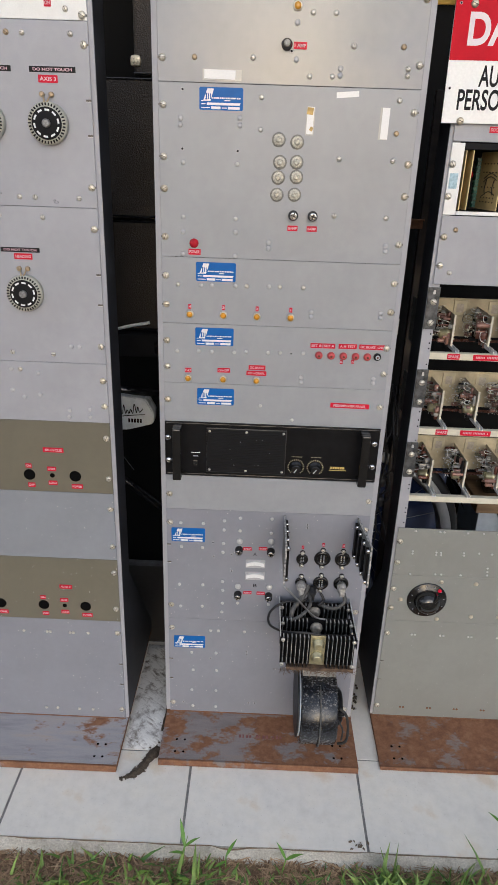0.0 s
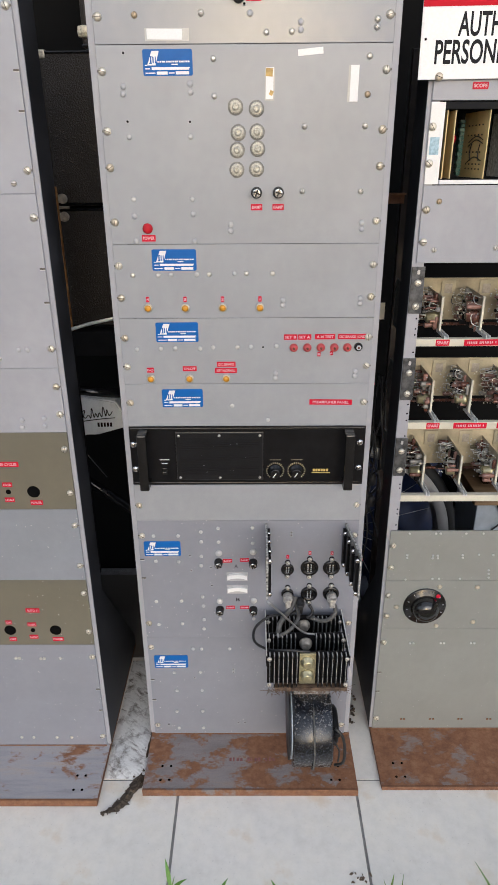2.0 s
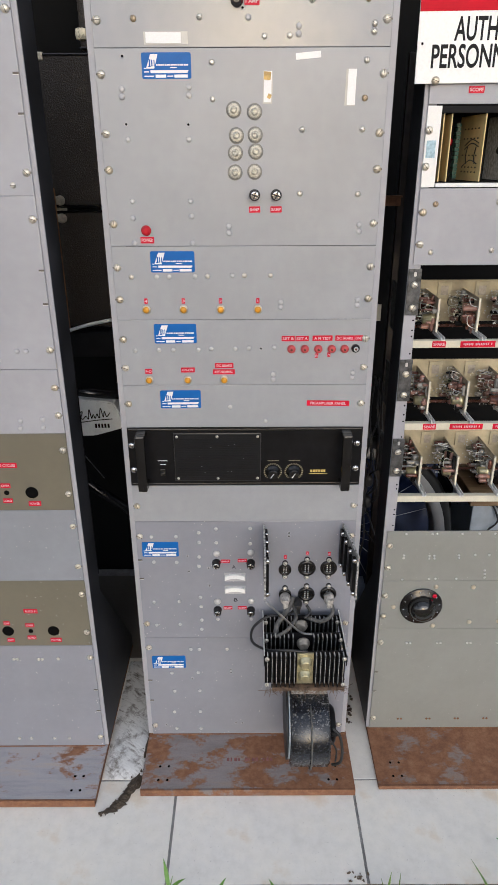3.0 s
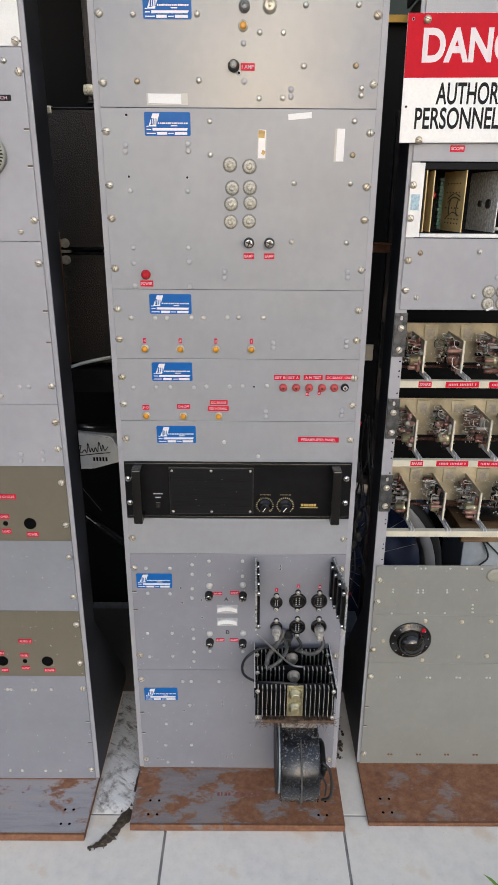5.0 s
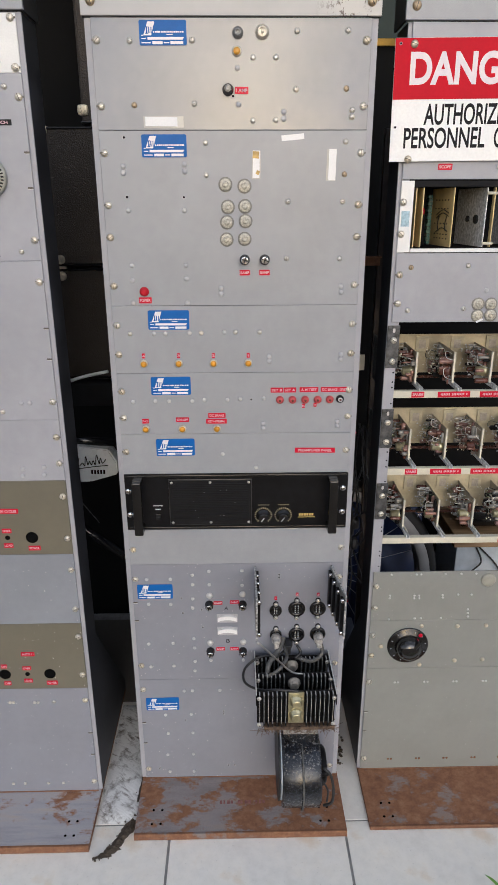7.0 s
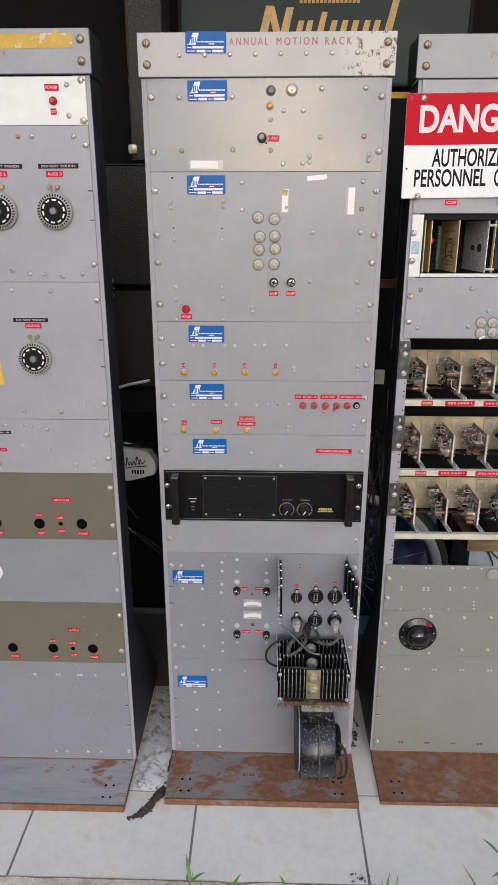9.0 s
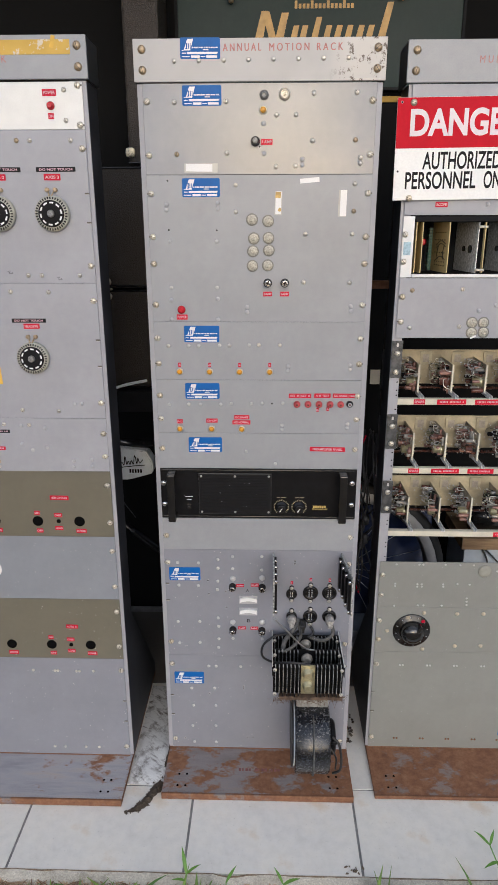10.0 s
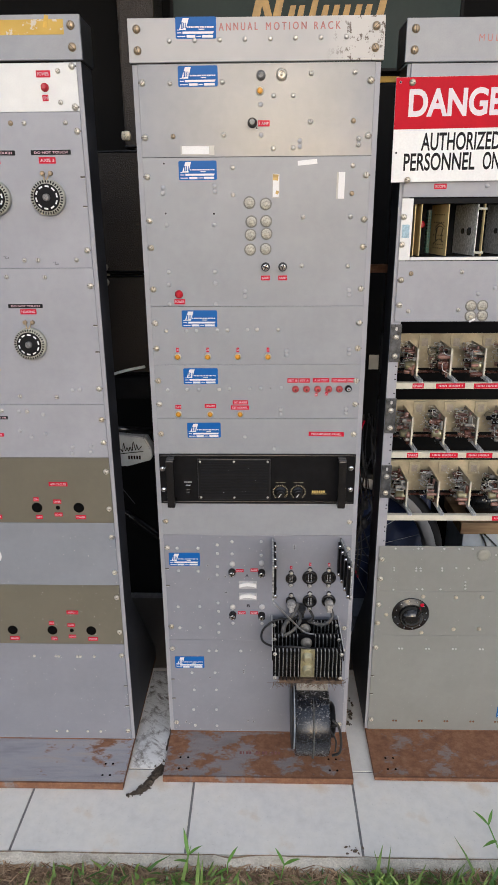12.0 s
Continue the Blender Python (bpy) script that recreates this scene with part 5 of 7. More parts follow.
    cables = [
        ([(-0.020, -0.012, 0.135), (-0.030, -0.030, 0.118), (-0.055, -0.060, 0.100), (-0.062, -0.080, 0.080)], 0.0058, WIRE_GREY),
        ([(0.062, -0.012, 0.130), (0.070, -0.030, 0.105), (0.045, -0.035, 0.085), (0.010, -0.020, 0.085)], 0.0050, WIRE_GREY),
        ([(-0.010, -0.012, 0.110), (-0.030, -0.030, 0.100), (-0.075, -0.030, 0.095), (-0.110, -0.050, 0.080), (-0.112, -0.085, 0.070), (-0.080, -0.120, 0.078), (-0.040, -0.135, 0.090), (0.005, -0.138, 0.088)], 0.0030, WIRE_BLACK),
        ([(-0.020, -0.014, 0.120), (-0.015, -0.055, 0.112), (-0.035, -0.080, 0.098), (-0.060, -0.082, 0.082)], 0.0042, WIRE_GREY),
        ([(-0.085, -0.120, 0.205), (-0.050, -0.110, 0.160), (-0.010, -0.100, 0.110), (0.018, -0.092, 0.096)], 0.0022, STEEL),
        ([(0.012, -0.012, 0.112), (0.020, -0.020, 0.098), (0.006, -0.030, 0.090)], 0.0035, WIRE_BLACK),
    ]
    for pts, r, m in cables:
        bm = bmesh.new()
        tube(bm, pts, r, 8)
        part("cable", bm, m, root, "dusty bent cable")
    for x, z in ((-0.037, 0.132), (0.062, 0.133), (-0.010, 0.118)):
        bm = bmesh.new()
        lathe(bm, [(0.0115, 0.0), (0.0115, 0.014), (0.009, 0.018), (0.007, 0.026)], (x, -0.006, z), "Y", 16)
        box(bm, x - 0.006, x + 0.006, -0.034, -0.022, z - 0.014, z + 0.008, 0.002)
        part("plug", bm, DUSTY_SHELL if z > 0.12 else WIRE_BLACK, root, "dusty cable plug")


def blower():
    root = thing("blower", (0.143, -0.093, 0.0187), "round black blower drum hung below the heat sink", "blower")
    r, zc = 0.090, 0.133
    bm = bmesh.new()
    lathe(bm, [(r * 0.5, -0.0445), (r * 0.97, -0.0445), (r, -0.041), (r, 0.040), (r * 0.96, 0.0445), (r * 0.55, 0.0445)], (0, 0, zc), "X", 48)
    part("drum", bm, DRUM, root, "dusty black drum spattered with pale specks")
    bm = bmesh.new()
    lathe(bm, [(r * 0.9, -0.0535), (r * 1.03, -0.0535), (r * 1.03, -0.0505), (r * 0.9, -0.0505)], (0, 0.006, zc + 0.020), "X", 48)
    part("rim", bm, WIRE_BLACK, root, "black rubber rim")
    bm = bmesh.new()
    lathe(bm, [(r * 0.5, -0.0480), (r * 0.985, -0.0480), (r * 0.985, -0.0455), (r * 0.5, -0.0455)], (0, 0.006, zc + 0.016), "X", 48)
    part("rim_edge", bm, BOARD_PALE, root, "pale inner rim")
    bm = bmesh.new()
    lathe(bm, [(r * 0.5, 0.0446), (r * 0.5, 0.056), (r * 0.42, 0.062), (r * 0.2, 0.064)], (0, 0, zc), "X", 26)
    part("motor_cap", bm, BLACK, root)
    bm = bmesh.new()
    box(bm, -0.040, 0.042, 0.004, 0.070, zc + r * 0.60, 0.3000, 0.002)
    part("neck", bm, GREY_PART, root, "dusty square neck")
    bm = bmesh.new()
    tube(bm, [(0.050, -0.055, 0.180), (0.066, -0.062, 0.165), (0.074, -0.062, 0.120), (0.072, -0.058, 0.078), (0.055, -0.050, 0.060)], 0.0034, 8)
    part("cable", bm, WIRE_BLACK, root, "black bent cable")
    bm = bmesh.new()
    tube(bm, [(0.046, -0.060, 0.150), (0.060, -0.066, 0.125), (0.060, -0.062, 0.085)], 0.0022, 8)
    part("cable", bm, WIRE_BLACK, root)
    bm = bmesh.new()
    lathe(bm, [(0.007, 0.046), (0.007, 0.060), (0.004, 0.062)], (0, -0.058, 0.168), "X", 14)
    part("clamp_knob", bm, BLACK, root)
    bm = bmesh.new()
    box(bm, -0.030, 0.030, 0.010, 0.060, 0.0003, 0.080, 0.003)
    part("foot", bm, WIRE_GREY, root, "dark mounting foot")
    bm = bmesh.new()
    tube(bm, [(0.002, -(r + 0.004) * math.sin(radians(a)), zc + (r + 0.004) * math.cos(radians(a))) for a in range(20, 171, 10)], 0.0022, 6)
    part("strap", bm, WIRE_GREY, root, "thin dark strap round the drum")


heat_sink()
blower()
# worn stencilling on the middle base, past reading
bm = bmesh.new()
for i, (w, h) in enumerate([(0.006, 0.010), (0.004, 0.011), (0.007, 0.010), (0.006, 0.009), (0, 0), (0.007, 0.011), (0.003, 0.010), (0.007, 0.010), (0.006, 0.011), (0, 0), (0.004, 0.010), (0.006, 0.010), (0.006, 0.008)]):
    if w:
        box(bm, -0.0494 + i * 0.0088, -0.0494 + i * 0.0088 + w, -0.0770 - h / 2, -0.0770 + h / 2, 0.0187, 0.0189)
part("lettering", bm, STENCIL_DIM, middle_rack, "worn red stencil marks as bars")


# ---- left rack: panels ----
LX, LY = RACKS["left"]


def calibrated_dial(p, x, z):
    bm = bmesh.new()
    lathe(bm, [(0.0362, 0), (0.0362, 0.010), (0.0345, 0.0135), (0.0275, 0.0145)], seg=40)
    dial = part("dial", bm, DIAL_RING, p.root, "round dial with a pale notched ring", p.at(x, z))
    bm = bmesh.new()
    for k in range(36):
        a = 2 * math.pi * k / 36
        c, s = math.cos(a), math.sin(a)
        rod(bm, (0.0292 * c, -0.0146, 0.0292 * s), (0.0338 * c, -0.0146, 0.0338 * s), 0.0014, 5)
    part("notches", bm, INK, dial)
    bm = bmesh.new()
    lathe(bm, [(0.0272, 0.0140), (0.0272, 0.0165), (0.0262, 0.0172), (0.012, 0.0172)], seg=36)
    part("disc", bm, DULL_BLACK, dial, "black dial disc")
    bm = bmesh.new()
    for k in range(10):
        a = 2 * math.pi * k / 10
        for j in range(4):
            b0, b1 = a + 0.38 * j / 4, a + 0.38 * (j + 1) / 4
            q = [bm.verts.new((rr * math.cos(b), -0.0176, rr * math.sin(b))) for rr, b in ((0.0205, b0), (0.0238, b0), (0.0238, b1), (0.0205, b1))]
            bm.faces.new(q)
    part("dashes", bm, LABEL_WHITE, dial)
    bm = bmesh.new()
    lathe(bm, [(0.0075, 0.017), (0.0075, 0.021), (0.005, 0.023)], seg=16)
    box(bm, -0.006, 0.006, -0.0242, -0.0228, -0.0013, 0.0013)
    part("hub", bm, HUB_GREY, dial).rotation_euler = (0, radians(30), 0)
    bm = bmesh.new()
    for s in (-1, 1):
        rod(bm, (s * 0.007, -0.004, 0.047), (s * 0.002, -0.012, 0.034), 0.0016, 6)
        lathe(bm, [(0.0048, 0), (0.0048, 0.005), (0.003, 0.006)], (s * 0.0085, 0, 0.0475), "Y", 12)
    part("index_clip", bm, BRASS_BROWN, dial, "bent wire index clip")


def left_panels():
    p = Panel(LX, LY, 1.622, 1.710, WHITE, "white rack panel with a red power lamp")
    p.screws((1.704 - 0.001, 1.630))
    p.dots([(0.204, 1.695), (0.204, 1.639)], M_RIVET_SLOT, "screw")
    p.tape(0.174, 1.690, 0.0285, 0.0125, "POWER")
    p.tape(0.174, 1.647, 0.012, 0.0115, "ON")
    bm = bmesh.new()
    lathe(bm, [(0.0082, 0), (0.0082, 0.002), (0.0068, 0.004), (0.0062, 0.008), (0.004, 0.010)], seg=20)
    part("power_lamp", bm, RED_LENS, p.root, "red power lamp", p.at(0.175, 1.666))

    p = Panel(LX, LY, 1.315, 1.622, GREY_COOL, "tall grey rack panel with round calibrated dials")
    p.screws((1.586, 1.352))
    p.dots([(0.238, 1.499), (0.238, 1.441)], M_HOLE, "bolt_hole")
    p.dots([(0.097, 1.602), (0.125, 1.602), (0.21, 1.602), (0.093, 1.332), (0.123, 1.332), (0.207, 1.332), (0.03, 1.602), (0.02, 1.332)], M_RIVET_SLOT, "screw")
    for x in (0.161, 0.045, -0.071):
        calibrated_dial(p, x, 1.459)
        p.tape(x + 0.013, 1.5465, 0.083, 0.0095, "DO NOT TOUCH", BLACK_TAPE)
        p.tape(x + 0.004, 1.5315, 0.035, 0.0125, "AXIS " + ("3" if x > 0.1 else "2" if x > 0 else "1"))

    for sx, sz in ((0.053, 1.338), (0.161, 1.325)):
        bm = bmesh.new()
        tube(bm, [(-0.005, -0.0002, 0.002), (0.001, -0.0002, 0.003), (-0.002, -0.0002, -0.002), (0.006, -0.0002, -0.002), (0.004, -0.0002, 0.001)], 0.0005, 4)
        part("scribble", bm, PENCIL, p.root, "small pencil scribble", p.at(sx, sz))

    p = Panel(LX, LY, 1.006, 1.315, GREY_COOL, "tall grey rack panel with one calibrated dial")
    p.screws((1.277, 1.044))
    p.dots([(0.238, 1.19), (0.238, 1.13)], M_HOLE, "bolt_hole")
    p.dots([(0.049, 1.297), (0.134, 1.296), (0.046, 1.026), (0.132, 1.024)], M_RIVET_SLOT, "screw")
    p.dots([(0.171, 1.042), (0.188, 1.042)], M_PLUG, "plug")
    calibrated_dial(p, 0.087, 1.150)
    p.tape(0.0835, 1.2335, 0.077, 0.0090, "DO NOT TOUCH", BLACK_TAPE)
    p.tape(0.0885, 1.221, 0.036, 0.0115, "HEADING")
    p.sticker(-0.025, 1.122, 0.062, 0.072, YELLOW_TAPE, "yellow paper note", -3)

    p = Panel(LX, LY, 0.873, 1.006, GREY_COOL, "grey rack panel with scattered rivets")
    p.screws((0.969, 0.912))
    p.dots([(-0.002, 0.991), (0.058, 0.989), (-0.025, 0.897), (-0.026, 0.885)], M_RIVET_SLOT, "screw")
    p.dots([(0.039, 0.989), (0.095, 0.982), (0.036, 0.942), (0.096, 0.934), (0.061, 0.927), (0.157, 0.9), (0.155, 0.885), (0.201, 0.904), (0.2, 0.887)], M_PLUG, "plug")
    p.tape(-0.010, 0.9735, 0.040, 0.0080, None, BLACK_TAPE)
    p.tape(-0.025, 0.931, 0.040, 0.0085, None)

    for z0, z1, material, first, words, low in ((0.699, 0.873, OLIVE, 0.804, "400 CYCLES", 0.741), (0.340, 0.521, OLIVE_FLECK, 0.439, "AUTO 11", 0.383)):
        p = Panel(LX, LY, z0, z1, material, "olive rack panel with round holes and red tape labels" if z0 > 0.5 else "spattered olive rack panel with round holes and red tape labels")
        p.screws((z1 - 0.036, z0 + 0.039))
        p.tape(0.112, first, 0.046 if z0 > 0.5 else 0.031, 0.0112, words)
        for shift in (0.0, -0.2105):
            for x, words2 in ((0.053, ("ON", "OFF")), (0.157, (None, "POWER"))):
                bm = bmesh.new()
                lathe(bm, [(0.0132, 0), (0.0132, 0.0008), (0.0120, 0.0010), (0.0115, 0.0004)], seg=26)
                hole = part("knockout_hole", bm, HOLE, p.root, "round black hole", p.at(x + shift, low))
                if words2[0]:
                    p.tape(x + shift, low + 0.0225, 0.0140, 0.0105, words2[0])
                p.tape(x + shift + 0.003, low - 0.0255, 0.0165 if words2[1] == "OFF" else 0.0255, 0.0110, words2[1])
            p.dots([(0.105 + shift, low)], ring_hole_mesh("bolt_hole", 0.0036, HOLE), "bolt_hole")
            p.tape(0.105 + shift, low + 0.0165, 0.0200, 0.0105, "OVER")
            p.tape(0.105 + shift, low - 0.0185, 0.0200, 0.0105, "LOAD")

    p = Panel(LX, LY, 0.521, 0.699, GREY_BLUE, "blank spattered grey rack panel with a white sticker")
    p.screws((0.660, 0.559))
    bm = bmesh.new()
    lathe(bm, [(0.026, 0), (0.026, 0.0006)], seg=30)
    part("sticker", bm, LABEL_WHITE, p.root, "round white sticker", p.at(-0.080, 0.606))

    p = Panel(LX, LY, 0.0200, 0.340, GREY_FLECK, "spattered grey bottom rack panel above the base")
    p.screws((0.305, 0.052))
    p.dots([(0.238, 0.205), (0.238, 0.138)], M_HOLE, "bolt_hole")
    p.dots([(0.054, 0.301), (0.062, 0.301), (0.112, 0.300), (0.120, 0.300), (0.158, 0.301), (-0.005, 0.301), (0.03, 0.048), (0.06, 0.048), (0.118, 0.048), (0.155, 0.048)], M_PLUG_DULL, "plug")


left_panels()

# ---- right rack: panels ----
RX, RY = RACKS["right"]


def right_panels():
    p = Panel(RX, RY, 1.4555, 1.712, GREY_COOL, "grey rack panel behind the danger sign")
    p.tape(-0.162, 1.4775, 0.0265, 0.0110, "SCOPE")
    p.dots([(-0.062, 1.478)], M_PLUG, "plug")
    p.screws((1.600,), (1,))
    for z in (1.589, 1.562, 1.535, 1.508):
        piece("screw", M_BROWN_SLOT, p.root, p.at(0.014, z), random.uniform(0, 180))

    p = Panel(RX, RY, 1.187, 1.322, GREY_COOL, "grey rack panel with a cluster of four washers")
    p.screws((1.281, 1.225))
    p.dots([(-0.211, 1.295), (-0.098, 1.298), (-0.211, 1.211), (-0.098, 1.214), (0.05, 1.298), (0.05, 1.214)], M_RIVET_SLOT, "screw")
    p.dots([(-0.057, 1.25), (-0.02, 1.262), (0.04, 1.25)], M_PLUG, "plug")
    for x, z in ((-0.07, 1.223), (-0.044, 1.223), (-0.069, 1.2), (-0.042, 1.201)):
        piece("washer_bolt", M_WASHER, p.root, p.at(x, z), random.uniform(0, 90), "bolt head in a rubber washer", 0.88)
    bm = bmesh.new()
    plate(bm, 0.014, 0.004, 0.0008)
    part("sticker", bm, LABEL_WHITE, p.root, "scrap of white paper", p.at(-0.066, 1.191, -0.0065)).rotation_euler = (0, radians(-25), 0)

    p = Panel(RX, RY, 0.473, 0.607, GREY_WARM, "greenish grey rack panel with pale flecks and cap plugs")
    p.screws((0.569, 0.510))
    p.dots([(-0.199, 0.543), (-0.199, 0.536), (-0.141, 0.542), (-0.13, 0.542), (-0.141, 0.535), (-0.129, 0.535), (-0.074, 0.543), (-0.073, 0.536), (-0.037, 0.544), (-0.005, 0.543), (-0.009, 0.502), (-0.008, 0.492), (-0.007, 0.482), (-0.197, 0.477), (-0.072, 0.479), (-0.135, 0.479), (-0.12, 0.479)], screw_mesh("plug", 0.0028, PLUG_WORN, False), "plug")
    p.dots([(-0.199, 0.600), (-0.14, 0.600), (-0.13, 0.600), (-0.073, 0.600), (-0.035, 0.600), (0.0, 0.600), (0.062, 0.583), (0.07, 0.583)], screw_mesh("plug", 0.0028, PLUG_WORN, False), "plug")
    for x in (0.030, 0.089, 0.150):
        bm = bmesh.new()
        lathe(bm, [(0.0175, 0), (0.0175, 0.002), (0.0155, 0.0038), (0.008, 0.0048)], seg=30)
        part("cap_plug", bm, CAP_GREY, p.root, "round greenish grey cap plug", p.at(x, 0.583))
    p.name_plate(0.160, 0.497)

    p = Panel(RX, RY, 0.334, 0.473, GREY_WARM, "greenish grey rack panel with a large black control knob")
    p.screws((0.432, 0.373))
    p.dots([(-0.116, 0.457), (-0.029, 0.455), (0.04, 0.456), (-0.211, 0.4), (-0.026, 0.355), (0.043, 0.357), (-0.112, 0.344), (0.11, 0.456)], M_BRASS_RIVET)
    p.dots([(0.133, 0.425), (0.106, 0.372), (0.106, 0.362)], M_PLUG_WORN, "plug")
    p.name_plate(0.160, 0.359)
    bm = bmesh.new()
    lathe(bm, [(0.0500, 0), (0.0500, 0.002), (0.0475, 0.0035), (0.034, 0.0050), (0.033, 0.0060)], seg=48)
    skirt = part("dial_skirt", bm, BLACK_PLASTIC, p.root, "wide black dial skirt", p.at(-0.146, 0.402))
    bm = bmesh.new()
    lathe(bm, [(0.0325, 0.005), (0.0315, 0.012), (0.0285, 0.022), (0.0235, 0.029), (0.0160, 0.0332), (0.006, 0.0350)], seg=36)
    box(bm, -0.0042, 0.0042, -0.0330, -0.012, 0.004, 0.0345, 0.0015)
    part("knob", bm, BLACK_GLOSS, skirt, "glossy black pointer knob").rotation_euler = (0, radians(35), 0)
    bm = bmesh.new()
    for k in range(12):
        a = 2 * math.pi * (k + 0.3) / 12
        c, s = math.cos(a), math.sin(a)
        rod(bm, (0.0405 * c, -0.0052, 0.0405 * s), (0.0438 * c, -0.0045, 0.0438 * s), 0.0008, 5)
    part("marks", bm, PLUG, skirt)
    bm = bmesh.new()
    lathe(bm, [(0.0052, 0.0040), (0.0052, 0.0056), (0.003, 0.006)], (0.028, 0, 0.031), "Y", 14)
    part("red_dot", bm, RED_TAPE, skirt, "red dot")

    p = Panel(RX, RY, 0.0110, 0.334, GREY_WARM, "tall greenish grey bottom rack panel")
    p.screws((0.294, 0.048))
    p.dots([(-0.238, 0.2), (-0.238, 0.138)], M_HOLE, "bolt_hole")
    for z in (0.291, 0.044):
        for x in (-0.165, -0.091, -0.018, 0.056, 0.126):
            p.dots([(x - 0.004, z), (x + 0.004, z)], screw_mesh("rivet", 0.003, PLUG_WORN if z > 0.1 else RUST_ALL, False))
    p.name_plate(0.163, 0.079)


right_panels()


def danger_sign():
    root = thing("danger_sign", (RX - 0.1325, RY - 0.004, 1.487), "red and white painted danger sign screwed to the rack", "sign")
    w, h = 0.275, 0.200
    bm = bmesh.new()
    box(bm, -w / 2, w / 2, -0.0040, -0.0010, 0, h, 0.0008)
    ob = part("board", bm, SIGN_WHITE, root)
    bm = bmesh.new()
    box(bm, -w / 2 + 0.0003, w / 2 - 0.0003, -0.0046, -0.0041, h * 0.515, h - 0.0005)
    part("red_field", bm, SIGN_RED, root, "red upper field")
    piece("lettering", text_mesh("DANGER", 0.0530, 0.230, SIGN_PINK, 0.0005, 0.032), root, (0.006, -0.0046, 0.1520), 0, "pale capital letters")
    piece("lettering", text_mesh("AUTHORIZED", 0.0350, 0.165, INK, 0.0004, 0.018), root, (0.004, -0.0041, 0.0785), 0, "black capital letters")
    piece("lettering", text_mesh("PERSONNEL", 0.0350, 0.150, INK, 0.0004, 0.018), root, (-0.038, -0.0041, 0.0395), 0, "black capital letters")
    piece("lettering", text_mesh("ONLY", 0.0350, 0.063, INK, 0.0004, 0.018), root, (0.085, -0.0041, 0.0395), 0, "black capital letters")
    for x, z in ((-0.104, 0.190), (-0.103, 0.004)):
        piece("screw", M_BRASS_SCREW, root, (x, -0.0046, z), 20)
    for x, z in ((-0.128, 0.191), (0.130, 0.191), (-0.130, 0.058)):
        piece("bolt_hole", M_HOLE, root, (x, -0.0046, z), 0, "", 0.8)
    root.rotation_euler = (0, radians(-0.6), 0)


danger_sign()


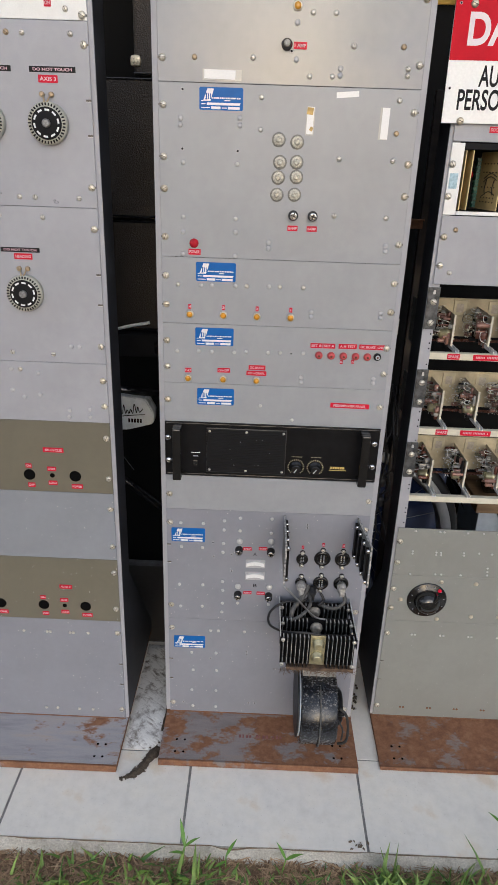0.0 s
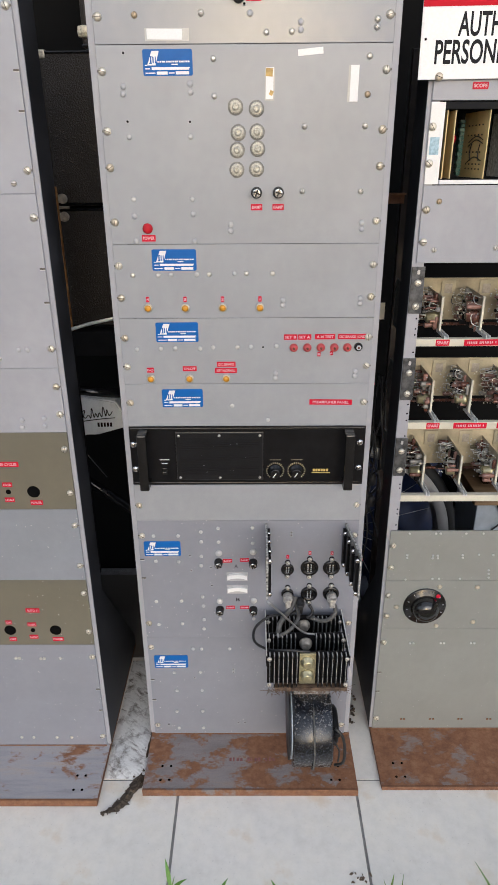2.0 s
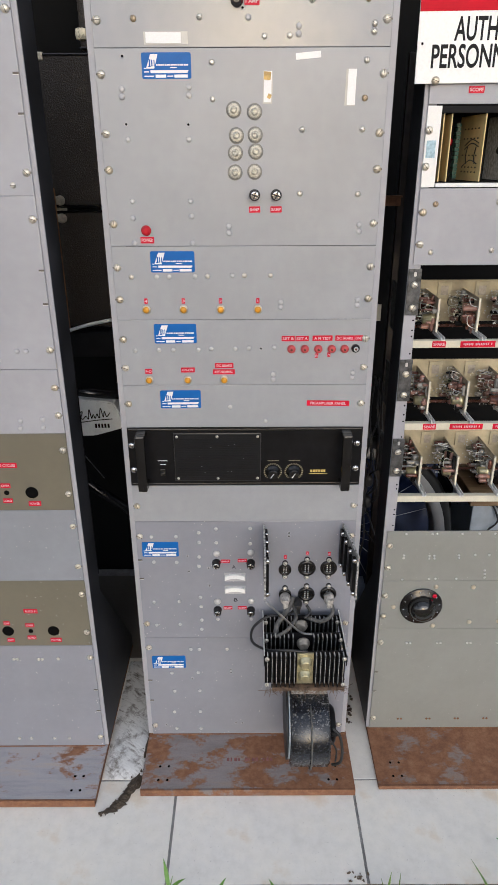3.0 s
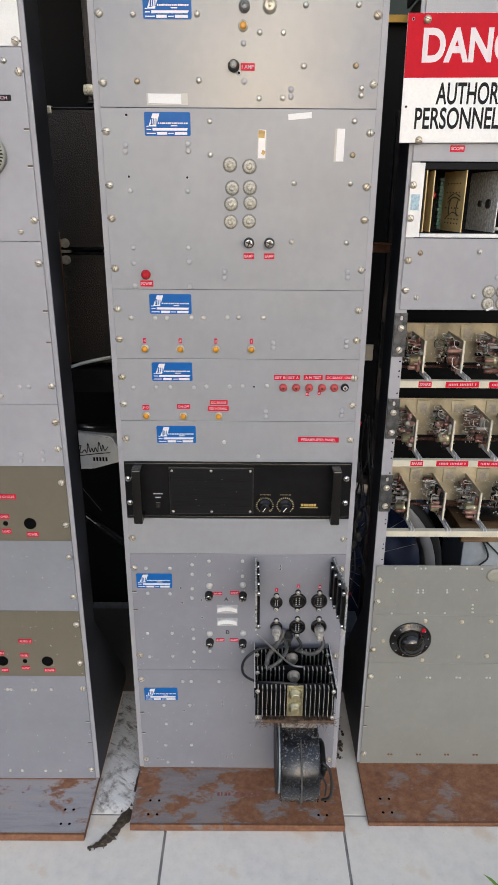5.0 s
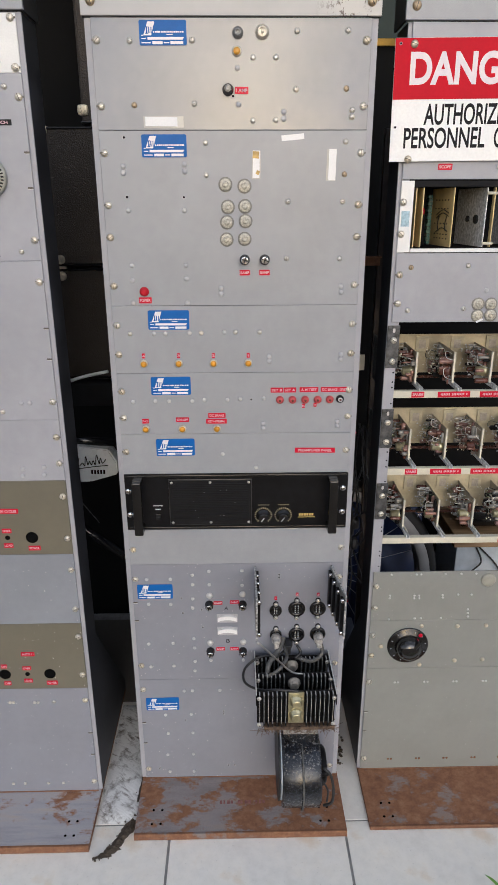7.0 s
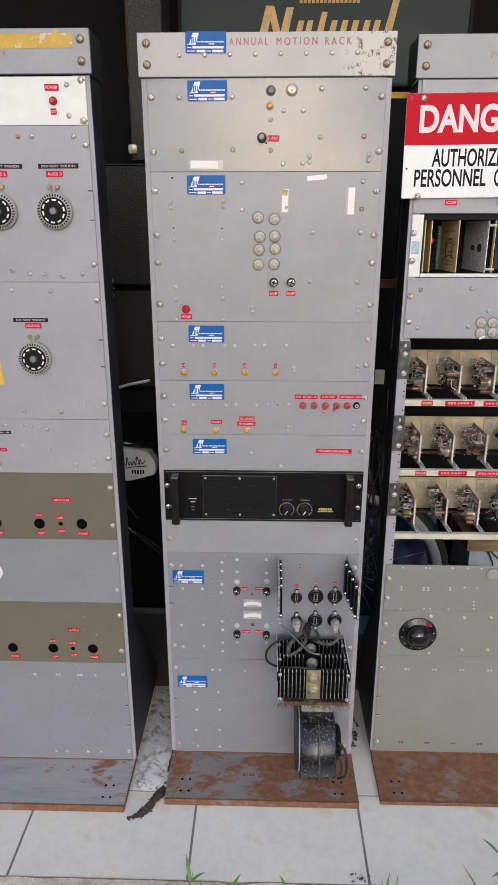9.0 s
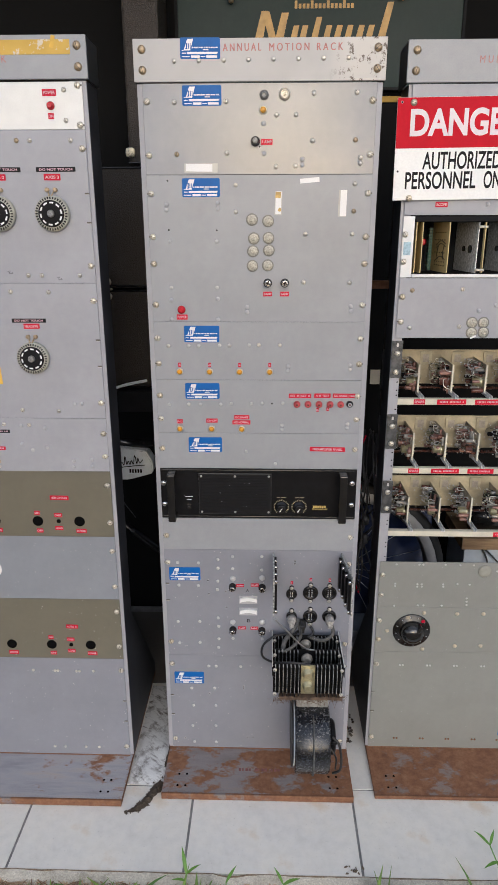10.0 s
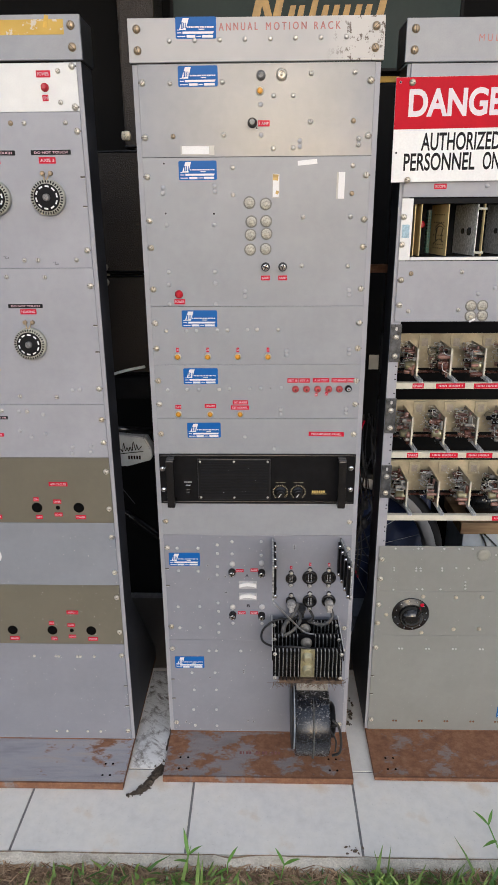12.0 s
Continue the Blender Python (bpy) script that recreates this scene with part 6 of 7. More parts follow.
def card_cage():
    root = thing("card_cage", (RX, RY, 1.3235), "open card cage with tan circuit boards and metal shields", "card cage")
    for s in (-1, 1):
        bm = bmesh.new()
        lo, hi = sorted((s * 0.2413, s * 0.2165))
        box(bm, lo, hi, 0, 0.0035, 0.0, 0.130, 0.0008)
        ear = part("mounting_ear", bm, WHITE, root, "white mounting ear")
        for z in (0.092, 0.034):
            piece("screw", M_SCREW, ear, (s * 0.236, 0, z), random.uniform(0, 180))
    bm = bmesh.new()
    plate(bm, 0.016, 0.028, 0.0006)
    part("sticker", bm, surface("pale_blue_sticker", (0.35, 0.50, 0.58), 0.5, 0, 0.3, 200), root, "small pale blue sticker", (-0.230, 0.0, 0.062))
    bm = bmesh.new()
    box(bm, -0.2160, 0.2160, -0.002, 0.012, 0.0, 0.0070, 0.001)
    part("bottom_rail", bm, WHITE, root, "white bottom rail")
    bm = bmesh.new()
    box(bm, -0.2160, 0.2160, 0.002, 0.012, 0.119, 0.130, 0.001)
    part("top_rail", bm, DULL_BLACK, root)
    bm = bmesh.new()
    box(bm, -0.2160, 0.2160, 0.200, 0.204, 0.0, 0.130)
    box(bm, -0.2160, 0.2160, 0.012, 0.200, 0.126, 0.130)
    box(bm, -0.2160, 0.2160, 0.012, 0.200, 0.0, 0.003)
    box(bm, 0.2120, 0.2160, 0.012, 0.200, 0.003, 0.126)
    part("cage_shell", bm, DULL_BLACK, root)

    def board(x, front, back, material, label, z0=0.009, z1=0.118, turn=0.0):
        bm = bmesh.new()
        box(bm, -0.0010, 0.0010, front, back, z0, z1)
        ob = part("circuit_board", bm, material, root, label, (x, 0, 0))
        ob.rotation_euler = (0, 0, radians(turn))
        return ob

    board(-0.2100, 0.006, 0.19, BOARD, "tan circuit board")
    board(-0.1960, 0.006, 0.06, BOARD, "tan circuit board")
    bm = bmesh.new()
    for k in range(14):
        box(bm, -0.004 - 0.0015 * (k % 2), 0.003, 0.085, 0.100, 0.012 + k * 0.0068, 0.0175 + k * 0.0068)
    part("terminal_strip", bm, surface("dark_green_strip", (0.010, 0.085, 0.055), 0.4), root, "dark green toothed terminal strip", (-0.158, 0, 0))
    bm = bmesh.new()
    lathe(bm, [(0.008, 0), (0.008, 0.01), (0.005, 0.012)], (-0.178, 0.09, 0.075), "Y", 14)
    part("lamp", bm, RED_LENS, root, "small red lamp")
    b = board(-0.1370, 0.004, 0.12, BOARD, "tan circuit board with black wiring", turn=4)
    bm = bmesh.new()
    for z in (0.038, 0.066, 0.072):
        tube(bm, [(-0.0022, 0.020, z), (-0.003, 0.05, z + 0.006), (-0.0022, 0.085, z - 0.004)], 0.0009, 5)
    for y in (0.03, 0.07):
        tube(bm, [(-0.0022, y, 0.066), (-0.003, y + 0.004, 0.050), (-0.0022, y, 0.038)], 0.0009, 5)
    for y in (0.024, 0.040, 0.056, 0.072, 0.088):
        for z in (0.024, 0.032, 0.052, 0.080, 0.096):
            lathe(bm, [(0.0014, -0.0006), (0.0014, -0.0022)], (-0.0008, y + 0.003 * (z > 0.05), z), "X", 6)
    part("wiring", bm, WIRE_BLACK, b)
    for x in (-0.072, 0.004, 0.080, 0.150):
        s = board(x, 0.008, 0.15, SHIELD, "galvanised metal shield plate", turn=4)
        for y, z, r in ((0.045, 0.060, 0.0085), (0.085, 0.060, 0.006)):
            bm = bmesh.new()
            lathe(bm, [(r, -0.005), (r, 0.005), (r * 0.6, 0.007)], (0, y, z), "X", 16)
            part("grommet", bm, WIRE_BLACK, s)
        board(x + 0.013, 0.004, 0.016, BOARD, "tan spacer strip")
        for z in (0.016, 0.108):
            bm = bmesh.new()
            rod(bm, (x - 0.002, 0.006, z), (x + 0.018, 0.006, z), 0.0028, 8)
            part("spacer", bm, CREAM, root)


card_cage()


def relay_shelf(z, tops, seed, brown):
    rng = random.Random(seed)
    root = thing("relay_shelf", (RX, RY, z), "cream relay shelf with dusty upright component cards", "relay shelf", "relay shelves")
    bm = bmesh.new()
    box(bm, -0.2260, 0.2260, 0.010, 0.024, -0.0075, 0.0075, 0.001)
    part("front_rail", bm, CREAM, root, "cream front rail")
    bm = bmesh.new()
    box(bm, -0.2260, 0.2260, 0.172, 0.176, 0.008, 0.098)
    plate_ob = part("back_plate", bm, CREAM_DIRTY, root, "dusty cream back plate")
    for s in (-1, 1):
        bm = bmesh.new()
        box(bm, s * 0.2235, s * 0.2260, 0.024, 0.172, -0.0075, 0.0075)
        part("side_rail", bm, CREAM, root)
        bm = bmesh.new()
        lo, hi = sorted((s * 0.2480, s * 0.2230))
        box(bm, lo, hi, 0.0010, 0.0042, 0.060, 0.148, 0.0006)
        b = part("bracket", bm, BRACKET, root, "dark steel mounting bracket")
        for zz, mesh in ((0.118, M_SCREW), (0.074, M_SCREW)):
            piece("screw", mesh, b, (s * 0.2350, 0.0010, zz), rng.uniform(0, 180))
        bm = bmesh.new()
        lo, hi = sorted((s * 0.2375, s * 0.2345))
        box(bm, lo, hi, 0.094, 0.176, -0.004, 0.098, 0.0008)
        lathe(bm, [(0.006, 0.0), (0.006, 0.004), (0.004, 0.006)], (s * 0.2375 - (0.006 if s < 0 else 0), 0.108, 0.060), "X", 12)
        part("end_plate", bm, DUSTY_PLATE, root, "dusty metal end plate")
        bm = bmesh.new()
        plate(bm, 0.005, 0.0085, 0.0005, 0.002)
        part("slot", bm, PLUG_WORN, b, "", (s * 0.2350, 0.0010, 0.138))
    for i in range(6):
        x = -0.1730 + 0.0815 * i
        if x > 0.215:
            continue
        bm = bmesh.new()
        box(bm, x - 0.050, x - 0.020, 0.168, 0.1718, 0.058, 0.094, 0.0008)
        sq = part("connector", bm, BOARD_CREAM, plate_ob, "cream connector frame")
        bm = bmesh.new()
        box(bm, x - 0.043, x - 0.027, 0.1670, 0.1682, 0.066, 0.086)
        part("connector_slot", bm, TAN_CAN, plate_ob)
        bm = bmesh.new()
        box(bm, -0.0042, 0.0042, 0.006, 0.168, 0.0076, 0.0096)
        for s in (-1, 1):
            box(bm, s * 0.0042, s * 0.0028, 0.006, 0.168, 0.0096, 0.0150)
        part("card_guide", bm, SHIELD, root, "bright card guide channel", (x + 0.006, 0, 0))
        bm = bmesh.new()
        box(bm, -0.0008, 0.0008, 0.056, 0.168, 0.0100, tops)
        card = part("relay_card", bm, BOARD_DUSTY, root, "dusty card crowded with components", (x + 0.004, 0, 0))
        bm = bmesh.new()
        box(bm, -0.0021, 0.0021, 0.050, 0.0555, 0.0100, tops + 0.001, 0.0005)
        part("card_edge", bm, CREAM, card, "cream front edge")
        # a round transformer can and its pins near the front
        bm = bmesh.new()
        lathe(bm, [(0.0135, -0.0008), (0.0135, -0.010), (0.0105, -0.012), (0.0095, -0.024), (0.006, -0.025)], (0, 0.074, 0.036), "X", 18)
        part("relay_coil", bm, TRANSISTOR if rng.random() < 0.5 or not brown else BROWN_PART, card, "round relay coil")
        bm = bmesh.new()
        for k in range(6):
            rod(bm, (0.0008, 0.066, 0.026 + k * 0.008), (0.006 + rng.uniform(0, 0.004), 0.066, 0.026 + k * 0.008), 0.0018, 6)
        part("solder_pins", bm, TRANSISTOR, card, "row of pale solder pins")
        for k in range(40):
            y = 0.058 + rng.uniform(0, 0.097)
            zz = rng.uniform(0.016, tops - 0.008)
            r = rng.uniform(0.0018, 0.0058)
            tall = rng.uniform(0.008, 0.030)
            bm = bmesh.new()
            if rng.random() < 0.6:
                lathe(bm, [(r * 0.6, -0.001), (r, -0.003), (r, -tall), (r * 0.7, -tall - 0.002)], (0, y, zz), "X", 12)
            else:
                half = tall * 0.55
                m = (-0.002 - r, y, zz - half)
                lathe(bm, [(r * 0.7, 0), (r, 0.002), (r, half * 2 - 0.002), (r * 0.7, half * 2)], m, "Z", 12)
            part("component", bm, rng.choice((PINK_PART, BROWN_PART, PINK_PART, DULL_BLACK, PINK_PART, GREY_PART)) if brown else rng.choice((GREY_PART, DULL_BLACK, BROWN_PART, PINK_PART, GREY_PART)), card)
        for k in range(13):
            y, zz = rng.uniform(0.064, 0.155), rng.uniform(0.034, tops - 0.002)
            dy, dz, out = rng.uniform(-0.03, 0.03), rng.uniform(-0.026, 0.012), rng.uniform(0.008, 0.034)
            bm = bmesh.new()
            tube(bm, [(-0.001, y, zz), (-out, y + dy * 0.3, zz + 0.006), (-out, y + dy * 0.7, zz + dz * 0.6), (-0.003, y + dy, zz + dz)], 0.0005 if k % 2 else 0.0008, 5)
            part("wire", bm, (WIRE_WHITE, BARE, WIRE_GREY, WIRE_WHITE, GREEN_PART)[k % 5], card)
        bm = bmesh.new()
        for k in range(46):
            bmesh.ops.create_icosphere(bm, subdivisions=1, radius=rng.uniform(0.0009, 0.0022), matrix=pose(-rng.uniform(0.008, 0.044), rng.uniform(0.060, 0.155), rng.uniform(0.022, tops)))
        part("solder_spatter", bm, PLUG_WORN if rng.random() < 0.6 else CREAM, card, "bright solder tags")["kind"] = "stuff"
    # red tape labels along the rail
    for x, w, words in ((-0.1725, 0.027, "SPARE"), (-0.0955, 0.069, None), (-0.008, 0.064, None), (0.073, 0.060, None), (0.155, 0.060, None)):
        if brown or x > 0.0:
            tape(root, (x, 0.010, 0.0002), w, 0.0125, words)
    bm = bmesh.new()
    tube(bm, [(-0.20, 0.165, -0.002), (-0.07, 0.163, 0.001), (0.06, 0.165, -0.002), (0.20, 0.163, 0.001)], 0.0035, 8)
    for k in range(44):
        x = -0.19 + k * 0.0088
        rod(bm, (x, 0.163, 0.0), (x + 0.002, 0.156, 0.003 + rng.uniform(-0.004, 0.003)), 0.0016, 5)
    part("wiring_harness", bm, BROWN_PART, root, "brown laced wiring harness")


relay_shelf(1.0325, 0.081, 21, True)
relay_shelf(0.8555, 0.084, 22, True)
relay_shelf(0.6835, 0.082, 23, False)
for z in (1.082, 1.062, 1.05, 1.015, 0.905, 0.885, 0.870, 0.835, 0.722, 0.712, 0.660, 0.648, 0.620):
    bm = bmesh.new()
    lathe(bm, [(0.0017, 0.0002), (0.0017, 0.0006)], (-0.2300, 0.0046, z), "Y", 10)
    part("rack_hole", bm, HOLE, right_rack)


# ---- behind the racks ----
def speaker_case(x0, x1, y0, z0, z1, label, clasp):
    root = thing("speaker_case", ((x0 + x1) / 2, y0 + 0.09, z0), label, "speaker case", "stacked black cases")
    w, h = x1 - x0, z1 - z0
    bm = bmesh.new()
    box(bm, -w / 2, w / 2, -0.09, 0.09, 0.001, h - 0.002, 0.008)
    part("body", bm, TOLEX, root, "black pebbled covering")
    for z in (0.004, h - 0.008):
        bm = bmesh.new()
        box(bm, -w / 2 - 0.0015, w / 2 + 0.0015, -0.0925, -0.084, z, z + 0.006, 0.002)
        part("piping", bm, BLACK_PLASTIC, root, "black edge piping")
    if not clasp:
        bm = bmesh.new()
        box(bm, -w / 2 - 0.002, -w / 2 + 0.018, -0.094, -0.070, h - 0.018, h + 0.001, 0.004)
        part("corner_cap", bm, BRASS, root, "brass corner cap")
    if clasp:
        bm = bmesh.new()
        for s in (-1, 1):
            lathe(bm, [(0.0125, 0.090), (0.0125, 0.094), (0.009, 0.096)], (-w / 2 + 0.026, 0, h + s * 0.022), "Y", 18)
            box(bm, -w / 2 + 0.006, -w / 2 + 0.028, -0.094, -0.0902, h + s * 0.022 - 0.010, h + s * 0.022 + 0.010, 0.002)
        box(bm, -w / 2 + 0.002, -w / 2 + 0.042, -0.099, -0.0902, h - 0.003, h + 0.004, 0.002)
        part("clasp", bm, BRASS, root, "brass clasp")
    return root




def dark_bench():
    root = thing("bench", (-0.25, 0.66, 0), "dark bench under the stacked black cases", "bench")
    bm = bmesh.new()
    box(bm, -0.28, 0.30, -0.115, 0.11, 0.86, 0.930, 0.003)
    part("top", bm, DULL_BLACK, root)
    for x in (0.02, 0.27):
        for y in (-0.08, 0.08):
            bm = bmesh.new()
            box(bm, x - 0.02, x + 0.02, y - 0.02, y + 0.02, 0, 0.8595, 0.002)
            part("leg", bm, DULL_BLACK, root)


dark_bench()
speaker_case(-0.505, 0.02, 0.575, 0.932, 1.250, "black pebbled speaker case with a brass clasp", True)
speaker_case(-0.500, 0.02, 0.575, 1.252, 1.605, "black pebbled speaker case with brass corners", False)
upright_case = speaker_case(-0.392, -0.29, 0.585, 1.607, 2.42, "upright black pebbled case on the stack", False)
bm = bmesh.new()
box(bm, -0.014, 0.014, -0.010, 0.012, -0.014, 0.013, 0.0095)
part("corner_cap", bm, BRASS_PALE, upright_case, "pale metal corner cap", (-0.3871 - upright_case.location.x, -0.090, 1.6433 - upright_case.location.z))


def wooden_stake():
    root = thing("wooden_stake", (-0.4945, 0.553, 0.930), "orange wooden slat standing against the black cases", "wooden slat")
    bm = bmesh.new()
    box(bm, -0.0085, 0.0085, -0.006, 0.006, 0, 0.372, 0.001)
    part("slat", bm, WOOD_ORANGE, root)


wooden_stake()


def bicycle():
    y0 = 0.45
    root = thing("bicycle", (-0.25, y0, 0), "old black bicycle with a pale tank and grey whitewall tyres", "bicycle")
    for hub in (0.53, -0.58):
        bm = bmesh.new()
        ring = []
        for k in range(12):
            a = 2 * math.pi * k / 12
            ring.append((0.308 + 0.024 * math.cos(a), 0.024 * math.sin(a)))
        seg = 56
        vs = [[bm.verts.new((r * math.cos(2 * math.pi * i / seg), d, r * math.sin(2 * math.pi * i / seg))) for r, d in ring] for i in range(seg)]
        for i in range(seg):
            for k in range(12):
                bm.faces.new((vs[i][k], vs[(i + 1) % seg][k], vs[(i + 1) % seg][(k + 1) % 12], vs[i][(k + 1) % 12])).smooth = True
        wheel = part("tyre", bm, RUBBER, root, "black tyre", (hub, 0, 0.332))
        bm = bmesh.new()
        lathe(bm, [(0.276, 0.021), (0.282, 0.0255), (0.302, 0.0262), (0.306, 0.0235)], seg=56, caps=False)
        part("whitewall", bm, WHITEWALL, wheel, "grey whitewall band")
        bm = bmesh.new()
        lathe(bm, [(0.268, -0.012), (0.286, -0.014), (0.286, 0.014), (0.268, 0.012), (0.268, -0.012)], seg=48, caps=False)
        part("rim", bm, STEEL, wheel)
        bm = bmesh.new()
        for k in range(18):
            a = 2 * math.pi * k / 18
            rod(bm, (0.02 * math.cos(a + 1), 0, 0.02 * math.sin(a + 1)), (0.27 * math.cos(a), 0, 0.27 * math.sin(a)), 0.001, 4)
        rod(bm, (0, -0.05, 0), (0, 0.05, 0), 0.02, 12)
        part("spokes", bm, STEEL, wheel)
    tubes = [((0.53, 0.03, 0.332), (0.06, 0.03, 0.30)), ((0.53, 0.03, 0.332), (0.0, 0.03, 0.74)), ((0.06, 0, 0.30), (-0.03, 0, 0.86)), ((-0.02, 0, 0.78), (-0.44, 0, 0.80)),
             ((0.06, 0, 0.30), (-0.45, 0, 0.70)), ((-0.43, 0, 0.86), (-0.47, 0, 0.62)), ((-0.47, 0.04, 0.62), (-0.58, 0.04, 0.332))]
    for a, b in tubes:
        bm = bmesh.new()
        rod(bm, a, b, 0.014, 12)
        part("frame_tube", bm, BIKE_BLACK, root)
    bm = bmesh.new()
    outline = [(-0.30, 0.802), (-0.205, 0.790), (-0.115, 0.776), (-0.094, 0.738), (-0.096, 0.701), (-0.173, 0.679), (-0.20, 0.680), (-0.30, 0.700)]
    f = [bm.verts.new((x + 0.007 * (x > -0.2), -0.030, z - 0.007)) for x, z in outline]
    b = [bm.verts.new((x + 0.007 * (x > -0.2), 0.026, z - 0.007)) for x, z in outline]
    bm.faces.new(f), bm.faces.new(b[::-1])
    for i in range(len(outline)):
        j = (i + 1) % len(outline)
        bm.faces.new((f[i], b[i], b[j], f[j]))
    bmesh.ops.bevel(bm, geom=list(bm.edges), offset=0.004, segments=2, affect="EDGES")
    tank = part("tank", bm, BIKE_PALE, root, "pale pointed tank with black script")
    bm = bmesh.new()
    script = [(-0.212, 0.712), (-0.205, 0.735), (-0.214, 0.728), (-0.206, 0.713), (-0.196, 0.722), (-0.190, 0.714), (-0.186, 0.742), (-0.181, 0.716), (-0.176, 0.727), (-0.171, 0.716), (-0.166, 0.729), (-0.160, 0.717), (-0.155, 0.746), (-0.149, 0.719), (-0.145, 0.737), (-0.140, 0.721), (-0.130, 0.732)]
    tube(bm, [(x + 0.012, -0.0308, z + 0.009) for x, z in script], 0.0013, 5)
    tube(bm, [(-0.203, -0.0308, 0.713), (-0.148, -0.0308, 0.720), (-0.113, -0.0308, 0.723)], 0.0012, 5)
    bars(bm, [(-0.162 + i * 0.0085, -0.1565 + i * 0.0085, 0.697, 0.709) for i in range(5)], 0.0006, -0.0302)
    part("script", bm, INK, tank, "black script drawn as plain strokes")
    bm = bmesh.new()
    lathe(bm, [(0.0, 0), (0.085, 0.01), (0.085, 0.03), (0.05, 0.05)], (0.0, 0, 0.90), "Z", 16)
    part("saddle", bm, BIKE_BLACK, root)
    bm = bmesh.new()
    tube(bm, [(-0.255, -0.05, 0.955), (-0.20, -0.055, 0.972), (-0.150, -0.05, 0.986), (-0.088, -0.05, 0.999)], 0.0044, 8)
    part("handlebar_lever", bm, BIKE_PALE, root, "chromed lever")
    bm = bmesh.new()
    tube(bm, [(-0.43, 0, 0.86), (-0.40, -0.02, 0.95), (-0.30, -0.05, 0.95), (-0.255, -0.05, 0.955)], 0.010, 8)
    part("handlebar", bm, BIKE_BLACK, root)
    bm = bmesh.new()
    rod(bm, (-0.215, -0.035, 0.640), (-0.150, -0.035, 0.545), 0.0016, 8)
    part("pump", bm, WIRE_GREY, root, "thin metal rod")
    bm = bmesh.new()
    for k in range(11):
        a0, a1 = radians(20 + 14 * k), radians(34 + 14 * k)
        q = [(0.53 + 0.352 * math.cos(a), y, 0.332 + 0.352 * math.sin(a)) for a, y in ((a0, -0.034), (a1, -0.034), (a1, 0.034), (a0, 0.034))]
        bm.faces.new([bm.verts.new(p) for p in q])
    part("mudguard", bm, BIKE_BLACK, root)


bicycle()


def tarpaulin():
    root = thing("tarpaulin", (0.36, 0.60, 0), "crumpled dark blue tarpaulin heaped behind the racks", "tarpaulin")
    bm = bmesh.new()
    bmesh.ops.create_grid(bm, x_segments=36, y_segments=30, size=1)
    for v in bm.verts:
        x, t = v.co.x * 0.24, (v.co.y + 1) / 2
        k = noise.noise(Vector((x * 14, t * 5, 2)))
        v.co = Vector((x, -0.06 + 0.09 * t + 0.035 * k, 0.50 * t + 0.02 * noise.noise(Vector((x * 9, t * 8, 5))) * t))
    for f in bm.faces:
        f.smooth = True
    bmesh.ops.solidify(bm, geom=bm.faces[:], thickness=0.004)
    part("sheet", bm, CLOTH_BLUE, root)


def plastic_tub():
    root = thing("plastic_tub", (0.29, 0.475, 0), "grey-blue plastic tub on the tiles", "tub")
    bm = bmesh.new()
    for k, (z0, z1, grow) in enumerate(((0.0, 0.10, 0.0), (0.10, 0.125, 0.012))):
        box(bm, -0.075 - grow, 0.075 + grow, -0.045 - grow * 0.5, 0.06, z0, z1, 0.005)
    part("body", bm, TUB_GREY, root)


def shelf_unit():
    root = thing("storage_bench", (0.93, 0.66, 0), "pale blue board bench with a weathered wooden top", "bench")
    bm = bmesh.new()
    box(bm, -0.22, 0.40, -0.10, 0.10, 0.0, 0.375, 0.003)
    part("front_board", bm, BOARD_PALE, root, "pale blue board")
    bm = bmesh.new()
    box(bm, -0.235, 0.42, -0.115, 0.11, 0.3755, 0.418, 0.002)
    part("top", bm, WOOD_BROWN, root, "weathered brown wooden top")
    bm = bmesh.new()
    tube(bm, [(-0.16, -0.108, 0.373), (-0.14, -0.112, 0.32), (-0.17, -0.11, 0.28), (-0.20, -0.11, 0.22)], 0.003, 6)
    tube(bm, [(-0.15, -0.108, 0.373), (-0.09, -0.112, 0.31), (-0.06, -0.11, 0.25)], 0.003, 6)
    part("cable", bm, WIRE_BLACK, root, "hanging black cables")


def blue_bundle():
    root = thing("plastic_bundle", (0.795, 0.42, 1.100), "bright blue plastic bundle behind the relay shelves", "bundle")
    bm = bmesh.new()
    bmesh.ops.create_icosphere(bm, subdivisions=3, radius=1)
    for v in bm.verts:
        k = 1 + 0.28 * noise.noise(v.co * 2.2) + 0.10 * noise.noise(v.co * 6)
        v.co = Vector((v.co.x * 0.040 * k, v.co.y * 0.03 * k, v.co.z * 0.030 * k))
    for f in bm.faces:
        f.smooth = True
    part("bag", bm, BLUE_PLASTIC, root)
    bm = bmesh.new()
    tube(bm, [(0.0, 0.0, 0.02), (0.01, 0.005, 0.3), (0.0, 0.0, 0.62), (0.03, 0.02, 1.42)], 0.003, 6)
    part("cord", bm, WIRE_BLACK, root, "black hanging cord")


def card_tag():
    root = thing("card_tag", (0.4223, 0.800, 0.9256), "buff card tag on the dark wall behind the racks", "card")
    bm = bmesh.new()
    box(bm, -0.0340, 0.0, -0.0025, -0.0002, -0.026, 0.026)
    part("card", bm, CARD_BOX, root)


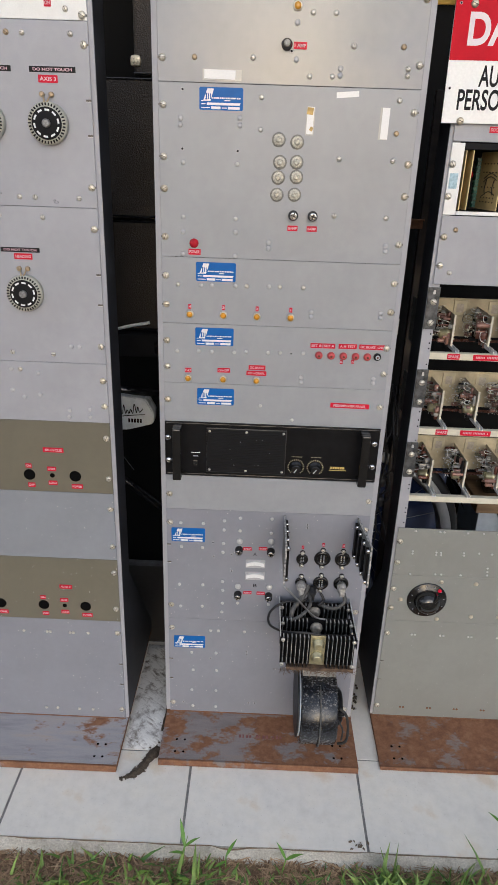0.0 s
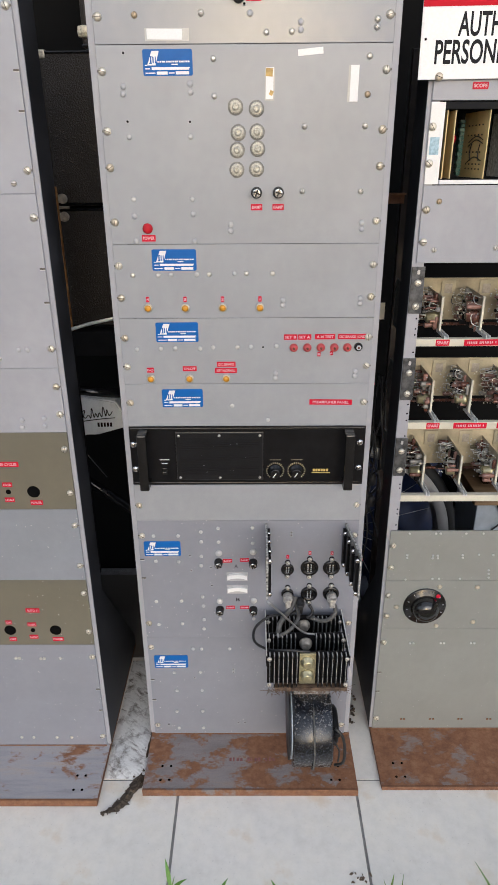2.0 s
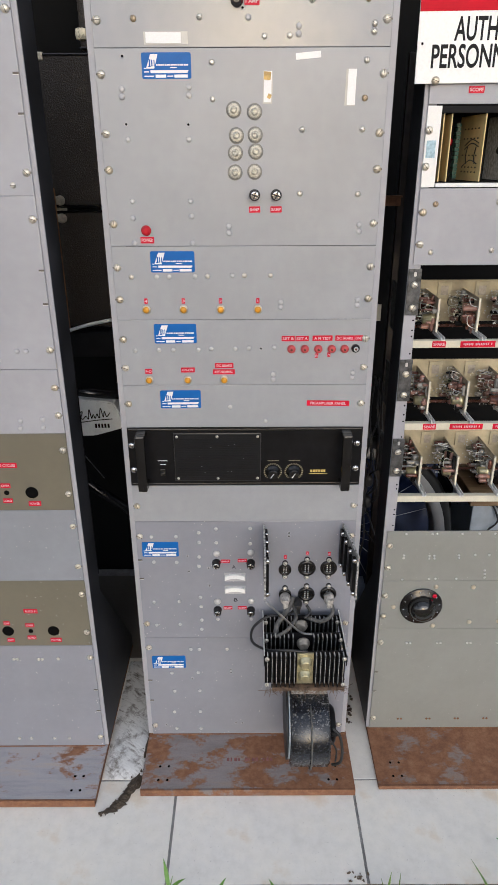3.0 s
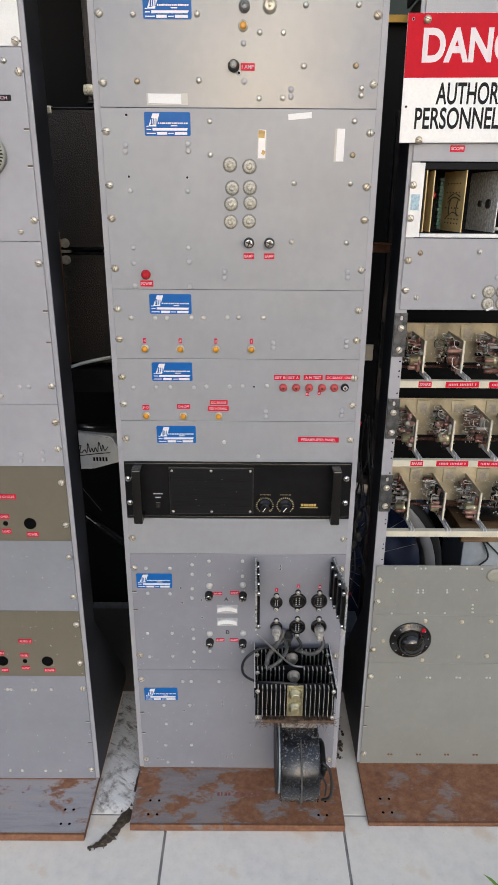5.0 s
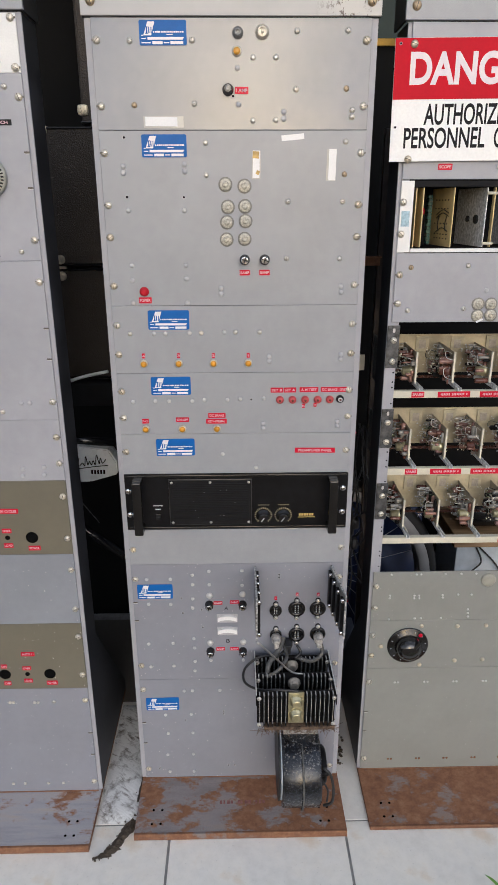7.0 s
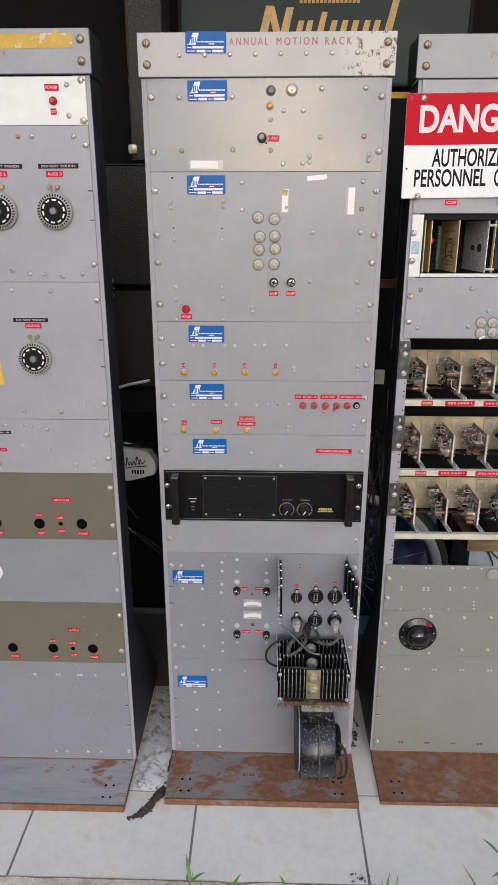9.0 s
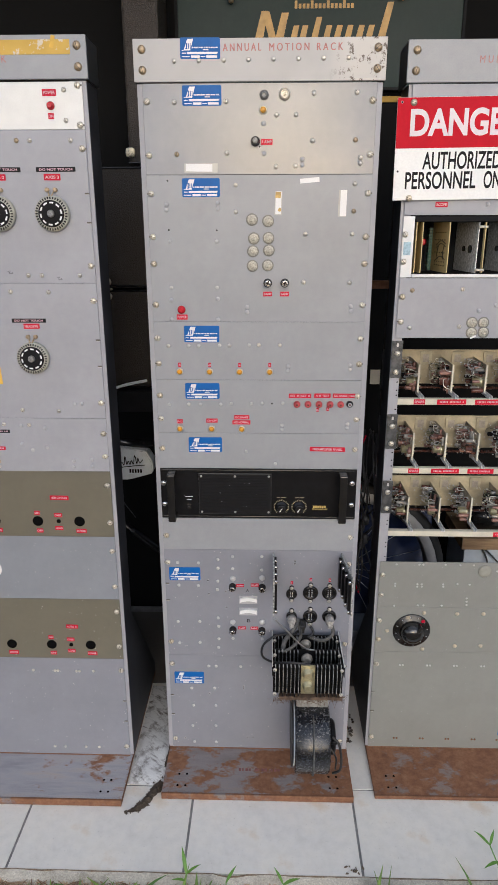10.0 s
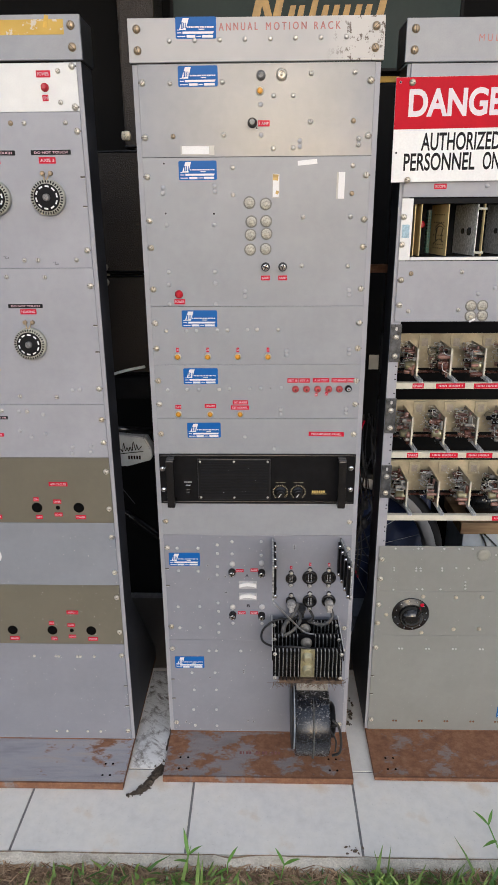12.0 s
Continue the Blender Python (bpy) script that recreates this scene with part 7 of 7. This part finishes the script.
def loose_cables():
    rng = random.Random(31)
    root = thing("cable_bundle", (0.30, 0.16, 0.35), "tangle of thin cables hanging behind the rack", "cables")
    for k in range(12):
        x = rng.uniform(-0.03, 0.02)
        pts = [(x, rng.uniform(0, 0.1), 0.55)]
        for j in range(5):
            pts.append((x + rng.gauss(0, 0.018), rng.uniform(0, 0.12), 0.55 - (j + 1) * 0.10 + rng.gauss(0, 0.01)))
        bm = bmesh.new()
        tube(bm, pts, rng.uniform(0.0012, 0.0028), 6)
        part("cable", bm, RED_TAPE if k == 3 else WIRE_WHITE if k == 6 else WIRE_BLACK, root)
    for k in range(6):
        bm = bmesh.new()
        lathe(bm, [(0.004, -0.016), (0.010, -0.012), (0.011, 0.008), (0.006, 0.016)], (-0.02 + 0.012 * (k % 3), 0.05, 0.19 + 0.02 * k), "Z", 12)
        part("connector", bm, WIRE_BLACK, root)


def rusty_bracket():
    root = thing("rusty_bracket", (0.345, 0.40, 1.282), "rusty steel angle bracket in the gap between the racks", "bracket")
    bm = bmesh.new()
    box(bm, -0.045, 0.024, -0.010, 0.012, 0.004, 0.008, 0.001)
    box(bm, -0.045, 0.024, 0.008, 0.012, -0.016, 0.004, 0.001)
    part("angle", bm, RUST_ALL, root)
    bm = bmesh.new()
    box(bm, 0.018, 0.050, 0.0125, 0.030, -1.282, 0.30, 0.002)
    part("post", bm, DARK_WOOD, root, "dark wooden post")


def chassis_backs():
    """Dark chassis boxes behind the middle and left racks' panels."""
    for x, y, z0, z1, w in ((0.0, 0.0, 1.24, 1.70, 0.20), (0.0, 0.0, 0.66, 1.20, 0.205), (-0.598, -0.036, 1.02, 1.70, 0.20), (-0.598, -0.036, 0.36, 0.98, 0.205)):
        root = thing("equipment_chassis", (x, y, z0), "dark metal chassis behind the rack panels", "chassis")
        bm = bmesh.new()
        box(bm, -w, w, 0.0040, 0.26, 0, z1 - z0, 0.003)
        part("body", bm, DULL_BLACK, root)


def black_drum():
    root = thing("black_canister", (0.83, 0.62, 0.4185), "dark round canister lying on the bench", "canister")
    bm = bmesh.new()
    lathe(bm, [(0.040, -0.10), (0.052, -0.095), (0.052, 0.095), (0.040, 0.10)], (0, 0, 0.052), "X", 32)
    part("body", bm, BLACK_PLASTIC, root)
    bm = bmesh.new()
    lathe(bm, [(0.0535, 0.060), (0.0535, 0.068)], (0, 0, 0.052), "X", 32)
    part("band", bm, WIRE_GREY, root)


black_drum()
tarpaulin()
plastic_tub()
shelf_unit()
card_tag()
blue_bundle()
loose_cables()
rusty_bracket()
chassis_backs()


def bar_sign():
    root = thing("bar_sign", (0.17, 0.770, 1.78), "dark green hanging bar sign with slanted gilt lettering", "sign")
    bm = bmesh.new()
    box(bm, -0.430, 0.430, 0, 0.028, 0.06, 0.62, 0.004)
    part("panel", bm, SIGN_TEAL, root, "dark green panel")
    bm = bmesh.new()
    for x0, x1, z0, z1 in ((-0.436, 0.436, 0.615, 0.625), (-0.436, 0.436, 0.055, 0.063), (-0.437, -0.428, 0.055, 0.625), (0.428, 0.437, 0.055, 0.625)):
        box(bm, x0, x1, -0.004, 0.028, z0, z1)
    part("frame", bm, DULL_BLACK, root, "thin dark frame")
    # the gilt word as plain slanted strokes
    strokes = [(-0.190, 0.105, 0.020), (-0.128, 0.100, 0.020), (-0.085, 0.066, 0.016), (-0.058, 0.066, 0.016), (-0.022, 0.088, 0.016), (0.014, 0.066, 0.016), (0.046, 0.066, 0.016), (0.078, 0.066, 0.016), (0.112, 0.066, 0.016), (0.142, 0.066, 0.016), (0.180, 0.125, 0.018)]
    for x, h, w in strokes:
        bm = bmesh.new()
        w *= 1.3
        q = [(x - w / 2, 0.165), (x + w / 2, 0.165), (x + w * 0.4 + h * 0.25, 0.165 + h), (x - w * 0.4 + h * 0.25, 0.165 + h)]
        f = [bm.verts.new((a, -0.003, z)) for a, z in q]
        b = [bm.verts.new((a, 0, z)) for a, z in q]
        bm.faces.new(f)
        for i in range(4):
            bm.faces.new((f[i], b[i], b[(i + 1) % 4], f[(i + 1) % 4]))
        part("gilt_stroke", bm, SIGN_GOLD, root)
    bm = bmesh.new()
    q = [(-0.172, 0.268), (-0.150, 0.268), (-0.120, 0.165), (-0.142, 0.165)]
    bm.faces.new([bm.verts.new((a, -0.0034, z)) for a, z in q])
    part("gilt_stroke", bm, SIGN_GOLD, root)
    bm = bmesh.new()
    bars(bm, [(-0.075 + i * 0.0120, -0.067 + i * 0.0120, 0.276, 0.288 + 0.008 * (i % 4 == 0)) for i in range(15)], 0.002, 0)
    part("small_print", bm, SIGN_GOLD, root, "line of small gilt script as bars")
    return root


bar_sign()


def flame_lamp(x, z, lit):
    root = thing("flame_lamp", (x, 0.770, z), "small flame-shaped orange lamp" if lit else "small unlit flame-shaped lamp", "lamp")
    bm = bmesh.new()
    lathe(bm, [(0.003, -0.011), (0.0075, -0.008), (0.0092, -0.001), (0.0075, 0.007), (0.003, 0.013), (0.0006, 0.018)], (0, -0.016, 0), "Z", 16)
    if lit:
        m, n, l, p = shader("glowing_orange_glass")
        p.inputs["Base Color"].default_value = (0.8, 0.3, 0.03, 1)
        p.inputs["Emission Color"].default_value = (1.0, 0.36, 0.04, 1)
        p.inputs["Emission Strength"].default_value = 0.55
    else:
        m = BRASS_BROWN
    part("bulb", bm, m, root)
    bm = bmesh.new()
    lathe(bm, [(0.006, -0.004), (0.006, 0.014)], (0, -0.002, 0), "Y", 12)
    box(bm, -0.003, 0.003, 0.002, 0.030, -0.004, 0.004)
    part("holder", bm, DULL_BLACK, root)


flame_lamp(0.414, 2.082, True)
flame_lamp(-0.095, 2.078, False)


def glow_bar():
    root = thing("glow_bar", (0.285, 0.118, 1.700), "bar across the gap with a warm glow in its yellow", "bar")
    bm = bmesh.new()
    # added bar; the warm glow in the gap is put into its yellow
    box(bm, -0.075, 0.065, 0, 0.006, -0.006, 0.006, 0.001)
    part("bar", bm, YELLOW_TAPE, root)


glow_bar()

# ---- weeds and grass ----
build_blades("dry_grass", STRAW, 13000, straw_spread, 0.045, 0.0040, "dry brown straw and leaf litter on the soil", 3.0)
build_blades("grass", GRASS, 1000, green_spread, 0.066, 0.0100, "green grass blades along the kerb", 1.05)
build_blades("low_grass", GRASS, 2300, low_spread, 0.032, 0.0085, "short matted green grass at the foot of the kerb", 1.7)
build_weed((-0.160, -0.405, -0.045), [(0.004, 0.012, 0.075, [(1.0, 20, 0.040, 1.3), (1.0, -70, 0.034, 0.8), (0.8, 100, 0.032, 0.6)])], "small green weed at the tile edge")
build_weed((0.055, -0.415, -0.045), [(0.010, 0.010, 0.065, [(1.0, 40, 0.032, 1.0), (1.0, -75, 0.040, 0.5)])], "small two-leaved green sprout at the kerb")
build_weed((-0.065, -0.41, -0.045), [(0.0, 0.010, 0.06, [(1.0, -40, 0.035, 0.9), (0.8, 120, 0.03, 0.3)])], "small green weed at the tile edge")
build_weed((0.570, -0.42, -0.045), [(-0.055, 0.02, 0.190, [(1.0, 60, 0.036, 0.9), (1.0, -30, 0.030, 0.9), (0.80, 110, 0.036, 0.2), (0.55, -60, 0.040, 0.5)]), (0.02, 0.02, 0.13, [(1.0, 10, 0.05, 1.0), (0.8, -90, 0.05, 0.6), (0.9, 90, 0.05, 0.6)])], "tall leafy green weed beside the kerb")


def litter():
    root = thing("paper_scrap", (-0.215, -0.435, -0.036), "crumpled scrap of white paper in the grass", "litter")
    bm = bmesh.new()
    rows = []
    for i in range(6):
        rows.append([bm.verts.new((0.009 * (i - 2.5), 0.006 * (j - 1), 0.006 * noise.noise(Vector((i * 1.3, j * 1.7, 4))) + 0.006)) for j in range(4)])
    for a, b in zip(rows, rows[1:]):
        for j in range(3):
            bm.faces.new((a[j], a[j + 1], b[j + 1], b[j]))
    part("scrap", bm, LABEL_WHITE, root)


litter()

# ---- tiles of the pavement ----
PITCH, FIRST = 0.4195, -0.587
for depth, y0 in ((0.2445, -0.3655), (0.4155, -0.1170), (0.4155, 0.3025)):
    bm = bmesh.new()
    box(bm, 0.0030, PITCH - 0.0030, 0, depth, -0.0042, 0, 0.0012)
    # back row: grime and shade are both in the tile colour
    tile_mesh = mesh_of("tile", bm, TILE_GRIMY_SHADED if y0 > 0.2 else TILE)
    for k in range(-5, 7):
        ob = new("tile", tile_mesh)
        ob.parent = pavement
        ob.location = (FIRST + k * PITCH, y0, 0.0001 * ((k * 3) % 4) - 0.0004)
